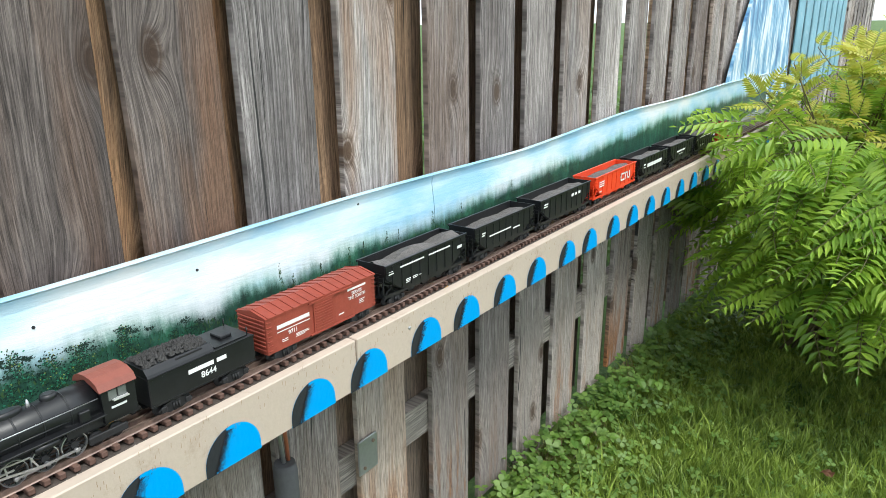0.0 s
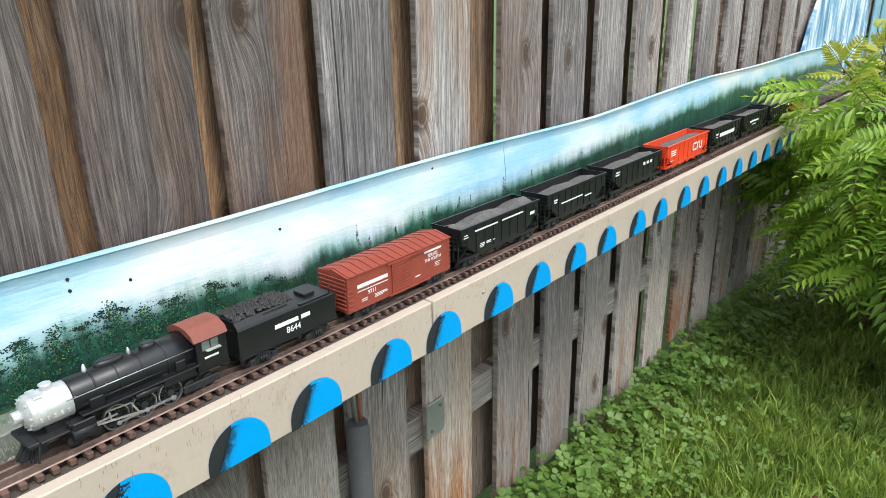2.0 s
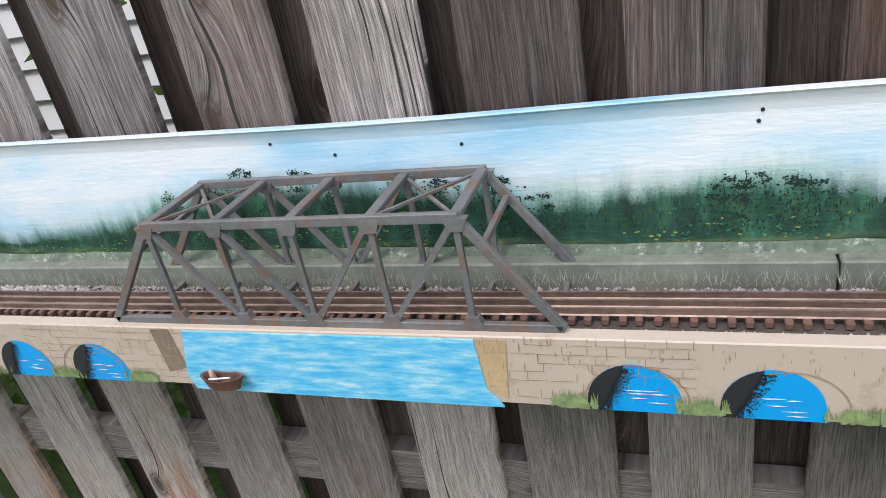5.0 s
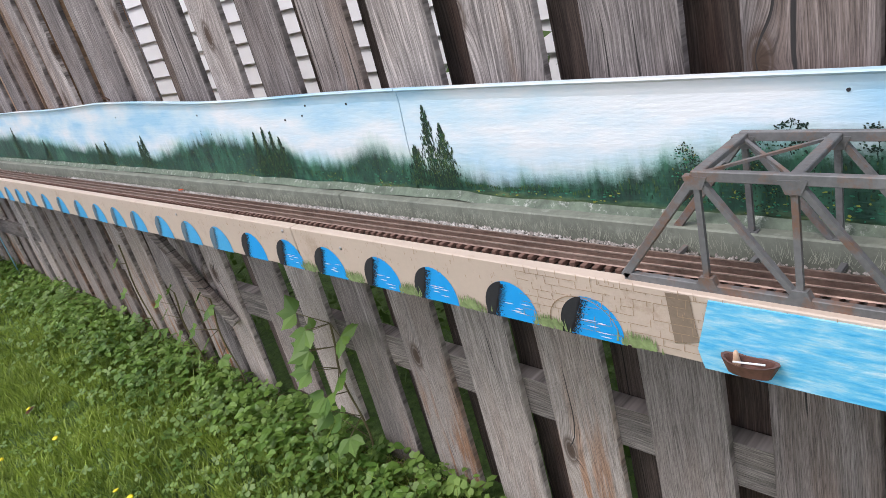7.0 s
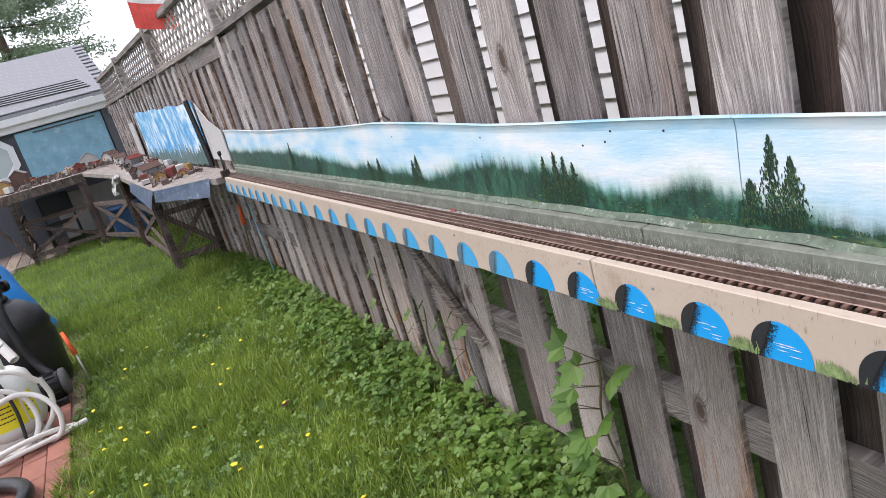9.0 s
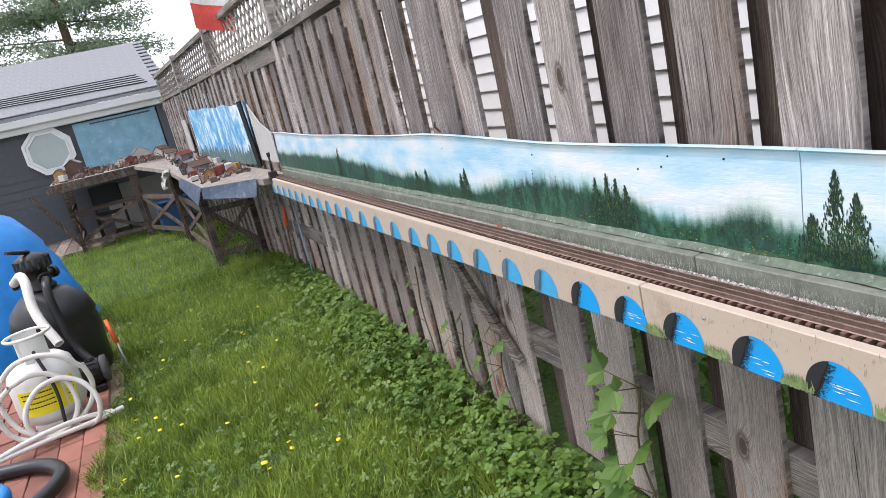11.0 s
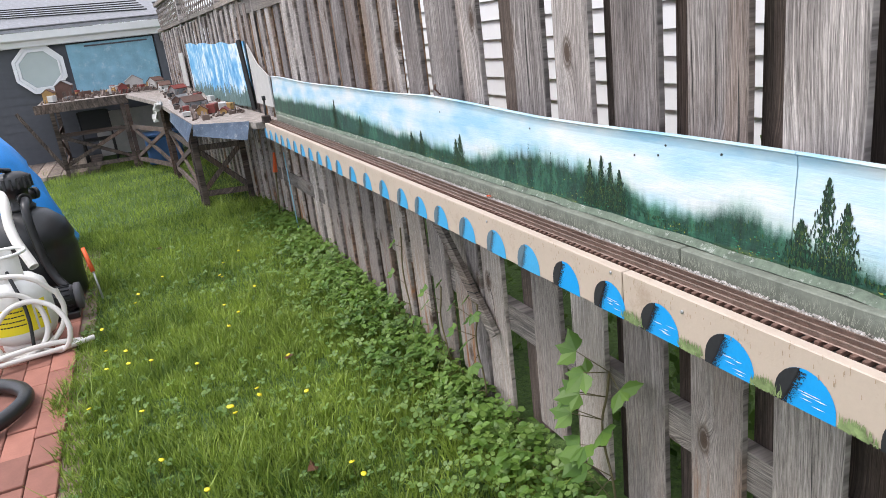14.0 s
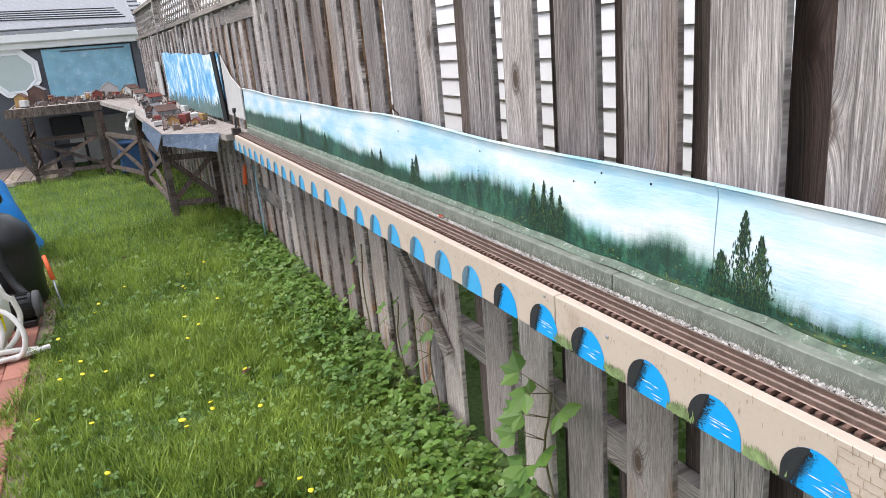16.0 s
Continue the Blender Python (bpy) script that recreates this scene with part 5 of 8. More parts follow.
def tender(x0):
    L = 0.168
    c = thing("tender", None, None, "black model coal tender with white lettering and heaped coal", "tender", m=pose(x0, TY, ZR))
    bm = fresh()
    box(bm, 0.0, L, -0.031, 0.031, 0.02, 0.062, 0.0015)
    part("tank", bm, "black_plastic", c)
    bm = fresh()
    prism(bm, [(-0.031, 0.0625), (-0.0295, 0.066), (-0.023, 0.0735), (0.023, 0.0735), (0.0295, 0.066), (0.031, 0.0625)], 0.0, 0.1, "x")
    part("coal_bunker", bm, "black_plastic", c)
    bm = fresh()
    for s in (-1, 1):
        for k in range(12):
            x = 0.006 + k * 0.014
            lathe(bm, [(0.0006, -0.0004), (0.0006, 0.0004)], (x, s * 0.0313, 0.058), "y", 6)
        box(bm, 0, L, s * 0.0312 - 0.0006, s * 0.0312 + 0.0006, 0.0595, 0.062)
        box(bm, 0, L, s * 0.0312 - 0.0006, s * 0.0312 + 0.0006, 0.0215, 0.0235)
    part("trim_rail", bm, "black_plastic", c)
    bm = fresh()
    box(bm, 0.105, 0.16, -0.027, 0.027, 0.0622, 0.064)
    box(bm, 0.125, 0.145, -0.012, 0.012, 0.064, 0.069, 0.001)
    for s in (-1, 1):
        rod(bm, (0.16, s * 0.026, 0.062), (0.16, s * 0.026, 0.075), 0.001, seg=6)
    part("rear_deck", bm, "black_plastic", c)
    bm = fresh()
    box(bm, 0.045, 0.085, -0.0262, -0.0248, 0.068, 0.072)
    part("name_plate", bm, "black_iron", c)
    r = random.Random(4)
    v, f = [], []
    for _ in range(620):
        x, y = r.uniform(0.004, 0.097), r.uniform(-0.021, 0.021)
        s = r.uniform(0.0018, 0.0038)
        z = 0.0735 + 0.008 * (1 - (y / 0.024) ** 2) * (1 - abs(x - 0.05) / 0.08) + r.uniform(-0.001, 0.001)
        n0 = len(v); a = r.uniform(0, 6)
        for j in range(5):
            v.append((x + s * r.uniform(0.7, 1.1) * math.cos(a + j * 1.257), y + s * math.sin(a + j * 1.257), z - s * 0.4 + r.uniform(-0.0006, 0.0006)))
        v.append((x, y, z + s * 0.7))
        f += [(n0 + j, n0 + (j + 1) % 5, n0 + 5) for j in range(5)]
    tagged(part("coal", raw("coal", v, f, "coal"), None, c, "loose black coal lumps"), kind="stuff")
    bars(letter_blocks(0.057, 0.044, 5, 0.04, 0.0085) + letter_blocks(0.102, 0.044, 2, 0.016, 0.0085), "lettering", c, -0.0316)
    words("8644", 0.0125, "lettering", c, 0.088, -0.0316, 0.0325)
    add_truck(c, 0.036); add_truck(c, L - 0.036)
    add_coupler(c, L - 0.002, 1); add_coupler(c, 0.002, -1)
    return c


def boxcar(x0):
    L, W, zb, zt = 0.241, 0.032, 0.018, 0.076
    c = thing("boxcar", None, None, "reddish-brown model boxcar with white lettering and ribbed roof", "boxcar", "freight wagons in the train", m=pose(x0, TY, ZR))
    bm = fresh()
    box(bm, 0, L, -W, W, zb, zt, 0.0008)
    body = part("body", bm, "boxcar_red", c)
    bm = fresh()
    prism(bm, [(-W - 0.0015, zt - 0.001), (-W - 0.0015, zt + 0.001), (0, zt + 0.0085), (W + 0.0015, zt + 0.001), (W + 0.0015, zt - 0.001)], -0.001, L + 0.001, "x")
    roof = part("roof", bm, "boxcar_red", c)
    for k in range(15):
        bm = fresh()
        x = 0.004 + (L - 0.008) * k / 14
        prism(bm, [(-W - 0.0018, zt), (-W - 0.0018, zt + 0.0022), (0, zt + 0.0098), (W + 0.0018, zt + 0.0022), (W + 0.0018, zt), (0, zt + 0.006)], x - 0.001, x + 0.001, "x")
        part("roof_rib", bm, "boxcar_red", roof)
    for s in (-1, 1):
        bm = fresh()
        box(bm, 0.0945, 0.1375, s * (W + 0.0012) - 0.0012, s * (W + 0.0012) + 0.0012, zb + 0.003, zt - 0.004, 0.0004)
        door = part("sliding_door", bm, "boxcar_red", c)
        bm = fresh()
        for k in range(11):
            z = zb + 0.007 + k * 0.0045
            box(bm, 0.097, 0.135, s * (W + 0.0028) - 0.0006, s * (W + 0.0028) + 0.0006, z, z + 0.0018)
        part("door_corrugation", bm, "boxcar_red", door)
        for za in (zt - 0.0045, zb + 0.0005):
            bm = fresh()
            box(bm, 0.085, 0.185, s * (W + 0.0022) - 0.0013, s * (W + 0.0022) + 0.0013, za, za + 0.0025)
            part("door_track", bm, "boxcar_red", c)
        bm = fresh()
        for k in range(21):
            x = 0.005 + (L - 0.01) * k / 20
            if 0.09 < x < 0.14:
                continue
            for j in range(12):
                z = zb + 0.004 + j * 0.0046
                box(bm, x - 0.0004, x + 0.0004, s * W - 0.0004, s * W + 0.0004, z, z + 0.0008)
        tagged(part("rivets", bm, "boxcar_red", c), kind="stuff")
        for x in (0.005, L - 0.005):
            for k in range(7):
                bm = fresh()
                z = zb + 0.006 + k * 0.0075
                box(bm, x - 0.0045, x + 0.0045, s * (W + 0.0014) - 0.0007, s * (W + 0.0014) + 0.0007, z, z + 0.001)
                part("ladder_rung", bm, "boxcar_red", c)
    for x, d in ((0, -1), (L, 1)):
        bm = fresh()
        for k in range(8):
            z = zb + 0.006 + k * 0.0066
            box(bm, min(x, x + d * 0.002), max(x, x + d * 0.002), -W + 0.003, W - 0.003, z, z + 0.0028, 0.0006)
        part("end_rib", bm, "boxcar_red", c)
    bm = fresh()
    box(bm, 0.01, L - 0.01, -0.012, 0.012, 0.012, zb)
    part("underframe", bm, "black_iron", c)
    y = -W - 0.0004
    bars(letter_blocks(0.02, 0.052, 8, 0.066, 0.0085, 0.16) + [(0.02, 0.0475, 0.066, 0.0014)], "lettering", c, y)
    words("9711", 0.0095, "lettering", c, 0.051, y, 0.038)
    bars([(0.028, 0.033, 0.012, 0.0012), (0.028, 0.030, 0.012, 0.0012), (0.056, 0.033, 0.026, 0.001), (0.056, 0.0308, 0.028, 0.001), (0.056, 0.0286, 0.018, 0.001), (0.15, 0.031, 0.012, 0.002), (0.2, 0.042, 0.014, 0.001), (0.2, 0.039, 0.01, 0.001), (0.2, 0.036, 0.012, 0.001)], "lettering", c, y)
    bars(letter_blocks(0.173, 0.0645, 8, 0.044, 0.005, 0.16), "lettering", c, y)
    words("SERVES", 0.0078, "lettering", c, 0.195, y, 0.0565)
    words("THE SOUTH", 0.0078, "lettering", c, 0.195, y, 0.049)
    add_truck(c, 0.036); add_truck(c, L - 0.036)
    add_coupler(c, 0.002, -1); add_coupler(c, L - 0.002, 1)
    return c


def caboose(x0):
    L, W = 0.2, 0.03
    c = thing("caboose", None, None, "bright red model caboose with a cupola and grey roof", "caboose", "freight wagons in the train", m=pose(x0, TY, ZR))
    bm = fresh(); box(bm, 0.02, L - 0.02, -W, W, 0.02, 0.066, 0.001); part("body", bm, "caboose_red", c)
    bm = fresh(); prism(bm, [(-W - 0.002, 0.066), (-W * 0.7, 0.071), (0, 0.073), (W * 0.7, 0.071), (W + 0.002, 0.066)], 0.003, L - 0.003, "x"); part("roof", bm, "coal_dust", c)
    bm = fresh(); box(bm, 0.115, 0.155, -W * 0.9, W * 0.9, 0.0715, 0.09, 0.001); cup = part("cupola", bm, "caboose_red", c)
    bm = fresh(); box(bm, 0.112, 0.158, -W * 0.98, W * 0.98, 0.0905, 0.093, 0.0008); part("cupola_roof", bm, "coal_dust", cup)
    for s in (-1, 1):
        for x in (0.045, 0.08, 0.15):
            bm = fresh(); box(bm, x, x + 0.011, s * W - 0.0006, s * W + 0.0006, 0.045, 0.058); part("window", bm, "cab_glass", c)
    for x in (0.0, L - 0.02):
        bm = fresh(); box(bm, x, x + 0.02, -W, W, 0.019, 0.022)
        for s in (-1, 1):
            rod(bm, (x + 0.01, s * (W - 0.003), 0.022), (x + 0.01, s * (W - 0.003), 0.066), 0.0008, seg=6)
        box(bm, x + 0.009, x + 0.011, -W + 0.003, W - 0.003, 0.038, 0.0395)
        part("platform", bm, "caboose_red", c)
    add_truck(c, 0.04); add_truck(c, L - 0.04)
    return c


def build_train(nose):
    x = nose
    locomotive(x); x += 0.252
    tender(x); x += 0.168 + 0.022
    boxcar(x); x += 0.241 + 0.024
    lv = [(0.045, 0.0675, 0.07, 0.003), (0.13, 0.0675, 0.07, 0.003)] + [(0.012, 0.066, 0.012, 0.002), (0.012, 0.062, 0.014, 0.002), (0.06, 0.04, 0.014, 0.0015), (0.06, 0.037, 0.014, 0.0015), (0.06, 0.034, 0.012, 0.0015), (0.08, 0.04, 0.014, 0.0015), (0.08, 0.037, 0.014, 0.0015), (0.1, 0.038, 0.006, 0.0015), (0.225, 0.056, 0.016, 0.006)]
    hopper(x, 0.262, "black_plastic", "black model hopper wagon filled with coal, white lettering", lv, level=0.024); x += 0.286
    m2 = [(0.06, 0.05, 0.09, 0.003)] + [(0.03, 0.062, 0.014, 0.003), (0.03, 0.057, 0.012, 0.003), (0.16, 0.045, 0.03, 0.003)]
    hopper(x, 0.262, "black_plastic", "black model hopper wagon with low coal load", m2, level=0.012); x += 0.286
    m3 = [(0.02, 0.066, 0.022, 0.003), (0.02, 0.06, 0.02, 0.003), (0.17, 0.06, 0.012, 0.007), (0.19, 0.06, 0.012, 0.007), (0.21, 0.06, 0.012, 0.007)]
    hopper(x, 0.29, "black_plastic", "long black model hopper wagon with sloping coal load", m3, level=0.014, bays=4); x += 0.314
    m4 = [(0.03, 0.062 - 0.006 * k, 0.034, 0.003) for k in range(3)] + [(0.03, 0.036, 0.02, 0.002), (0.182, 0.058, 0.03, 0.005), (0.182, 0.04, 0.03, 0.005), (0.182, 0.04, 0.006, 0.023), (0.214, 0.04, 0.006, 0.023), (0.214, 0.058, 0.024, 0.005), (0.232, 0.04, 0.006, 0.023), (0.232, 0.04, 0.02, 0.005), (0.247, 0.04, 0.006, 0.023)]
    hopper(x, 0.305, "cn_orange", "bright orange-red model hopper wagon with white emblem", m4, level=0.014, bays=4); x += 0.33
    m5 = letter_blocks(0.07, 0.044, 6, 0.13, 0.016, 0.16) + [(0.04, 0.055, 0.016, 0.005), (0.04, 0.047, 0.016, 0.003)]
    hopper(x, 0.262, "black_plastic", "black model hopper wagon with large white lettering", m5, level=0.013); x += 0.286
    hopper(x, 0.262, "black_plastic", "black model hopper wagon with a white name bar", [(0.07, 0.05, 0.09, 0.006), (0.1, 0.04, 0.01, 0.004), (0.12, 0.04, 0.012, 0.004)], level=0.013); x += 0.286
    hopper(x, 0.262, "black_plastic", "black model hopper wagon at the end, coal filled", lv, level=0.024); x += 0.286
    caboose(x)


build_train(2.01)


# ---- neighbour's house behind the fence ----
def build_house():
    h = thing("neighbour_house", None, None, "white house wall with horizontal lap siding behind the fence", "house")
    bm = fresh()
    box(bm, -7.0, 0.95, 1.25, 1.45, 0.0, 4.2)
    part("wall", bm, "siding_white", h)
    lap = fresh()
    prism(lap, [(1.249, 0.0), (1.222, 0.0), (1.236, 0.1), (1.249, 0.1)], -7.0, 0.95, "x")
    lap = as_mesh("siding_board", lap, "siding_white")
    for k in range(36):
        o = part("siding_board", lap, None, h)
        o.location = (0, 0, 0.35 + 0.103 * k)


build_house()


def leaf_cloud(r, n, center, size, leaf, flat=0.6, clumps=0):
    """Small two-faced leaves in uneven clumps; returns vertices and faces."""
    v, f = [], []
    cs = [(center[0] + size[0] * r.uniform(-1, 1), center[1] + size[1] * r.uniform(-1, 1), center[2] + size[2] * r.uniform(-1, 1)) for _ in range(clumps or 1)]
    for _ in range(n):
        if clumps:
            c = cs[r.randrange(clumps)]
            s = 0.22
            p = Vector((c[0] + r.gauss(0, size[0] * s), c[1] + r.gauss(0, size[1] * s), c[2] + r.gauss(0, size[2] * s)))
        else:
            p = Vector((center[0] + size[0] * r.uniform(-1, 1), center[1] + size[1] * r.uniform(-1, 1), center[2] + size[2] * r.uniform(-1, 1)))
        a = Vector((r.gauss(0, 1), r.gauss(0, 1), r.gauss(0, flat))).normalized()
        b = a.orthogonal().normalized()
        l = leaf * r.uniform(0.6, 1.3)
        n0 = len(v)
        v += [p, p + a * l * 0.5 + b * l * 0.28, p + a * l, p + a * l * 0.5 - b * l * 0.28]
        f.append((n0, n0 + 1, n0 + 2, n0 + 3))
    return v, f


def leafy(name, dark, light, rough=0.5, sheen=0.0):
    m, n, l, b = nodes(name, rough)
    g = n.new("ShaderNodeNewGeometry")
    c = ramp(n, l, g.outputs["Random Per Island"], [(0.0, dark), (1.0, light)])
    c = mix(n, l, 0.45, c, ramp(n, l, noise_tex(n, l, coords(n, l), 3.5, 4), [(0.35, dark), (0.65, light)]))
    l.new(c, b.inputs["Base Color"])
    t = n.new("ShaderNodeBsdfTranslucent")
    l.new(c, t.inputs[0])
    ms = n.new("ShaderNodeMixShader")
    ms.inputs[0].default_value = 0.42
    l.new(b.outputs[0], ms.inputs[1]); l.new(t.outputs[0], ms.inputs[2])
    l.new(ms.outputs[0], n["Material Output"].inputs[0])
    M[name] = m
    return m


leafy("hedge_leaf", (0.03, 0.07, 0.012), (0.13, 0.24, 0.04))
leafy("grass_blade", (0.045, 0.105, 0.012), (0.43, 0.55, 0.1))
leafy("clover_leaf", (0.05, 0.13, 0.018), (0.25, 0.38, 0.085))
leafy("bush_leaf", (0.11, 0.25, 0.022), (0.44, 0.61, 0.07), 0.42)
leafy("young_leaf", (0.34, 0.44, 0.045), (0.62, 0.55, 0.11), 0.45)
leafy("conifer_needle", (0.14, 0.2, 0.13), (0.32, 0.4, 0.27), 0.7)
leafy("bramble_leaf", (0.06, 0.15, 0.02), (0.2, 0.34, 0.06))
M["bark"] = worn("bark", (0.12, 0.085, 0.06), 0.9, vary=0.4, scale=20)
M["stem"] = worn("stem", (0.12, 0.1, 0.045), 0.8, vary=0.3)


def build_hedge():
    r = random.Random(31)
    hd = thing("hedge", None, None, "green shrubs growing behind the wooden fence", "hedge")
    v, f = leaf_cloud(r, 9000, (3.3, 0.85, 0.6), (2.6, 0.22, 0.5), 0.05, clumps=60)
    tagged(part("foliage", raw("foliage", v, f, "hedge_leaf"), None, hd), kind="stuff")
    v, f = leaf_cloud(r, 4500, (-2.0, 0.6, 0.35), (3.0, 0.15, 0.25), 0.045, clumps=50)
    tagged(part("low_foliage", raw("low_foliage", v, f, "hedge_leaf"), None, hd), kind="stuff")
    for k in range(9):
        bm = fresh()
        x = 1.0 + k * 0.55
        rod(bm, (x, 0.85, 0.08), (x + r.uniform(-0.1, 0.1), 0.85, 0.9), 0.012, 0.005)
        part("stem", bm, "stem", hd)


build_hedge()


# ---- lawn ----
def blades(r, n, region, hmin, hmax, keep=None):
    v, f = [], []
    x0, x1, y0, y1 = region
    for _ in range(n):
        x, y = r.uniform(x0, x1), r.uniform(y0, y1)
        if keep and not keep(x, y):
            continue
        if noise.noise((x * 16, y * 16, 2)) < r.uniform(-0.75, 0.05):
            continue
        z = ground_z(x, y) - 0.004
        a, h = r.uniform(0, 6.283), (r.uniform(hmin, hmax) if r.random() < 0.95 else r.uniform(hmax, hmax * 1.7)) * (0.8 + 0.5 * noise.noise((x * 2.2, y * 2.2, 5)) + 0.55 * noise.noise((x * 11, y * 11, 9)))
        w, lean = r.uniform(0.0014, 0.0031), r.uniform(0.1, 0.85) * h
        ca, sa = math.cos(a), math.sin(a)
        b = r.uniform(0, 6.283)
        dx, dy = lean * math.cos(b), lean * math.sin(b)
        n0 = len(v)
        v += [(x - w * ca, y - w * sa, z), (x + w * ca, y + w * sa, z), (x + dx * 0.35 + w * 0.8 * ca, y + dy * 0.35 + w * 0.8 * sa, z + h * 0.6), (x + dx * 0.35 - w * 0.8 * ca, y + dy * 0.35 - w * 0.8 * sa, z + h * 0.6), (x + dx, y + dy, z + h)]
        f += [(n0, n0 + 1, n0 + 2, n0 + 3), (n0 + 3, n0 + 2, n0 + 4)]
    return v, f


PAVER_EDGE = ((-9, -1.9), (-3.3, -1.16), (-2.6, -1.17), (-1.97, -1.25), (-1.2, -1.17), (0.5, -1.05))


def lawn_ok(x, y):
    if x < 1.5:
        e = float(np.interp(x, [p[0] for p in PAVER_EDGE], [p[1] for p in PAVER_EDGE]))
        return y > e + 0.03 * noise.noise((x * 4, 0, 0))
    return True


def build_lawn():
    r = random.Random(77)
    v, f = [], []
    for n, reg in ((95000, (-2.6, 0.6, -1.3, 0.19)), (40000, (-5.0, -2.6, -1.6, 0.19)), (24000, (-9.0, -5.0, -2.1, 0.1)), (140000, (2.5, 5.2, -1.9, 0.19)), (34000, (0.6, 2.5, -1.9, 0.19)), (8000, (5.0, 9.0, -3.0, 0.19))):
        a, b = blades(r, n, reg, 0.03, 0.075, lawn_ok)
        o = len(v)
        v += a
        f += [tuple(i + o for i in q) for q in b]
    g = thing("lawn_grass", raw("lawn_grass", v, f, "grass_blade"), None, "long bright green grass blades of the lawn", "grass", kind="stuff")
    # clover and ground weeds, thick along the fence
    v, f = [], []
    for _ in range(8200):
        side = r.random() < 0.66
        x = r.uniform(-4.2, 0.9) if side else r.uniform(2.6, 5.2)
        y = 0.19 - abs(r.gauss(0, 0.17)) if r.random() < 0.55 else r.uniform(-1.3, 0.15)
        if not lawn_ok(x, y) or y < -1.6:
            continue
        near = max(0, 1 - (0.19 - y) / 0.5)
        z = ground_z(x, y) + r.uniform(0.015, 0.05) + near * r.uniform(0, 0.07)
        s = r.uniform(0.008, 0.017) * (1 + 0.8 * near * r.random())
        a = r.uniform(0, 6.283)
        tilt = Vector((r.gauss(0, 0.35), r.gauss(-0.15, 0.35), 1)).normalized()
        u = tilt.orthogonal().normalized(); w = tilt.cross(u)
        c = Vector((x, y, z))
        for k in range(3):
            t = a + k * 2.094
            d = u * math.cos(t) + w * math.sin(t)
            e = tilt.cross(d)
            n0 = len(v)
            v += [c, c + d * s * 0.55 + e * s * 0.5, c + d * s * 1.1 + e * s * 0.3, c + d * s * 1.0, c + d * s * 1.1 - e * s * 0.3, c + d * s * 0.55 - e * s * 0.5]
            f += [(n0, n0 + 1, n0 + 2, n0 + 3), (n0, n0 + 3, n0 + 4, n0 + 5)]
    thing("clover_patch", raw("clover_patch", v, f, "clover_leaf"), None, "clover and low weeds growing thickly along the fence", "weeds", kind="stuff")
    # yellow flowers
    M["buttercup"] = worn("buttercup", (0.85, 0.68, 0.02), 0.5)
    head = fresh()
    lathe(head, [(0.001, 0.0), (0.008, 0.003), (0.0095, 0.006), (0.004, 0.0065)], seg=9)
    head = as_mesh("flower_head", head, "buttercup")
    st = fresh()
    rod(st, (0, 0, -0.06), (0, 0, 0.0), 0.0009, seg=5)
    st = as_mesh("flower_stalk", st, "stem")
    for k in range(34):
        x, y = (r.uniform(-3.4, -0.4), r.uniform(-1.1, -0.25))
        o = thing("yellow_flower", None, None, "small yellow wild flower standing in the lawn", "flower", "flowers in the lawn", m=pose(x, y, ground_z(x, y) + 0.06, r.uniform(-20, 20), r.uniform(-20, 20), 0))
        part("flower_head", head, None, o)
        part("flower_stalk", st, None, o)
    M["dead_leaf"] = worn("dead_leaf", (0.16, 0.07, 0.035), 0.8, vary=0.3)
    for x, y in ((-0.9, -0.45), (-3.9, -0.75), (-1.7, -0.35), (3.6, -0.45), (4.0, -0.6)):
        bm = fresh()
        c = bm.verts.new((0, 0, 0.012))
        ring = [bm.verts.new((0.03 * r.uniform(0.6, 1.1) * math.cos(t), 0.02 * r.uniform(0.6, 1.1) * math.sin(t), r.uniform(0.0, 0.02))) for t in [k * 0.785 for k in range(8)]]
        for k in range(8):
            bm.faces.new((c, ring[k], ring[(k + 1) % 8]))
        bmesh.ops.solidify(bm, geom=bm.faces[:], thickness=0.001)
        thing("dead_leaf", bm, "dead_leaf", "curled brown dead leaf lying on the lawn", "leaf", "dead leaves").location = (x, y, ground_z(x, y) + 0.04)


build_lawn()


def build_weeds():
    """Broad, folded leaves in low tufts along the foot of the fence."""
    r = random.Random(91)
    v, f = [], []
    outline = ((0.0, 0.0), (0.25, 0.3), (0.5, 0.38), (0.75, 0.28), (1.0, 0.0))
    for _ in range(300):
        left = r.random() < 0.9
        x = r.uniform(-4.5, 0.95) if left else r.uniform(2.6, 4.6)
        y = 0.17 - abs(r.gauss(0, 0.11 if left else 0.08))
        g = Vector((x, y, ground_z(x, y)))
        for _ in range(r.randint(4, 8)):
            a = r.uniform(0, 6.283)
            reach, s = r.uniform(0.02, 0.06), r.uniform(0.018, 0.042)
            q = g + Vector((reach * math.cos(a), reach * math.sin(a), r.uniform(0.03, 0.11)))
            d = Vector((math.cos(a), math.sin(a), r.uniform(-0.35, 0.3))).normalized()
            e = Vector((-math.sin(a), math.cos(a), r.uniform(-0.3, 0.3))).normalized()
            up = d.cross(e)
            n0 = len(v)
            for t, w in outline:
                mid = q + d * s * t - up * 0.25 * s * t * t
                v += [mid + e * s * w + up * s * w * 0.3, mid, mid - e * s * w + up * s * w * 0.3]
            for k in range(4):
                o = n0 + 3 * k
                f += [(o, o + 1, o + 4, o + 3), (o + 1, o + 2, o + 5, o + 4)]
    thing("broad_weeds", raw("broad_weeds", v, f, "bramble_leaf"), None, "broad-leaved green weeds at the foot of the fence", "weeds", kind="stuff")


build_weeds()


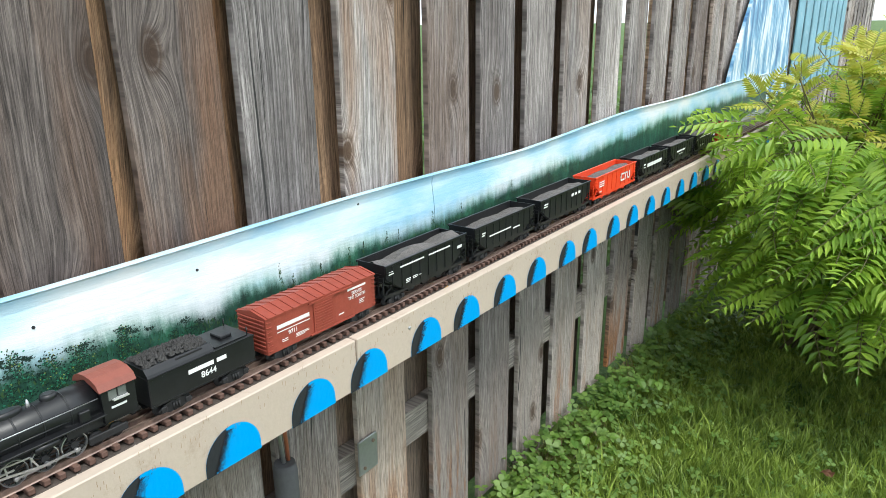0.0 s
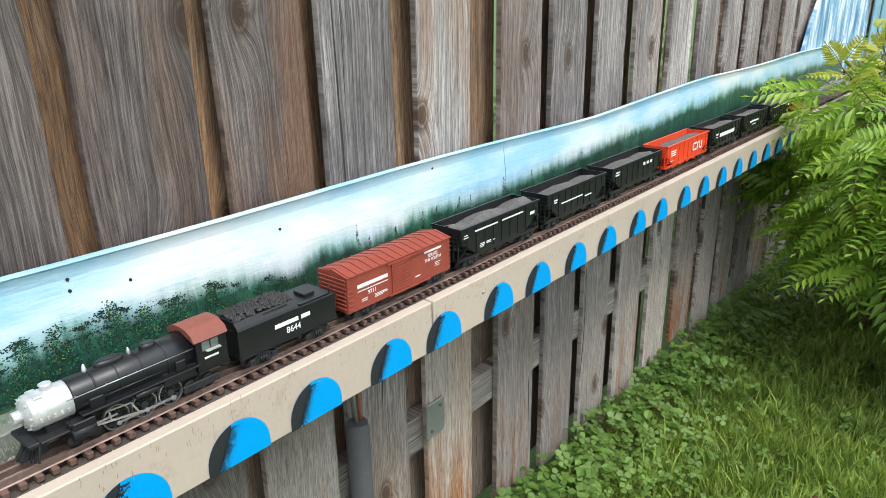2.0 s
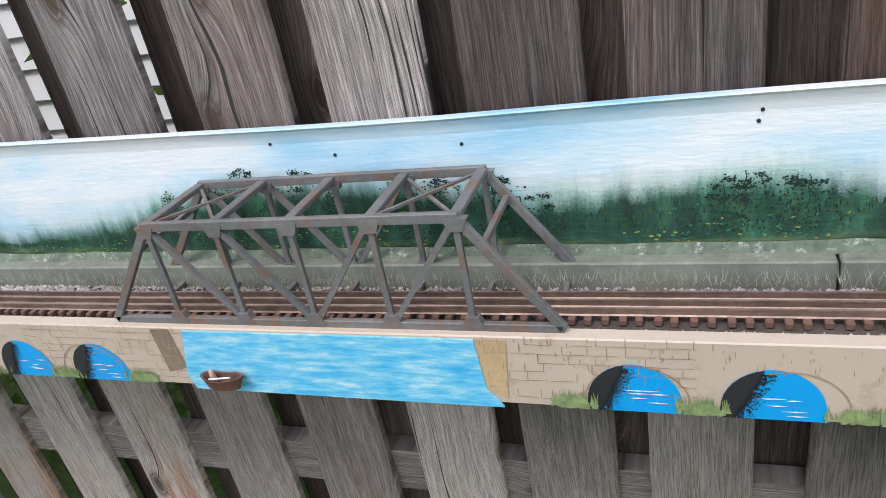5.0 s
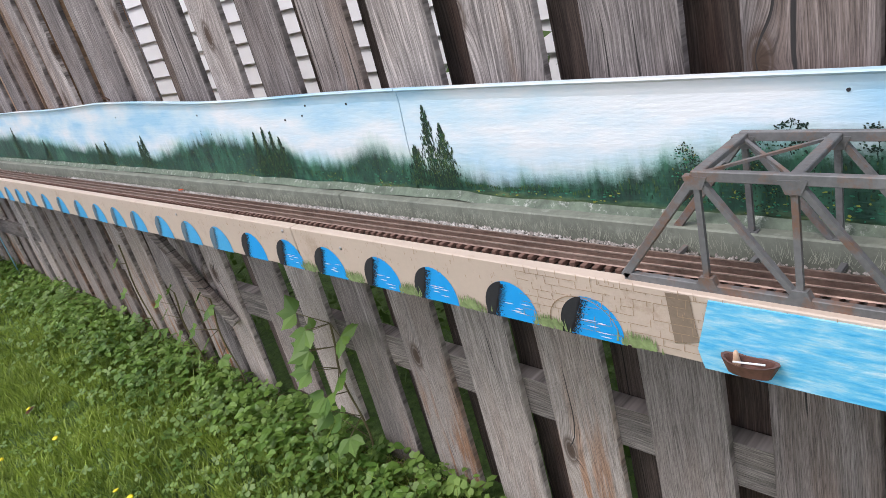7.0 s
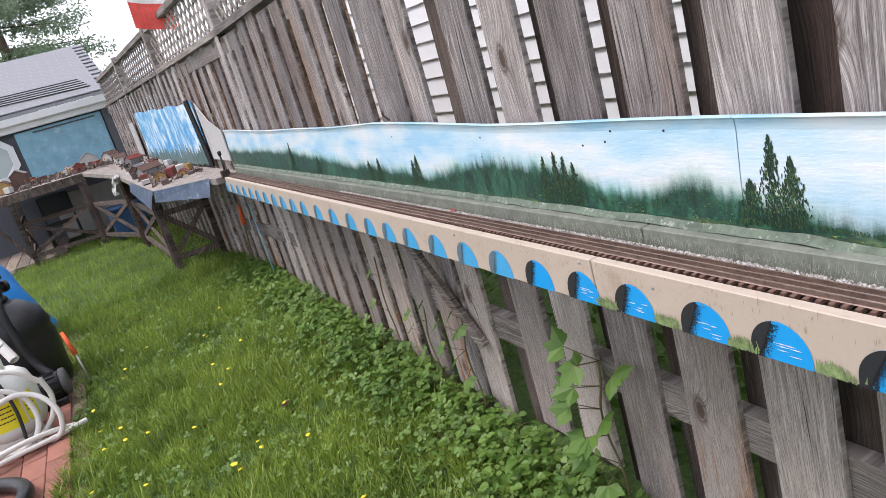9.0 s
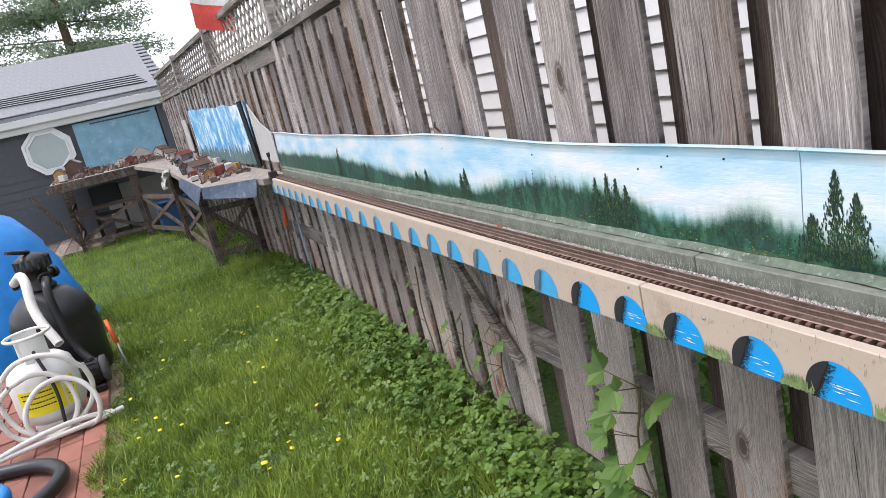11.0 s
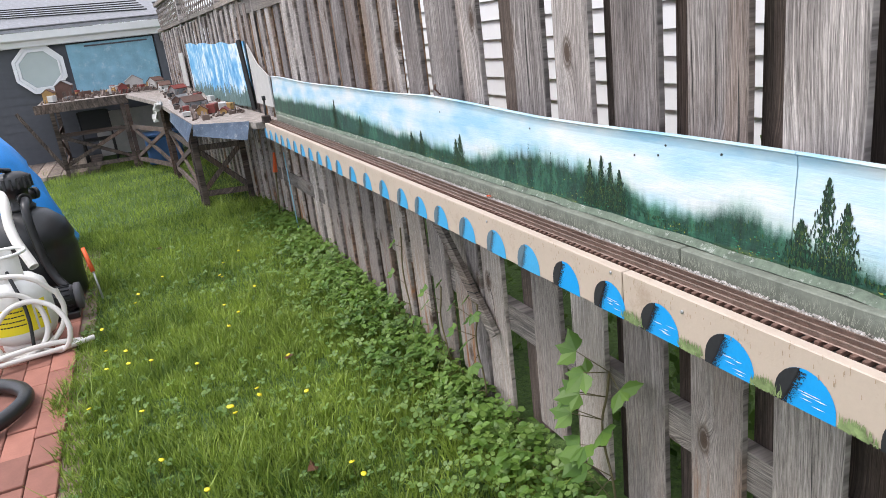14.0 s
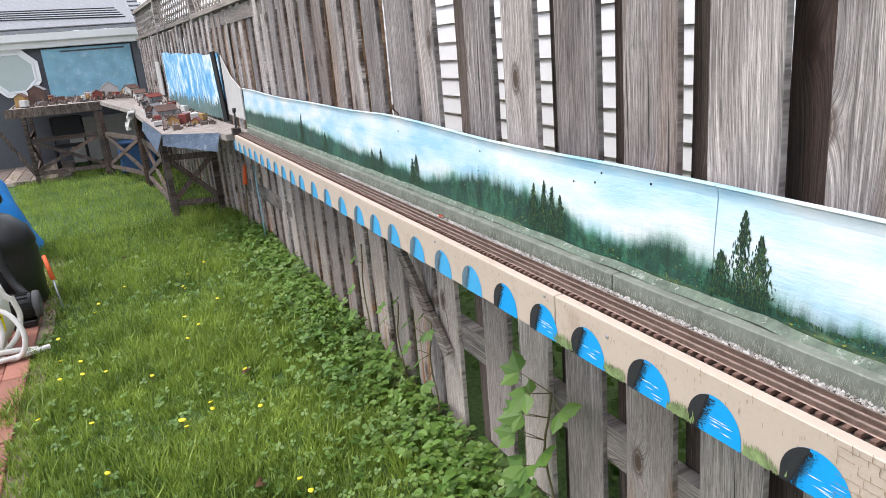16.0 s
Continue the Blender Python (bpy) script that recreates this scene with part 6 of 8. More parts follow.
def build_straw():
    """Dry blades and bare litter at the foot of the boards."""
    r = random.Random(44)
    leafy("dry_blade", (0.16, 0.11, 0.06), (0.42, 0.33, 0.19), 0.8)
    v, f = [], []
    for _ in range(5200):
        x = r.uniform(-4.0, 0.9) if r.random() < 0.55 else r.uniform(2.6, 4.4)
        if noise.noise((x * 2.6, 0, 7)) < -0.1:
            continue
        y = 0.2 - abs(r.gauss(0, 0.06))
        z = ground_z(x, y) + r.uniform(0.0, 0.05)
        a, ln = r.uniform(0, 6.283), r.uniform(0.03, 0.1)
        n0 = len(v)
        v += [(x, y, z), (x + 0.002, y - 0.002, z), (x + ln * math.cos(a), y + ln * 0.5 * math.sin(a) - 0.01, z + r.uniform(-0.01, 0.05))]
        f.append((n0, n0 + 1, n0 + 2))
    thing("dry_grass", raw("dry_grass", v, f, "dry_blade"), None, "dry straw-coloured grass at the foot of the fence", "grass", kind="stuff")


build_straw()


# ---- feathery shrub ----
def pinnate(r, base, direction, up, length, v, f, vs, fs):
    d = direction.normalized()
    s = d.cross(up).normalized()
    n = s.cross(d).normalized()
    pairs = r.randint(8, 10)
    droop = r.uniform(0.08, 0.35)
    def at(t):
        return base + d * length * t - Vector((0, 0, 1)) * droop * length * t * t
    for k in range(5):
        a, b = at(k / 5), at((k + 1) / 5)
        n0 = len(vs)
        w = s * 0.0011
        vs += [a - w, a + w, b + w, b - w]
        fs.append((n0, n0 + 1, n0 + 2, n0 + 3))
    for k in range(pairs + 1):
        t = 0.16 + 0.84 * k / pairs
        p = at(t)
        q = length * 0.36 * (0.62 + 0.38 * math.sin(math.pi * min(1, 0.25 + t * 0.7))) * (1 - 0.42 * t * t)
        for sg in ((-1, 1) if k < pairs else (0,)):
            out = (s * sg + d * (0.55 if sg else 1.0) - Vector((0, 0, 0.1)) + n * r.uniform(-0.12, 0.12)).normalized()
            side = out.cross(n).normalized()
            w = q * 0.16
            m = p + out * q * 0.42
            n0 = len(v)
            dip = n * w * 0.5
            v += [p, m + side * w + dip, p + out * q - n * q * 0.08, m - side * w + dip, m]
            f += [(n0, n0 + 1, n0 + 4), (n0 + 1, n0 + 2, n0 + 4), (n0 + 2, n0 + 3, n0 + 4), (n0 + 3, n0, n0 + 4)]


def build_bush():
    r = random.Random(55)
    bush = thing("feathery_shrub", None, None, "leafy green shrub with feathery leaves and yellow-pink young tips", "shrub")
    stems = fresh()
    v, f, vs, fs, vy, fy = [], [], [], [], [], []
    base = Vector((5.34, -0.68, 0.1))
    tips = []
    for k in range(120):
        a = r.uniform(0, 6.283)
        rad = math.sqrt(r.random())
        top = Vector((base.x + 1.05 * rad * math.cos(a), base.y + 0.78 * rad * math.sin(a), 0.0))
        top.z = 1.47 - 0.42 * rad * rad + r.uniform(-0.35, 0.05)
        if top.y > 0.1:
            top.y = 0.1 - r.uniform(0, 0.1)
        foot = base + Vector((r.uniform(-0.45, 0.45), r.uniform(-0.4, 0.4), 0))
        mid = foot.lerp(top, 0.55) + Vector((0, 0, 0.12))
        rod(stems, foot, mid, 0.006, 0.0045, 6)
        rod(stems, mid, top, 0.0045, 0.002, 6)
        tips.append((foot, mid, top, rad))
    n = 0
    for foot, mid, top, rad in tips:
        for j in range(r.randint(8, 10)):
            t = r.uniform(0.35, 1.0) if rad < 0.6 else r.uniform(0.1, 1.0)
            p = mid.lerp(top, (t - 0.5) * 2) if t > 0.5 else foot.lerp(mid, t * 2)
            if p.z < 0.45:
                continue
            o = p - Vector((base.x, base.y, 0.5))
            o.z *= 0.4
            d = (o.normalized() * 0.8 + Vector((r.gauss(0, 0.6), r.gauss(0, 0.6), r.uniform(-0.15, 0.45)))).normalized()
            young = (t > 0.8 and p.z > 0.95) or r.random() < 0.05
            if p.y + d.y * 0.2 > 0.15:
                d.y = -abs(d.y)
            pinnate(r, p, d, Vector((o.x * 0.7, o.y * 0.7, 0.9)), r.uniform(0.18, 0.28) * (0.7 if young else 1), vy if young else v, fy if young else f, vs, fs)
            n += 1
        pinnate(r, top, Vector((r.gauss(0, 0.5), r.gauss(0, 0.5), 0.8)), Vector((1, 0, 0.2)), r.uniform(0.09, 0.15), vy if top.z > 0.95 else v, fy if top.z > 0.95 else f, vs, fs)
    # skirt of leaves that hangs to the lawn on the open side
    for _ in range(560):
        a = r.uniform(1.9, 4.9)
        rad = r.uniform(0.78, 1.05)
        p = Vector((base.x + 1.05 * rad * math.cos(a), base.y + 0.8 * rad * math.sin(a), r.uniform(0.52, 1.1)))
        p.x += 0.18 * (0.55 - p.z) if p.z < 0.55 else 0
        if p.y > 0.06:
            p.y = 0.06
        d = Vector((0.5 * math.cos(a) + r.gauss(0, 0.6), 0.5 * math.sin(a) + r.gauss(0, 0.6), r.uniform(-0.7, 0.35)))
        pinnate(r, p, d, Vector((0.9 * math.cos(a), 0.9 * math.sin(a), 0.8)), r.uniform(0.18, 0.28), v, f, vs, fs)
    tagged(part("stem", stems, "stem", bush), kind="stuff")
    tagged(part("leaves", raw("leaves", v, f, "bush_leaf"), None, bush, "fresh green feathery leaves"), kind="stuff")
    tagged(part("young_leaves", raw("young_leaves", vy, fy, "young_leaf"), None, bush, "yellow-pink young leaves"), kind="stuff")
    tagged(part("leaf_stalk", raw("leaf_stalk", vs, fs, "stem"), None, bush), kind="stuff")


build_bush()


def tube(pts, r, seg=10):
    cu = bpy.data.curves.new("tube", "CURVE")
    cu.dimensions, cu.bevel_depth, cu.bevel_resolution, cu.resolution_u = "3D", r, 3, 8
    sp = cu.splines.new("BEZIER")
    sp.bezier_points.add(len(pts) - 1)
    for bp, p in zip(sp.bezier_points, pts):
        bp.co = p
        bp.handle_left_type = bp.handle_right_type = "AUTO"
    tmp = new("tube", cu)
    me = bpy.data.meshes.new_from_object(tmp.evaluated_get(bpy.context.evaluated_depsgraph_get()))
    bpy.data.objects.remove(tmp)
    bpy.data.curves.remove(cu)
    return me


def build_bramble(x, y, z0, h, n, seed):
    r = random.Random(seed)
    b = thing("bramble", None, None, "young green bramble climbing against the fence boards", "weed plant", "brambles by the fence")
    pts = [Vector((x + 0.02 * math.sin(k * 1.3), y, z0 + h * k / 6)) for k in range(7)]
    bm = tube(pts, 0.003)
    bm.materials.append(M["stem"])
    bs = fresh()
    v, f = [], []
    for k in range(n):
        i = r.randrange(1, 7)
        p = pts[i]
        a = r.uniform(2.4, 7.0)
        stalk = Vector((0.07 * math.cos(a) * r.uniform(0.4, 1.3), -abs(0.06 * math.sin(a)) - 0.01, r.uniform(-0.02, 0.06)))
        q = p + stalk
        rod(bs, p, q, 0.0014, 0.001, 5)
        nrm = Vector((r.gauss(0, 0.4), -0.7, 0.8)).normalized()
        for t in (-0.9, 0, 0.9):
            d = Vector((stalk.x, stalk.y * 0.3, -0.01)).normalized()
            d = Matrix.Rotation(t, 3, nrm) @ d
            d = (d - nrm * d.dot(nrm)).normalized()
            e = nrm.cross(d)
            s = r.uniform(0.042, 0.068) if n > 10 else r.uniform(0.026, 0.042)
            outline = [(0, 0), (0.2, 0.26), (0.38, 0.36), (0.45, 0.30), (0.65, 0.27), (0.72, 0.18), (1.0, 0), (0.72, -0.18), (0.65, -0.27), (0.45, -0.30), (0.38, -0.36), (0.2, -0.26)]
            n0 = len(v)
            v += [q + d * s * u + e * s * w - nrm * s * 0.25 * abs(w) for u, w in outline]
            v.append(q + d * s * 0.5)
            f += [(n0 + j, n0 + (j + 1) % 12, n0 + 12) for j in range(12)]
    part("cane", bm, None, b)
    tagged(part("stalk_growth", bs, "stem", b), kind="stuff")
    tagged(part("leaves", raw("leaves", v, f, "bramble_leaf"), None, b, "toothed light green leaves"), kind="stuff")


build_bramble(-0.25, 0.165, 0.14, 0.44, 15, 1)
build_bramble(-0.95, 0.165, 0.14, 0.38, 8, 2)
build_bramble(-1.25, 0.165, 0.14, 0.35, 6, 3)
build_bramble(-1.6, 0.16, 0.14, 0.5, 6, 4)


# ---- odds and ends under the shelf ----
def under_shelf():
    M["teal_board"] = worn("teal_board", (0.19, 0.38, 0.48), 0.6, vary=0.3, scale=5, dirt=(0.42, 0.54, 0.6))
    M["grey_pipe"] = worn("grey_pipe", (0.1, 0.1, 0.105), 0.8, vary=0.2)
    M["galvanised"] = worn("galvanised", (0.42, 0.43, 0.44), 0.4, 0.7, vary=0.15)
    M["copper_wire"] = worn("copper_wire", (0.35, 0.12, 0.06), 0.5)
    p = thing("foam_pipe", None, None, "dark grey foam-wrapped pipe with cables behind the boards", "pipe")
    bm = fresh(); lathe(bm, [(0.02, 0.3), (0.023, 0.31), (0.023, 0.64), (0.02, 0.655)], (2.585, 0.185, 0), seg=16); part("foam_sleeve", bm, "grey_pipe", p)
    for dx, mt in ((0.0, "galvanised"), (0.01, "copper_wire")):
        bm = fresh(); rod(bm, (2.585 + dx, 0.185, 0.64), (2.57 + dx * 2, 0.19, 0.85), 0.004, seg=8); part("cable", bm, mt, p)
    b = thing("joint_plate", None, None, "galvanised metal bracket on the rail of the fence", "bracket")
    bm = fresh(); box(bm, 2.80, 2.86, 0.198, 0.203, 0.49, 0.575, 0.001); part("plate", bm, "galvanised", b)
    bm = fresh()
    for x, z in ((2.815, 0.505), (2.845, 0.56)):
        rod(bm, (x, 0.198, z), (x, 0.195, z), 0.004, seg=8)
    part("screw", bm, "rail_steel", b)
    d = thing("diagonal_prop", None, None, "grey wooden brace leaning below the shelf", "brace")
    bm = fresh(); beam(bm, (-1.2, 0.13, 0.855), (-0.88, 0.195, 0.42), 0.02, 0.035); part("brace", bm, "rail_wood", d)
    s = thing("garden_stake", None, None, "orange-tipped garden stake leaning on the fence", "stake")
    bm = fresh(); rod(bm, (-4.1, 0.1, 0.12), (-4.1, 0.14, 0.62), 0.006, seg=8); part("shaft", bm, "stem", s)
    bm = fresh(); rod(bm, (-4.1, 0.13, 0.52), (-4.1, 0.145, 0.66), 0.018, 0.008, seg=10); part("tip", bm, "orange_petal", s, "orange plastic tip")
    s = thing("blue_rod", None, None, "thin blue plastic rod leaning on the fence", "rod")
    bm = fresh(); rod(bm, (-3.6, 0.13, 0.15), (-3.75, 0.15, 0.7), 0.004, seg=8); part("shaft", bm, "teal_board", s)
    # screws on the fascia
    for x, z in ((1.64, 0.922), (0.02, 0.94), (-0.46, 0.935), (2.74, 0.92), (0.2, 0.925)):
        bm = fresh(); lathe(bm, [(0.0035, 0.0), (0.003, -0.0015), (0.001, -0.002)], (x, 0, z), "y", 10)
        part("screw_head", bm, "galvanised", shelf)
    # signal post at the end of the shelf
    g = thing("model_signal", None, None, "little dark metal signal post standing at the shelf end", "model signal")
    bm = fresh(); rod(bm, (-3.45, 0.03, 0.95), (-3.47, 0.04, 1.08), 0.006, seg=8); part("mast", bm, "black_iron", g)
    bm = fresh(); box(bm, -3.475, -3.425, 0.005, 0.055, 0.9375, 0.985, 0.004); part("base", bm, "old_wood", g)
    bm = fresh(); rod(bm, (-3.47, 0.04, 1.075), (-3.47, 0.04, 1.1), 0.011, seg=10); part("lamp", bm, "black_iron", g)


under_shelf()


# ---- garage and far end ----
def build_garage():
    g = thing("garage", None, None, "dark grey sided garage with a white eave and shingle roof", "garage")
    bm = fresh(); box(bm, -10.3, -10.02, -7.0, -0.12, 0.15, 1.75); part("wall", bm, "siding_dark", g)
    lap = fresh()
    prism(lap, [(-7.0, 0.0), (-7.0, 0.115), (-0.12, 0.115), (-0.12, 0.0)], 0, 0.012, "x")
    for vtx in lap.verts:
        if vtx.co.z > 0.05 and vtx.co.x > 0.005:
            vtx.co.x = 0.003
    lap = as_mesh("siding_board", lap, "siding_dark")
    for k in range(13):
        o = part("siding_board", lap, None, g)
        o.location = (-10.02, 0, 0.2 + 0.115 * k)
    bm = fresh(); box(bm, -10.01, -9.93, -0.2, -0.09, 0.15, 1.715); part("corner_board", bm, "siding_dark", g)
    bm = fresh(); box(bm, -10.1, -9.9, -7.0, 0.02, 1.72, 1.9, 0.01); eave = part("eave", bm, "white_paint", g, "white painted eave")
    bm = fresh(); prism(bm, [(-9.9, 1.79), (-9.8, 1.81), (-9.78, 1.9), (-9.81, 1.9), (-9.83, 1.84), (-9.9, 1.82)], -7.0, 0.02, "y")
    part("gutter", bm, "white_paint", g)
    bm = fresh(); prism(bm, [(-9.8, 1.945), (-13.6, 3.0), (-13.6, 2.93), (-9.8, 1.905)], -7.0, 0.05, "y"); roof = part("roof", bm, "shingle", g)
    row = fresh()
    beam(row, (0, 0, 0), (-0.16, 0, 0.0444), 0.3, 0.012, (0, 0, 1))
    row = as_mesh("shingle", row, "shingle")
    cnt = 0
    for j in range(24):
        for i in range(12):
            o = part("shingle", row, None, roof)
            o.location = (-9.8 - 0.15 * j, 0.0 - 0.15 - 0.302 * i + (0.15 if j % 2 else 0) - 0.1, 1.962 + 0.0417 * j)
            cnt += 1
    bm = fresh()
    for k in range(5):
        rod(bm, (-10.1, -0.2 - 0.03 * k, 2.06 + 0.03 * k), (-10.6, -4.5, 2.21 + 0.02 * k), 0.008, seg=6)
    part("cable", bm, "black_iron", g)
    # octagon window
    w = part("octagon_window", (lambda b: (prism(b, [(-1.69 + 0.33 * math.cos(radians(22.5 + 45 * k)), 1.43 + 0.33 * math.sin(radians(22.5 + 45 * k))) for k in range(8)], -10.0, -9.975, "x"), b)[1])(fresh()), "white_paint", g, "white octagonal window")
    bm = fresh()
    for k in range(8):
        a, b = radians(22.5 + 45 * k), radians(67.5 + 45 * k)
        for r0, wd in ((0.31, 0.04), (0.26, 0.025)):
            beam(bm, (-9.965, -1.69 + r0 * math.cos(a), 1.43 + r0 * math.sin(a)), (-9.965, -1.69 + r0 * math.cos(b), 1.43 + r0 * math.sin(b)), wd, 0.03, (1, 0, 0))
    part("window_frame", bm, "white_paint", w)
    M["pale_glass"] = worn("pale_glass", (0.4, 0.46, 0.45), 0.15, vary=0.1, scale=3)
    bm = fresh(); prism(bm, [(-1.69 + 0.245 * math.cos(radians(22.5 + 45 * k)), 1.43 + 0.245 * math.sin(radians(22.5 + 45 * k))) for k in range(8)], -9.974, -9.968, "x")
    part("pane", bm, "pale_glass", w)
    p = thing("blue_wall_panel", None, None, "faded teal-blue painted board on the garage wall", "painted board")
    bm = fresh(); box(bm, -9.995, -9.975, -1.32, -0.22, 1.05, 1.7, 0.003); part("board", bm, "teal_board", p)
    bm = fresh(); box(bm, -9.974, -9.968, -1.1, -0.3, 1.65, 1.67); part("batten", bm, "siding_dark", p)
    d = thing("deck", None, None, "weathered plank deck before the garage", "deck", kind="structure")
    for k in range(26):
        bm = fresh(); y = -5.0 + 0.146 * k; box(bm, -9.99, -8.4, y, y + 0.14, 0.17, 0.215, 0.003); part("deck_plank", bm, "deck", d)


build_garage()


def build_table():
    t = thing("layout_table", None, None, "weathered trestle table carrying model railway scenery", "table")
    top = [(-3.6, 0.15), (-3.6, -0.015), (-3.72, -0.03), (-4.1, -0.35), (-7.0, -0.45), (-8.3, -0.75), (-8.4, -1.68), (-9.9, -1.75), (-9.9, -0.2), (-8.0, -0.06), (-5.0, 0.11)]
    M["scenery_board"] = worn("scenery_board", (0.27, 0.235, 0.21), 0.9, vary=0.45, scale=14, dirt=(0.5, 0.48, 0.46))
    M["blue_skirt"] = worn("blue_skirt", (0.16, 0.22, 0.31), 0.6, vary=0.35, scale=12, dirt=(0.55, 0.58, 0.62))
    bm = fresh(); prism(bm, top, 0.895, 0.935, "z")
    for vtx in bm.verts:
        if vtx.co.x < -7.9:
            vtx.co.z += 0.1
        elif vtx.co.x < -6.9:
            vtx.co.z += 0.03
    part("tabletop", bm, "scenery_board", t)
    for (xa, ya), (xb, yb) in (((-3.72, -0.035), (-4.1, -0.355)), ((-4.105, -0.36), (-5.6, -0.41))):
        bm = fresh()
        d = Vector((xb - xa, yb - ya, 0))
        nrm = Vector((-d.y, d.x, 0)).normalized() * (1 if d.x > 0 else -1)
        nrm = Vector((d.y, -d.x, 0)).normalized()
        nrm = nrm if nrm.y < 0 or nrm.x > 0 else -nrm
        a0, b0 = Vector((xa, ya, 0.94)), Vector((xb, yb, 0.94))
        pr = [a0, b0, b0 + nrm * 0.02 - Vector((0, 0, 0.075)), a0 + nrm * 0.05 - Vector((0, 0, 0.115))]
        vs = [bm.verts.new(q) for q in pr]
        bm.faces.new(vs)
        bmesh.ops.solidify(bm, geom=bm.faces[:], thickness=0.008)
        part("skirt_board", bm, "blue_skirt", t, "blue-grey painted skirt board")
    bm = fresh(); beam(bm, (-8.32, -1.72, 0.985), (-8.25, -0.72, 0.985), 0.03, 0.1); part("front_apron", bm, "old_wood", t)
    def trestle(p, q, zt, br=True):
        for (x, y) in (p, q):
            bm = fresh(); beam(bm, (x, y, ground_z(x, y) - 0.02), (x * 0.997, y, zt), 0.045, 0.045); part("leg", bm, "old_wood", t)
        zs = ground_z(*p)
        for za, zb2 in ((0.12, 0.12), (0.5, 0.5)):
            bm = fresh(); beam(bm, (*p, zs + za), (*q, zs + zb2), 0.022, 0.045); part("stretcher", bm, "old_wood", t)
        if br:
            bm = fresh(); beam(bm, (*p, zs + 0.14), (*q, zs + 0.5), 0.02, 0.04); part("cross_brace", bm, "old_wood", t)
            bm = fresh(); beam(bm, (p[0], p[1], zs + 0.5), (q[0], q[1], zs + 0.14), 0.02, 0.04); part("cross_brace", bm, "old_wood", t)
    trestle((-5.1, -0.31), (-5.0, 0.05), 0.895)
    trestle((-5.2, -0.32), (-6.9, -0.4), 0.895)
    trestle((-7.1, -0.42), (-8.2, -0.75), 0.92)
    trestle((-8.3, -0.8), (-8.35, -1.55), 0.98)
    trestle((-8.35, -1.55), (-9.7, -1.6), 0.98)
    bm = fresh(); beam(bm, (-8.35, -1.55, 0.25), (-8.3, -1.9, 0.98), 0.03, 0.04); part("raking_brace", bm, "old_wood", t)
    return t


build_table()


def table_z(x):
    return float(np.interp(x, (-8.4, -8.2, -7.0, -6.8), (1.035, 1.03, 0.965, 0.935)))


def model_house(x, y, w, d, h, wall, roof, label, rz=0.0):
    w, d, h = w * 0.72, d * 0.72, h * 0.72
    o = thing("model_building", None, None, label, "model building", "model buildings on the table", m=pose(x, y, table_z(x) + 0.002, 0, 0, rz))
    bm = fresh(); prism(bm, [(-w / 2, 0), (w / 2, 0), (w / 2, h), (0, h + w * 0.32), (-w / 2, h)], -d / 2, d / 2, "y"); part("body", bm, wall, o)
    for s in (-1, 1):
        bm = fresh(); beam(bm, (s * (w / 2 + 0.008), 0, h - 0.004), (0, 0, h + w * 0.32 + 0.004), d + 0.02, 0.006, (0, 0, 1)); part("roof", bm, roof, o)
    bm = fresh(); box(bm, -w * 0.12, w * 0.12, -d / 2 - 0.002, -d / 2, 0, h * 0.6); part("door", bm, "old_wood", o)
    for s in (-0.3, 0.3):
        bm = fresh(); box(bm, w / 2, w / 2 + 0.002, s * d - 0.01, s * d + 0.01, h * 0.4, h * 0.75); part("window", bm, "cab_glass", o)
    return o


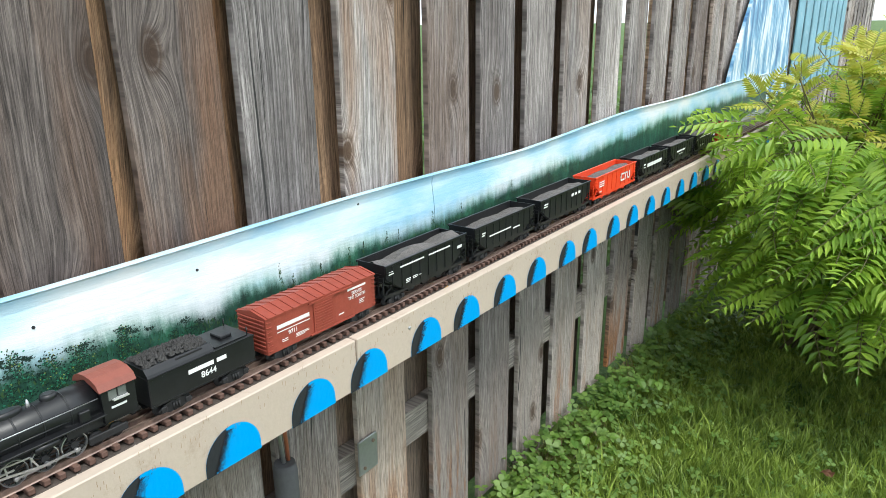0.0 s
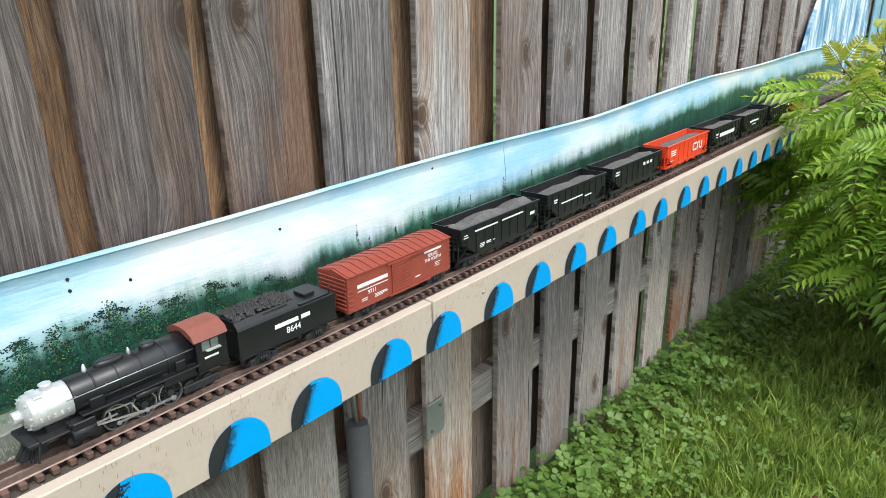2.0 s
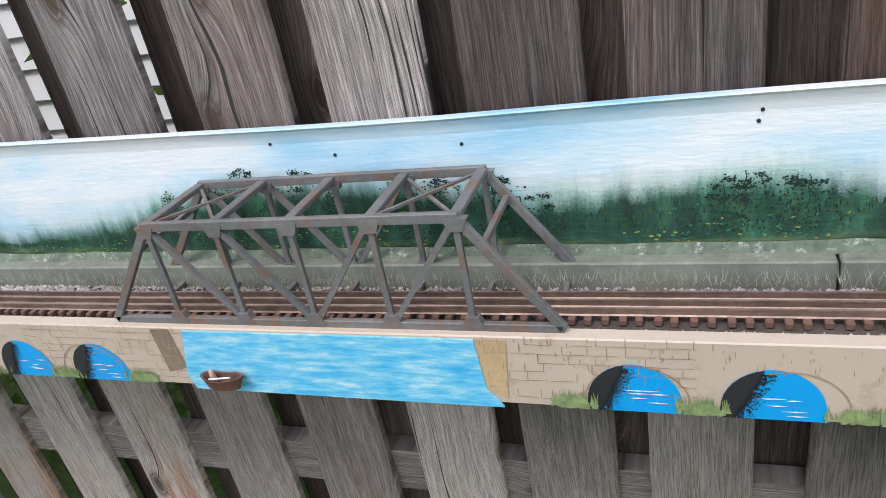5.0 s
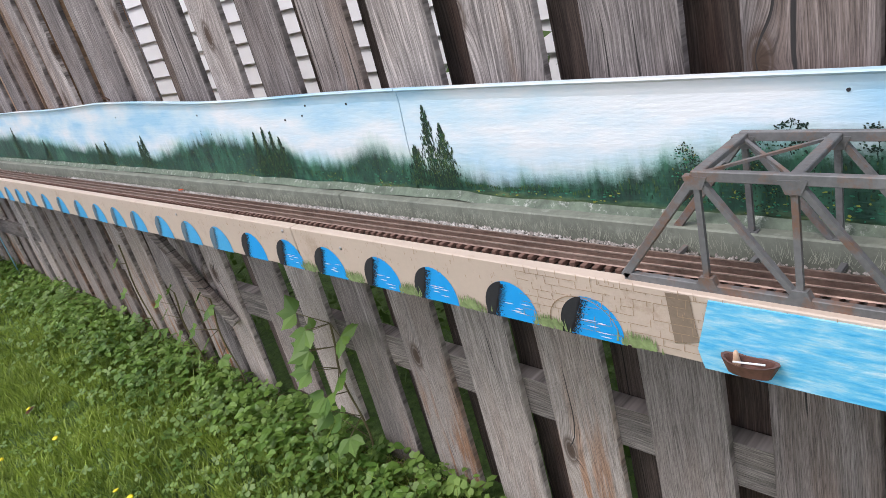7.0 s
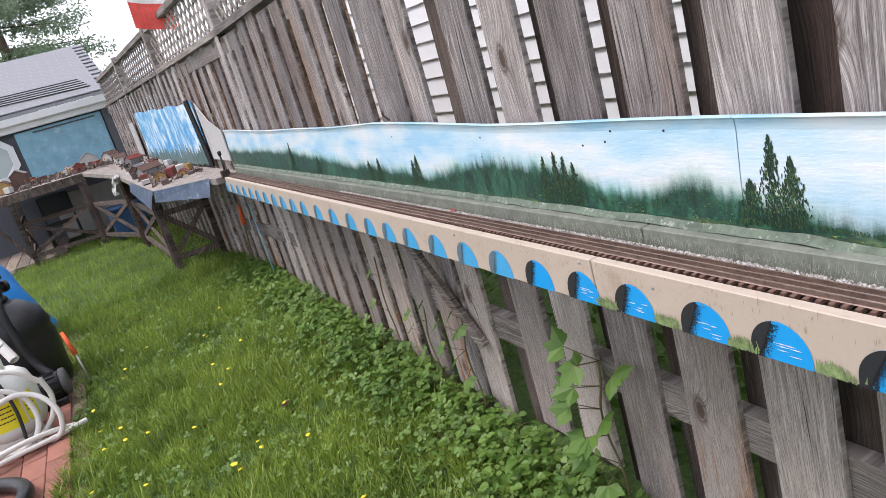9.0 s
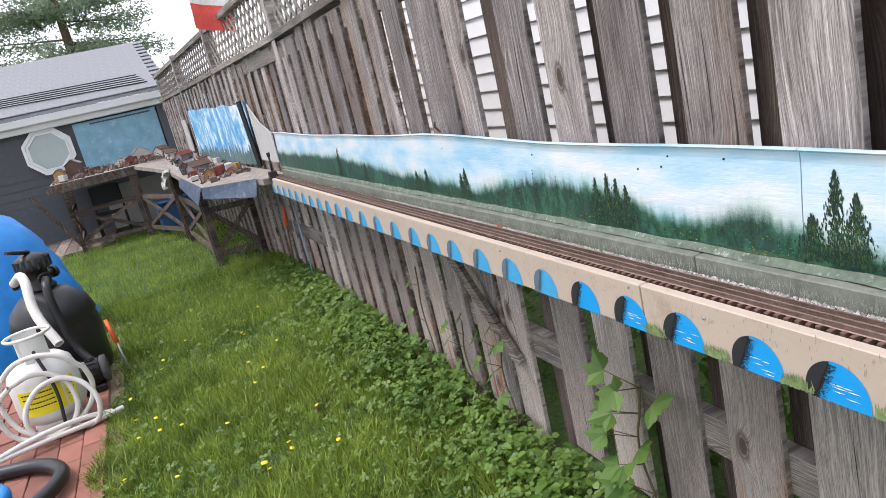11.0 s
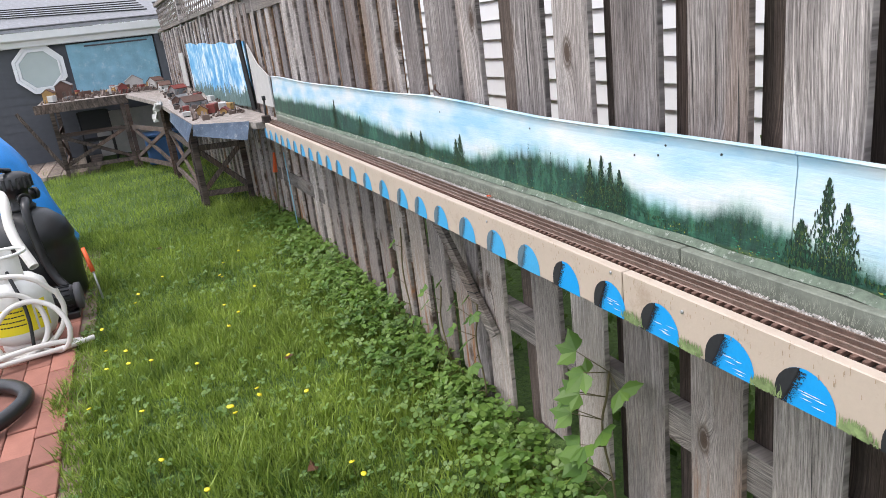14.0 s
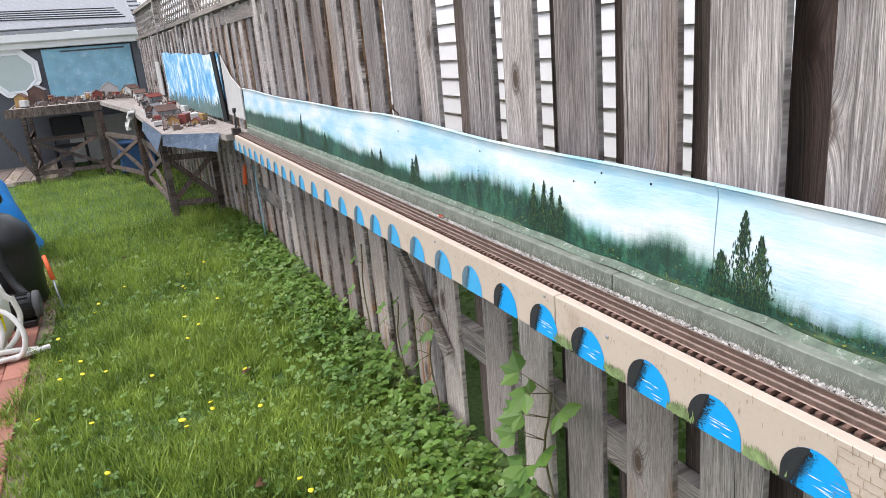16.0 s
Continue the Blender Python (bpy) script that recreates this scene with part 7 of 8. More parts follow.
def far_models():
    M["ochre"] = worn("ochre", (0.4, 0.24, 0.09), 0.8, vary=0.35)
    M["model_red"] = worn("model_red", (0.2, 0.04, 0.03), 0.6, vary=0.2)
    M["model_brown"] = worn("model_brown", (0.11, 0.06, 0.045), 0.8, vary=0.3)
    M["model_white"] = worn("model_white", (0.45, 0.44, 0.42), 0.7, vary=0.15)
    M["model_grey"] = worn("model_grey", (0.2, 0.19, 0.19), 0.8, vary=0.3)
    H = model_house
    H(-4.75, -0.22, 0.12, 0.2, 0.07, "ochre", "model_brown", "yellow ochre model shed with brown roof", 80)
    H(-4.55, -0.08, 0.07, 0.1, 0.05, "ochre", "model_red", "tiny ochre model hut with red roof", 70)
    H(-5.6, -0.22, 0.18, 0.24, 0.1, "model_grey", "model_brown", "grey model barn with a dark brown roof", 20)
    H(-6.3, -0.26, 0.15, 0.22, 0.09, "model_brown", "model_grey", "brown weathered model workshop with grey roof", 60)
    H(-9.0, -1.4, 0.24, 0.3, 0.24, "model_brown", "model_grey", "tall brown model mill building", 85)
    H(-8.75, -1.56, 0.16, 0.2, 0.16, "ochre", "model_brown", "tan wooden model house beside the mill", 80)
    H(-9.3, -0.6, 0.3, 0.5, 0.16, "model_white", "model_grey", "white model station with grey roof", 90)
    H(-8.6, -0.75, 0.14, 0.2, 0.12, "model_red", "model_brown", "red model house with brown roof", 95)
    H(-8.9, -0.35, 0.18, 0.2, 0.13, "model_white", "model_brown", "white model cottage with brown roof", 40)
    H(-7.4, -0.2, 0.14, 0.2, 0.1, "model_grey", "model_red", "grey model house with red roof", 30)
    H(-8.0, -0.3, 0.16, 0.16, 0.1, "model_white", "model_brown", "pale model house beside the fence", 10)
    r = random.Random(9)
    cols = ("model_red", "model_brown", "model_white", "model_grey", "ochre", "black_iron")
    for k in range(46):
        x = r.uniform(-9.6, -8.5) if k < 26 else r.uniform(-8.0, -4.6)
        y = r.uniform(-1.6, -0.35) if x < -8.5 else r.uniform(-0.34, 0.0)
        l, w, h = r.uniform(0.05, 0.14), r.uniform(0.03, 0.06), r.uniform(0.03, 0.075)
        mt = cols[r.randrange(6)]
        nm = {"model_red": "red", "model_brown": "brown", "model_white": "white", "model_grey": "grey", "ochre": "ochre", "black_iron": "black"}[mt]
        o = thing("model_wagon", None, None, f"small {nm} model wagon standing on the scenery table", "model wagon", "model wagons on the table", m=pose(x, y, table_z(x) + 0.003, 0, 0, r.uniform(0, 180)))
        bm = fresh(); box(bm, -l / 2, l / 2, -w / 2, w / 2, 0.012, 0.012 + h, 0.003); part("body", bm, mt, o)
        bm = fresh(); box(bm, -l / 2 + 0.005, l / 2 - 0.005, -w / 2 + 0.006, w / 2 - 0.006, 0.0, 0.012); part("chassis", bm, "black_iron", o)
    # loose scenery scrap, fences, poles and small stones
    M["scrap"] = worn("scenery_scrap", (0.13, 0.095, 0.08), 0.85, vary=0.35, scale=30, island=True)
    bm = fresh()
    for k in range(760):
        x = r.uniform(-9.8, -8.42) if k < 430 else r.uniform(-8.2, -4.3)
        y = r.uniform(-1.66, -0.3) if x < -8.4 else r.uniform(-0.36, 0.02)
        z = table_z(x) + 0.001
        if k % 9 == 0:
            h = r.uniform(0.03, 0.11)
            rod(bm, (x, y, z), (x + r.gauss(0, 0.01), y + r.gauss(0, 0.01), z + h), 0.005, 0.003, 5)
        elif k % 3:
            a, ln = r.uniform(0, 3.1), r.uniform(0.03, 0.12)
            beam(bm, (x, y, z + 0.006), (x + ln * math.cos(a), y + ln * math.sin(a) * 0.3, z + r.uniform(0.006, 0.05)), 0.012, 0.012)
        else:
            s, h = r.uniform(0.008, 0.025), r.uniform(0.012, 0.05)
            box(bm, x - s, x + s, y - s, y + s, z, z + h)
    q = thing("scenery_scrap", None, None, "loose brown model scenery scraps strewn over the table", "model scenery", kind="stuff")
    tagged(part("scrap", bm, "scrap", q), kind="stuff")
    # crates, blue cooler and clutter under the table
    M["blue_plastic"] = worn("blue_plastic", (0.03, 0.09, 0.22), 0.45)
    c = thing("blue_crate", None, None, "dark blue plastic box standing under the table", "storage box")
    bm = fresh(); box(bm, -8.35, -7.95, -0.65, -0.25, 0.2, 0.52, 0.02); part("box", bm, "blue_plastic", c)
    bm = fresh(); box(bm, -8.37, -7.93, -0.67, -0.23, 0.525, 0.56, 0.01); part("lid", bm, "blue_plastic", c)
    c = thing("garden_chair", None, None, "dark metal garden chair folded under the table", "chair")
    for y in (-1.35, -1.0):
        bm = fresh()
        rod(bm, (-9.2, y, 0.22), (-9.2, y, 0.85), 0.012); rod(bm, (-9.2, y, 0.5), (-8.85, y, 0.5), 0.012); rod(bm, (-8.85, y, 0.22), (-8.85, y, 0.5), 0.012)
        part("side_frame", bm, "black_iron", c)
    bm = fresh(); box(bm, -9.2, -8.85, -1.34, -1.01, 0.495, 0.515, 0.004); part("seat", bm, "black_iron", c)
    bm = fresh(); box(bm, -9.21, -9.19, -1.34, -1.01, 0.6, 0.86, 0.004); part("backrest", bm, "black_iron", c)
    c = thing("stored_board", None, None, "pale old board leaning under the table", "board")
    bm = fresh(); box(bm, -9.6, -9.57, -1.2, -0.3, 0.22, 0.8, 0.003); part("board", bm, "model_white", c)
    # crumpled white sheet on the table edge
    c = thing("plastic_sheet", None, None, "crumpled white plastic sheet hanging off the table edge", "plastic sheet")
    r2 = random.Random(2)
    v, f = [], []
    for j in range(9):
        for i in range(13):
            u, w = i / 12, j / 8
            v.append((-6.4 - 0.55 * u, -0.44 - 0.07 * w + 0.03 * r2.uniform(-1, 1), 0.965 - 0.16 * w * w + 0.03 * r2.uniform(-1, 1)))
    f = [(j * 13 + i, j * 13 + i + 1, (j + 1) * 13 + i + 1, (j + 1) * 13 + i) for j in range(8) for i in range(12)]
    part("sheet", raw("sheet", v, f, "model_white"), None, c)


far_models()


def tall_panels():
    m, n, l, b = nodes("sky_panel_paint", 0.45)
    c = ramp(n, l, noise_tex(n, l, coords(n, l, (1.6, 1, 1.3)), 5.0, 6), [(0.38, (0.06, 0.3, 0.6)), (0.5, (0.2, 0.48, 0.72)), (0.62, (0.75, 0.82, 0.86))])
    # painted treetops along the foot of the panel
    sep, rise, less = n.new("ShaderNodeSeparateXYZ"), n.new("ShaderNodeMath"), n.new("ShaderNodeMath")
    l.new(coords(n, l), sep.inputs[0])
    rise.operation, less.operation = "MULTIPLY_ADD", "LESS_THAN"
    l.new(noise_tex(n, l, coords(n, l, (1, 1, 0.12)), 14.0, 4, 0.7), rise.inputs[0])
    rise.inputs[1].default_value = -0.42
    l.new(sep.outputs["Z"], rise.inputs[2])
    l.new(rise.outputs[0], less.inputs[0])
    less.inputs[1].default_value = 0.86
    c = mix(n, l, less.outputs[0], c, ramp(n, l, noise_tex(n, l, coords(n, l, (1, 1, 0.3)), 40.0, 4), [(0.35, (0.03, 0.08, 0.075)), (0.65, (0.16, 0.25, 0.24))]))
    l.new(c, b.inputs["Base Color"])
    p = thing("sky_panel", None, None, "tall bright blue panel painted with drifting clouds", "painted board")
    x0, x1 = -7.3, -4.45
    k = 12
    v, f = [], []
    for i in range(k + 1):
        x = x0 + (x1 - x0) * i / k
        y = fence_y(x) - 0.03 + 0.012 * math.sin(i * 1.1)
        zt = 1.5 - 0.07 * i / k + 0.01 * math.sin(i * 1.7)
        v += [(x, y, 0.96), (x, y, zt), (x, y + 0.008, zt), (x, y + 0.008, 0.96)]
    for i in range(k):
        for j in range(4):
            f.append((i * 4 + j, i * 4 + 4 + j, i * 4 + 4 + (j + 1) % 4, i * 4 + (j + 1) % 4))
    part("board", raw("board", v, f, m), None, p)
    bm = fresh(); beam(bm, (-4.42, 0.12, 0.95), (-4.44, 0.1, 1.45), 0.02, 0.03); part("edge_post", bm, "black_iron", p)
    bm = fresh(); prism(bm, [(-4.4, 1.42), (-4.1, 1.28), (-3.75, 1.2), (-3.75, 1.0), (-4.4, 1.0)], 0.142, 0.15, "y"); part("torn_panel", bm, "model_white", p)
    q = thing("white_board", None, None, "white board standing against the fence", "board")
    bm = fresh(); box(bm, -8.2, -7.6, fence_y(-7.9) - 0.03, fence_y(-7.9) - 0.015, 1.05, 1.42, 0.003); part("board", bm, "model_white", q)
    # flag
    M["flag_red"] = worn("flag_red", (0.72, 0.09, 0.07), 0.7)
    M["flag_white"] = worn("flag_white", (0.8, 0.78, 0.78), 0.7)
    fl = thing("flag", None, None, "small red and white cloth flag on a thin pole", "flag")
    bm = fresh(); rod(bm, (-4.6, 0.26, 1.7), (-4.6, 0.32, 2.75), 0.006, seg=8); part("pole", bm, "galvanised", fl)
    for z0, z1, mt in ((1.94, 2.12, "flag_red"), (2.12, 2.38, "flag_white"), (2.38, 2.56, "flag_red")):
        v, f = [], []
        for i in range(9):
            u = i / 8
            for z in (z0, z1):
                v.append((-4.6 + 0.02 * math.sin(u * 7), 0.26 - 0.28 * u + 0.05 * (z - 1.9), z - 0.06 * (1 - u) * 0 - 0.03 * u * 0 + 0.08 * u))
        f = [(i * 2, i * 2 + 2, i * 2 + 3, i * 2 + 1) for i in range(8)]
        part("stripe", raw("stripe", v, f, mt), None, fl, "red stripe" if mt == "flag_red" else "white stripe")
    bm = fresh(); prism(bm, [(0.15 + 0.05 * math.cos(k * 0.785) * (1 if k % 2 else 0.6), 2.26 + 0.06 * math.sin(k * 0.785) * (1 if k % 2 else 0.6)) for k in range(8)], -4.578, -4.574, "x"); part("emblem", bm, "flag_red", fl)


tall_panels()


def far_mural():
    m, n, l, b = nodes("waterfall_paint", 0.5)
    c = ramp(n, l, noise_tex(n, l, coords(n, l, (7, 1, 1.4)), 3.0, 5), [(0.38, (0.05, 0.16, 0.34)), (0.5, (0.2, 0.42, 0.62)), (0.6, (0.72, 0.77, 0.8))])
    l.new(c, b.inputs["Base Color"])
    p = thing("mountain_cutout", None, None, "blue and white painted mountain cut-out leaning on the fence", "painted board")
    bm = fresh(); prism(bm, [(5.3, 1.0), (5.45, 1.26), (5.75, 1.62), (5.95, 1.72), (6.3, 1.7), (6.65, 1.45), (6.8, 1.0)], 0.165, 0.18, "y"); part("board", bm, m, p)
    q = thing("pale_blue_panel", None, None, "pale blue painted boards on the fence", "painted board")
    for k in range(8):
        bm = fresh(); x = 7.0 + 0.27 * k; box(bm, x, x + 0.2, 0.185, 0.197, 1.0, 1.78, 0.003); part("board", bm, "teal_board", q)


far_mural()


# ---- pool filter corner ----
def pool_corner():
    M["tank_white"] = worn("tank_white", (0.72, 0.72, 0.69), 0.35, vary=0.05)
    M["label_yellow"] = worn("label_yellow", (0.8, 0.68, 0.02), 0.4, vary=0.04)
    M["pool_black"] = worn("pool_black", (0.016, 0.017, 0.019), 0.38, vary=0.3)
    M["hose_white"] = worn("hose_white", (0.66, 0.64, 0.6), 0.45, vary=0.06)
    M["tarp_blue"] = worn("tarp_blue", (0.012, 0.24, 0.68), 0.4, vary=0.2, scale=12)
    M["brass"] = worn("brass", (0.3, 0.22, 0.1), 0.4, 0.8)
    cx, cy, gz = -2.72, -1.41, 0.16
    t = thing("gas_cylinder", None, None, "white steel gas cylinder with a yellow warning label", "gas cylinder")
    bm = fresh(); lathe(bm, [(0.1, gz + 0.03), (0.135, gz + 0.05), (0.152, gz + 0.09), (0.152, gz + 0.25), (0.14, gz + 0.3), (0.1, gz + 0.335), (0.04, gz + 0.35)], (cx, cy, 0), seg=32); part("tank", bm, "tank_white", t)
    bm = fresh(); lathe(bm, [(0.102, gz - 0.01), (0.106, gz), (0.106, gz + 0.045), (0.1, gz + 0.045)], (cx, cy, 0), seg=28); part("foot_ring", bm, "tank_white", t)
    seg = 20
    for a0, a1, z0, z1 in ((-0.75, 0.55, gz + 0.1, gz + 0.225), (0.62, 1.0, gz + 0.1, gz + 0.235)):
        v, f = [], []
        for i in range(seg + 1):
            a = a0 + (a1 - a0) * i / seg
            for z in (z0, z1):
                for rr in (0.1525, 0.1538):
                    v.append((cx + rr * math.cos(a), cy + rr * math.sin(a), z))
        for i in range(seg):
            o = i * 4
            f += [(o + 1, o + 5, o + 7, o + 3), (o, o + 2, o + 6, o + 4), (o + 2, o + 3, o + 7, o + 6), (o, o + 4, o + 5, o + 1)]
        lab = part("label", raw("label", v, f, "label_yellow"), None, t, "yellow warning label")
        bm = fresh()
        for k in range(4):
            z = z1 - 0.02 - 0.022 * k
            for i in range(10):
                a, b2 = a0 + (a1 - a0) * (0.1 + 0.07 * i), a0 + (a1 - a0) * (0.1 + 0.07 * i + 0.06)
                vs = [bm.verts.new((cx + 0.1543 * math.cos(q), cy + 0.1543 * math.sin(q), zz)) for q, zz in ((a, z), (b2, z), (b2, z + 0.006), (a, z + 0.006))]
                bm.faces.new(vs)
        part("text_bars", bm, "arch_black", lab)
    for a in (0.3, 3.45):
        bm = fresh()
        inner, outer = [], []
        for i in range(9):
            t0 = a + 0.15 * i - 0.6
            for ring, q in ((inner, 0.093), (outer, 0.098)):
                ring.append([bm.verts.new((cx + q * math.cos(t0), cy + q * math.sin(t0), z)) for z in (gz + 0.322, gz + 0.455)])
        for i in range(8):
            bm.faces.new((outer[i][0], outer[i + 1][0], outer[i + 1][1], outer[i][1]))
            bm.faces.new((inner[i][1], inner[i + 1][1], inner[i + 1][0], inner[i][0]))
            bm.faces.new((inner[i][1], outer[i][1], outer[i + 1][1], inner[i + 1][1]))
        for i in (0, 8):
            bm.faces.new((inner[i][0], outer[i][0], outer[i][1], inner[i][1]))
        part("collar", bm, "tank_white", t)
    me = tube([(cx + 0.097 * math.cos(0.4 * k), cy + 0.097 * math.sin(0.4 * k), gz + 0.455) for k in range(17)], 0.008); me.materials.append(M["tank_white"]); part("carrying_ring", me, None, t)
    bm = fresh(); lathe(bm, [(0.02, gz + 0.345), (0.02, gz + 0.38), (0.028, gz + 0.385), (0.028, gz + 0.41), (0.01, gz + 0.415)], (cx, cy, 0), seg=12); part("valve", bm, "pool_black", t)
    me = tube([(cx, cy, gz + 0.4), (cx + 0.1, cy + 0.02, gz + 0.38), (cx + 0.17, cy + 0.06, gz + 0.2), (cx + 0.2, cy + 0.05, gz + 0.02)], 0.008); me.materials.append(M["pool_black"]); part("gas_hose", me, None, t)

    fx, fy = -3.4, -1.38
    s = thing("pool_filter", None, None, "black plastic pool sand filter with multiport valve", "pool filter")
    bm = fresh(); lathe(bm, [(0.2, gz), (0.22, gz + 0.04), (0.225, gz + 0.3), (0.215, gz + 0.34), (0.225, gz + 0.36), (0.2, gz + 0.44), (0.13, gz + 0.51), (0.07, gz + 0.535)], (fx, fy, 0), seg=36); part("tank", bm, "pool_black", s)
    bm = fresh(); lathe(bm, [(0.075, gz + 0.53), (0.08, gz + 0.55), (0.06, gz + 0.57), (0.06, gz + 0.64), (0.085, gz + 0.65), (0.09, gz + 0.67), (0.085, gz + 0.72), (0.05, gz + 0.74), (0.02, gz + 0.745)], (fx, fy, 0), seg=24); vv = part("multiport_valve", bm, "pool_black", s)
    bm = fresh()
    for k in range(16):
        a = k * 0.393
        box(bm, fx + 0.088 * math.cos(a) - 0.006, fx + 0.088 * math.cos(a) + 0.006, fy + 0.088 * math.sin(a) - 0.006, fy + 0.088 * math.sin(a) + 0.006, gz + 0.655, gz + 0.715)
    part("lid_lugs", bm, "pool_black", vv)
    bm = fresh(); rod(bm, (fx, fy, gz + 0.75), (fx + 0.13, fy - 0.08, gz + 0.79), 0.014, 0.01); part("handle", bm, "pool_black", vv)
    for a, ln in ((0.4, 0.13), (2.4, 0.12), (-1.6, 0.13)):
        bm = fresh(); rod(bm, (fx, fy, gz + 0.6), (fx + ln * math.cos(a), fy + ln * math.sin(a), gz + 0.6), 0.026, seg=14); rod(bm, (fx + ln * 0.8 * math.cos(a), fy + ln * 0.8 * math.sin(a), gz + 0.6), (fx + ln * math.cos(a), fy + ln * math.sin(a), gz + 0.6), 0.034, seg=14); part("port", bm, "pool_black", vv)
    me = tube([(fx + 0.12, fy + 0.05, gz + 0.6), (fx + 0.2, fy + 0.05, gz + 0.56), (fx + 0.24, fy + 0.06, gz + 0.4), (fx + 0.26, fy + 0.1, gz + 0.2), (fx + 0.3, fy + 0.15, gz + 0.12)], 0.022); me.materials.append(M["pool_black"]); part("black_pipe", me, None, s)

    p = thing("pool_pump", None, None, "black electric pool pump with ribbed motor on the ground", "pump")
    px, py = -3.0, -1.25
    bm = fresh(); lathe(bm, [(0.02, -0.17), (0.06, -0.165), (0.065, -0.12), (0.065, 0.05), (0.05, 0.06)], (px, py, gz + 0.1), "y", 24); part("motor", bm, "pool_black", p)
    bm = fresh()
    for k in range(14):
        a = k * 0.449
        box(bm, px + 0.066 * math.cos(a) - 0.004, px + 0.066 * math.cos(a) + 0.004, py - 0.12, py + 0.04, gz + 0.1 + 0.066 * math.sin(a) - 0.004, gz + 0.1 + 0.066 * math.sin(a) + 0.004)
    part("cooling_fins", bm, "pool_black", p)
    bm = fresh(); lathe(bm, [(0.06, 0.055), (0.07, 0.06), (0.07, 0.085), (0.055, 0.09)], (px, py, gz + 0.1), "y", 24); part("end_cap", bm, "grey_pipe", p)
    bm = fresh(); box(bm, px - 0.07, px + 0.07, py - 0.25, py + 0.06, gz, gz + 0.035, 0.005); part("base", bm, "pool_black", p)
    bm = fresh(); lathe(bm, [(0.07, gz + 0.03), (0.08, gz + 0.05), (0.08, gz + 0.2), (0.06, gz + 0.21)], (px, py - 0.23, 0), seg=20); part("strainer_pot", bm, "pool_black", p)

    h = thing("white_hose", None, None, "coiled white pool hose lying round the gas cylinder", "hose")
    for cyo, czo, rad, lean, ph in ((0.02, 0.2, 0.19, 0.0, 0.4), (-0.03, 0.15, 0.16, 0.03, 2.0), (0.07, 0.11, 0.15, 0.06, 3.6)):
        pts = [(cx + 0.175 + lean + 0.03 * math.sin(k * 1.1 + ph), cy + cyo + rad * math.cos(0.63 * k + ph), gz + max(0.018, czo + rad * math.sin(0.63 * k + ph))) for k in range(11)]
        me = tube(pts, 0.012); me.materials.append(M["hose_white"]); part("coil", me, None, h)
    for dy, dz in ((0.0, 0.0), (-0.05, 0.03)):
        me = tube([(cx + 0.36, cy - 0.28, gz + 0.03), (cx + 0.3, cy + dy, gz + 0.03 + dz), (cx + 0.24, cy + 0.2 + dy, gz + 0.02 + dz), (cx + 0.2, cy + 0.3 + dy, gz + 0.02)], 0.012); me.materials.append(M["hose_white"]); part("tail", me, None, h)
    me = tube([(fx + 0.1, fy - 0.1, gz + 0.62), (fx + 0.3, fy - 0.02, gz + 0.66), (fx + 0.45, fy + 0.0, gz + 0.5), (cx - 0.1, cy + 0.1, gz + 0.34)], 0.024); me.materials.append(M["hose_white"]); part("ribbed_hose", me, None, h)
    bh = thing("black_hose", None, None, "black corrugated hose lying on the brick path", "hose")
    me = tube([(-2.3, -1.7, gz + 0.02), (-2.1, -1.38, gz + 0.03), (-1.85, -1.36, gz + 0.04), (-1.75, -1.5, gz + 0.03), (-1.9, -1.8, gz + 0.02)], 0.03); me.materials.append(M["pool_black"]); part("tube", me, None, bh)
    bl = thing("blue_hose", None, None, "thick blue hose end lying on the brick path", "hose")
    me = tube([(-2.1, -1.75, gz + 0.05), (-1.9, -1.53, gz + 0.06), (-1.75, -1.62, gz + 0.05)], 0.035); me.materials.append(M["tarp_blue"]); part("tube", me, None, bl)
    # tarp over something tall
    r = random.Random(6)
    tp = thing("blue_tarpaulin", None, None, "crumpled blue tarpaulin draped over a stack", "tarpaulin")
    v, f = [], []
    n, k = 26, 9
    for j in range(k):
        w = j / (k - 1)
        rad = 0.16 + 0.46 * w ** 0.7
        for i in range(n):
            a = 2 * math.pi * i / n
            q = rad * (1 + 0.13 * math.sin(a * 5 + w * 3) * w + 0.05 * r.uniform(-1, 1))
            v.append((-4.5 + q * math.cos(a), -1.8 + q * math.sin(a) * 0.9, 1.1 - 0.94 * w ** 1.3 + 0.02 * r.uniform(-1, 1)))
    for j in range(k - 1):
        for i in range(n):
            f.append((j * n + i, j * n + (i + 1) % n, (j + 1) * n + (i + 1) % n, (j + 1) * n + i))
    f.append(tuple(range(n))[::-1])
    me = raw("sheet", v, f, "tarp_blue")
    for poly in me.polygons:
        poly.use_smooth = True
    part("sheet", me, None, tp)
    tr = thing("garden_trowel", None, None, "garden trowel with an orange handle by the pump", "trowel")
    bm = fresh(); rod(bm, (-3.1, -1.08, gz + 0.02), (-3.16, -1.1, gz + 0.2), 0.006, seg=8); part("shaft", bm, "galvanised", tr)
    bm = fresh(); rod(bm, (-3.15, -1.097, gz + 0.17), (-3.2, -1.12, gz + 0.3), 0.013, 0.011, seg=10); part("handle", bm, "orange_petal", tr)


pool_corner()


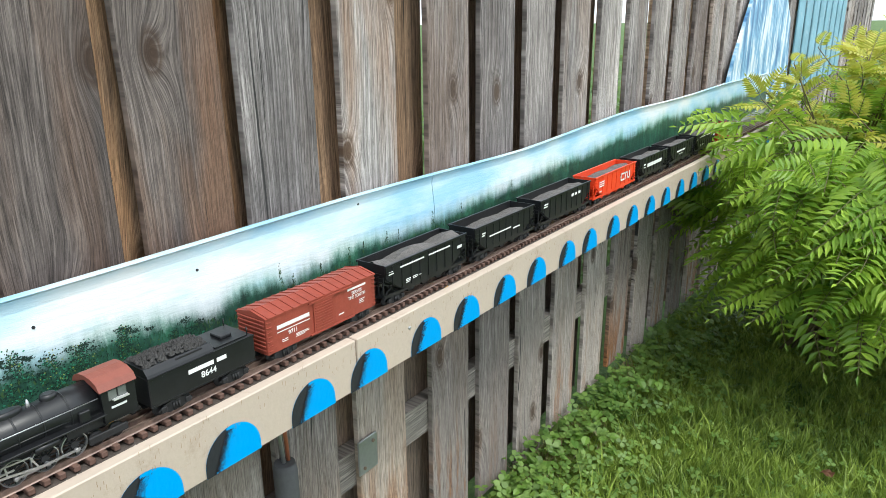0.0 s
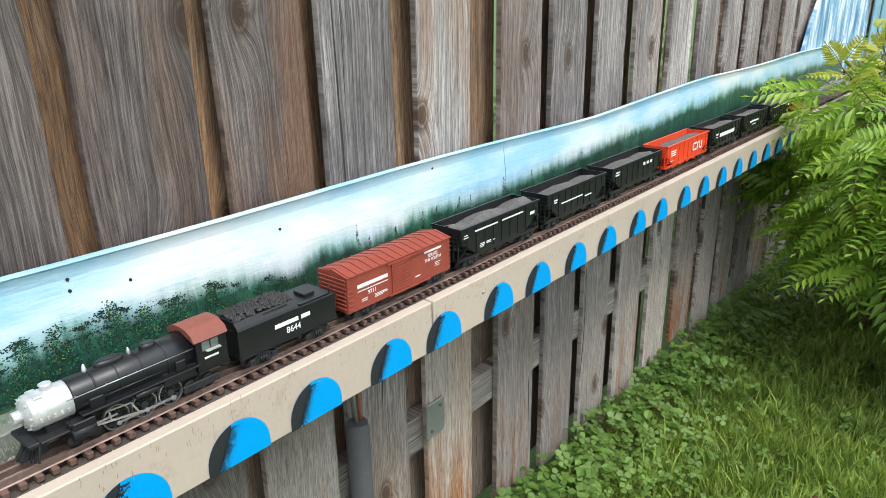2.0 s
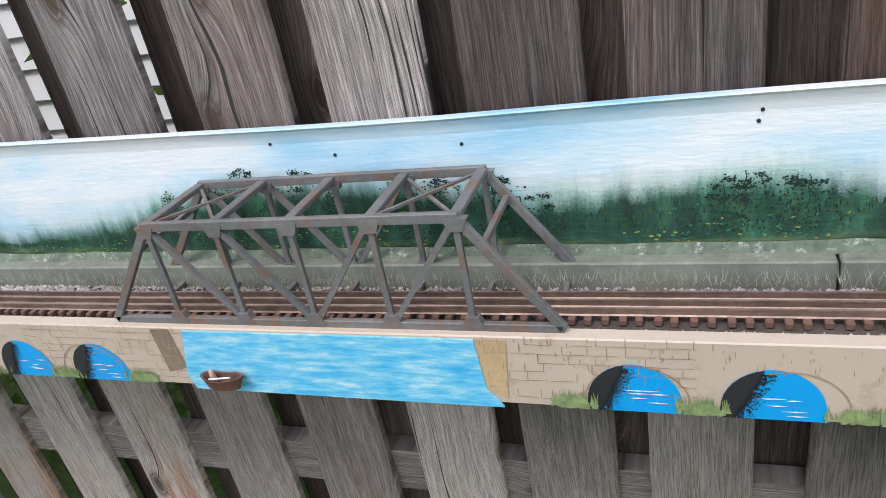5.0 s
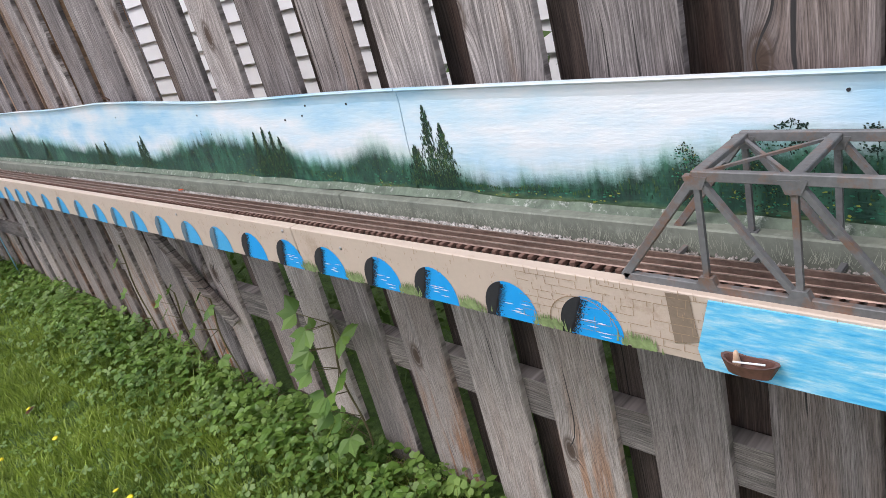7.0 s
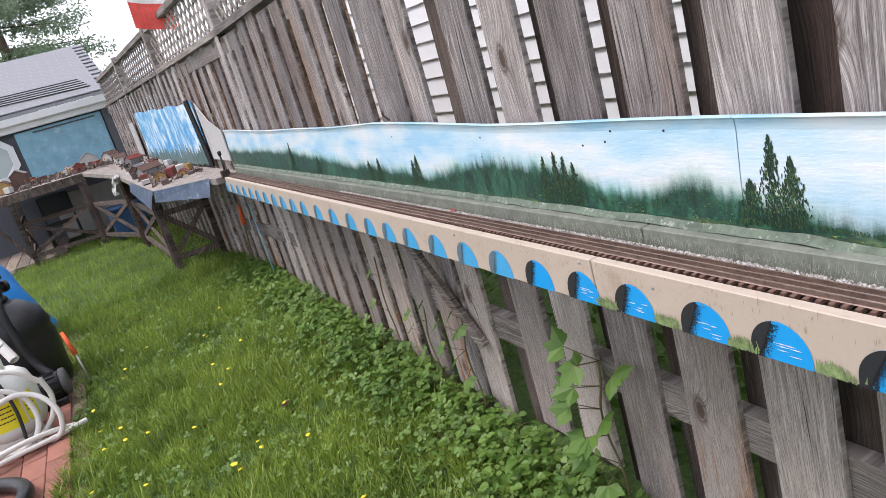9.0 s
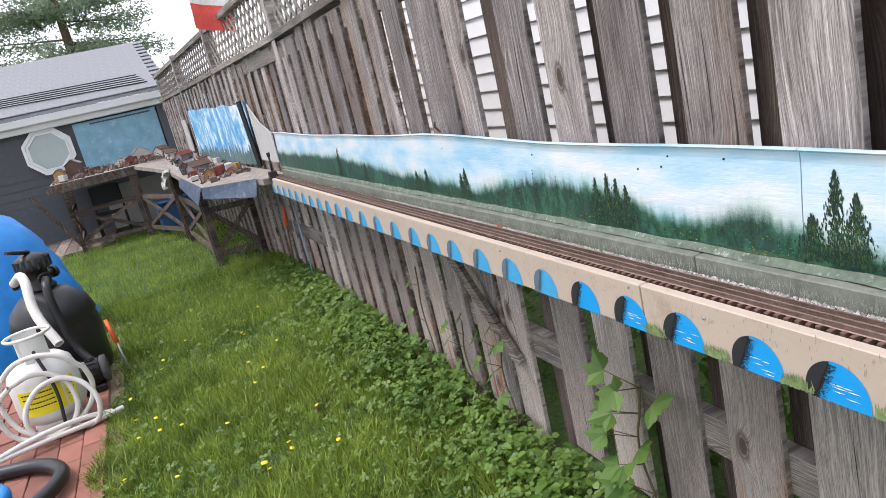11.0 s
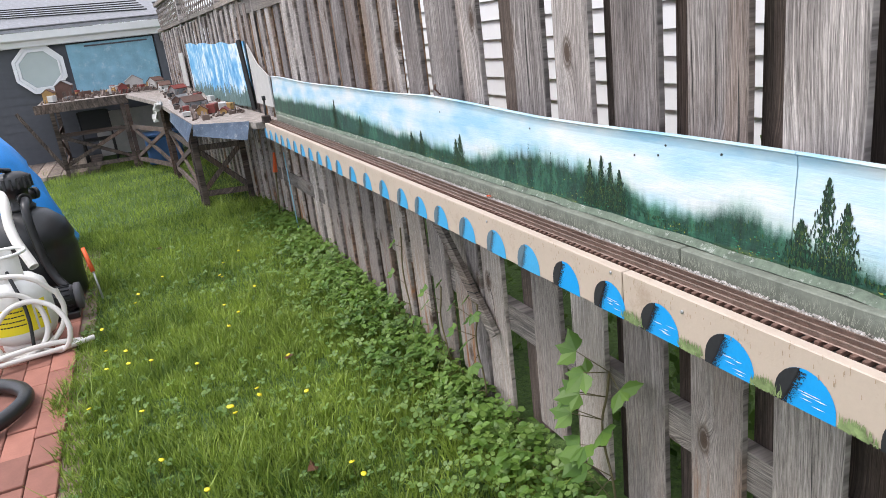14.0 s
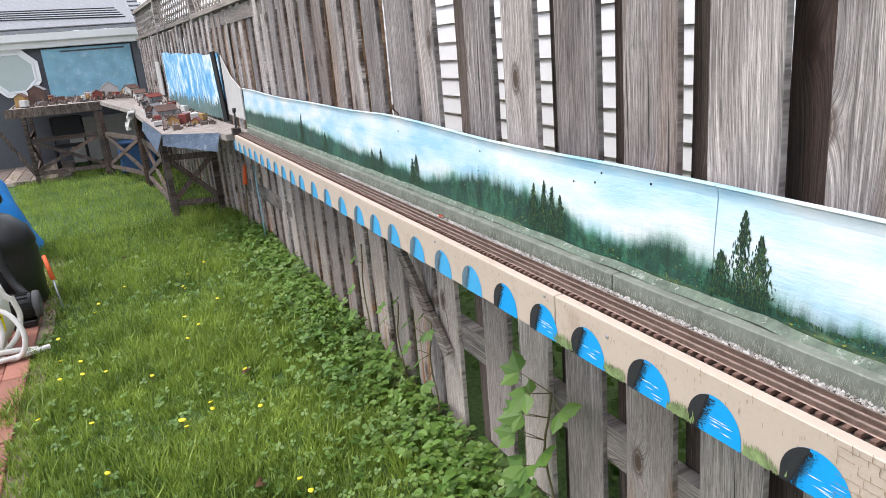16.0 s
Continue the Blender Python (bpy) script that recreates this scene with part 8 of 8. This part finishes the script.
def build_tree():
    r = random.Random(14)
    for bx, by, h, nm in ((-17.0, -1.2, 8.0, "tall dark green conifer beyond the garage roof"), (-19.5, -4.0, 7.0, "dark conifer in the distance behind the garage")):
        t = thing("conifer_tree", None, None, nm, "tree", "trees behind the garage")
        bm = fresh(); rod(bm, (bx, by, 0), (bx, by, h), 0.16, 0.02, 10); part("trunk", bm, "bark", t)
        v, f = [], []
        bmb = fresh()
        for k in range(80):
            z = r.uniform(2.0, h)
            ln = (h - z) * 0.34 + 0.35
            a = r.uniform(0, 6.283)
            d = Vector((math.cos(a), math.sin(a), r.uniform(-0.2, 0.15)))
            tip = Vector((bx, by, z)) + d * ln
            rod(bmb, (bx, by, z), tip, 0.025, 0.006, 5)
            for j in range(420):
                u = r.uniform(0.15, 1.05)
                p = Vector((bx, by, z)) + d * ln * u + Vector((r.gauss(0, 0.13), r.gauss(0, 0.13), r.gauss(-0.08, 0.1)))
                e = Vector((r.gauss(0, 1), r.gauss(0, 1), r.gauss(-0.5, 0.5))).normalized() * r.uniform(0.06, 0.14)
                s = e.orthogonal().normalized() * 0.022
                n0 = len(v)
                v += [p - s, p + s, p + e]
                f.append((n0, n0 + 1, n0 + 2))
        part("limbs", bmb, "bark", t)
        tagged(part("crown", raw("crown", v, f, "conifer_needle"), None, t), kind="stuff")


build_tree()


# ---- brick path ----
def build_path():
    p = thing("brick_path", None, None, "red clay brick path beside the lawn", "path", kind="structure")
    M["paver"] = worn("paver", (0.27, 0.118, 0.088), 0.85, vary=0.2, scale=9, grain=150)
    m = M["paver"]
    n, l = m.node_tree.nodes, m.node_tree.links
    info = n.new("ShaderNodeObjectInfo")
    b = n["Principled BSDF"]
    old = b.inputs["Base Color"].links[0].from_socket
    l.new(mix(n, l, 1.0, old, ramp(n, l, info.outputs["Random"], [(0.0, (0.7, 0.68, 0.66)), (1.0, (1.2, 1.15, 1.1))]), "MULTIPLY"), b.inputs["Base Color"])
    bm = fresh(); box(bm, -0.099, 0.099, -0.049, 0.049, -0.03, 0.0, 0.003); brick = as_mesh("brick", bm, "paver")
    r = random.Random(12)
    M["path_sand"] = worn("path_sand", (0.2, 0.15, 0.11), 0.95, vary=0.3)
    xs = [-4.4 + 0.205 * i for i in range(24)]
    v = [(x, y, ground_z(x, y) + 0.008) for x in xs for y in (-2.6, -1.12)]
    f = [(2 * i, 2 * i + 2, 2 * i + 3, 2 * i + 1) for i in range(len(xs) - 1)]
    part("sand_bed", raw("sand_bed", v, f, "path_sand"), None, p)
    cnt = 0
    for j in range(13):
        y = -2.36 + 0.102 * j
        for i in range(23):
            x = -4.3 + 0.203 * i + (0.1 if j % 2 else 0)
            e = float(np.interp(x, [q[0] for q in PAVER_EDGE], [q[1] for q in PAVER_EDGE]))
            if y > e + 0.02 or cnt >= 298:
                continue
            o = part("brick", brick, None, p)
            o.location = (x, y, ground_z(x, y) + 0.026 + r.uniform(-0.002, 0.002))
            o.rotation_euler = (r.uniform(-0.01, 0.01), r.uniform(-0.01, 0.01), r.uniform(-0.012, 0.012))
            cnt += 1


build_path()
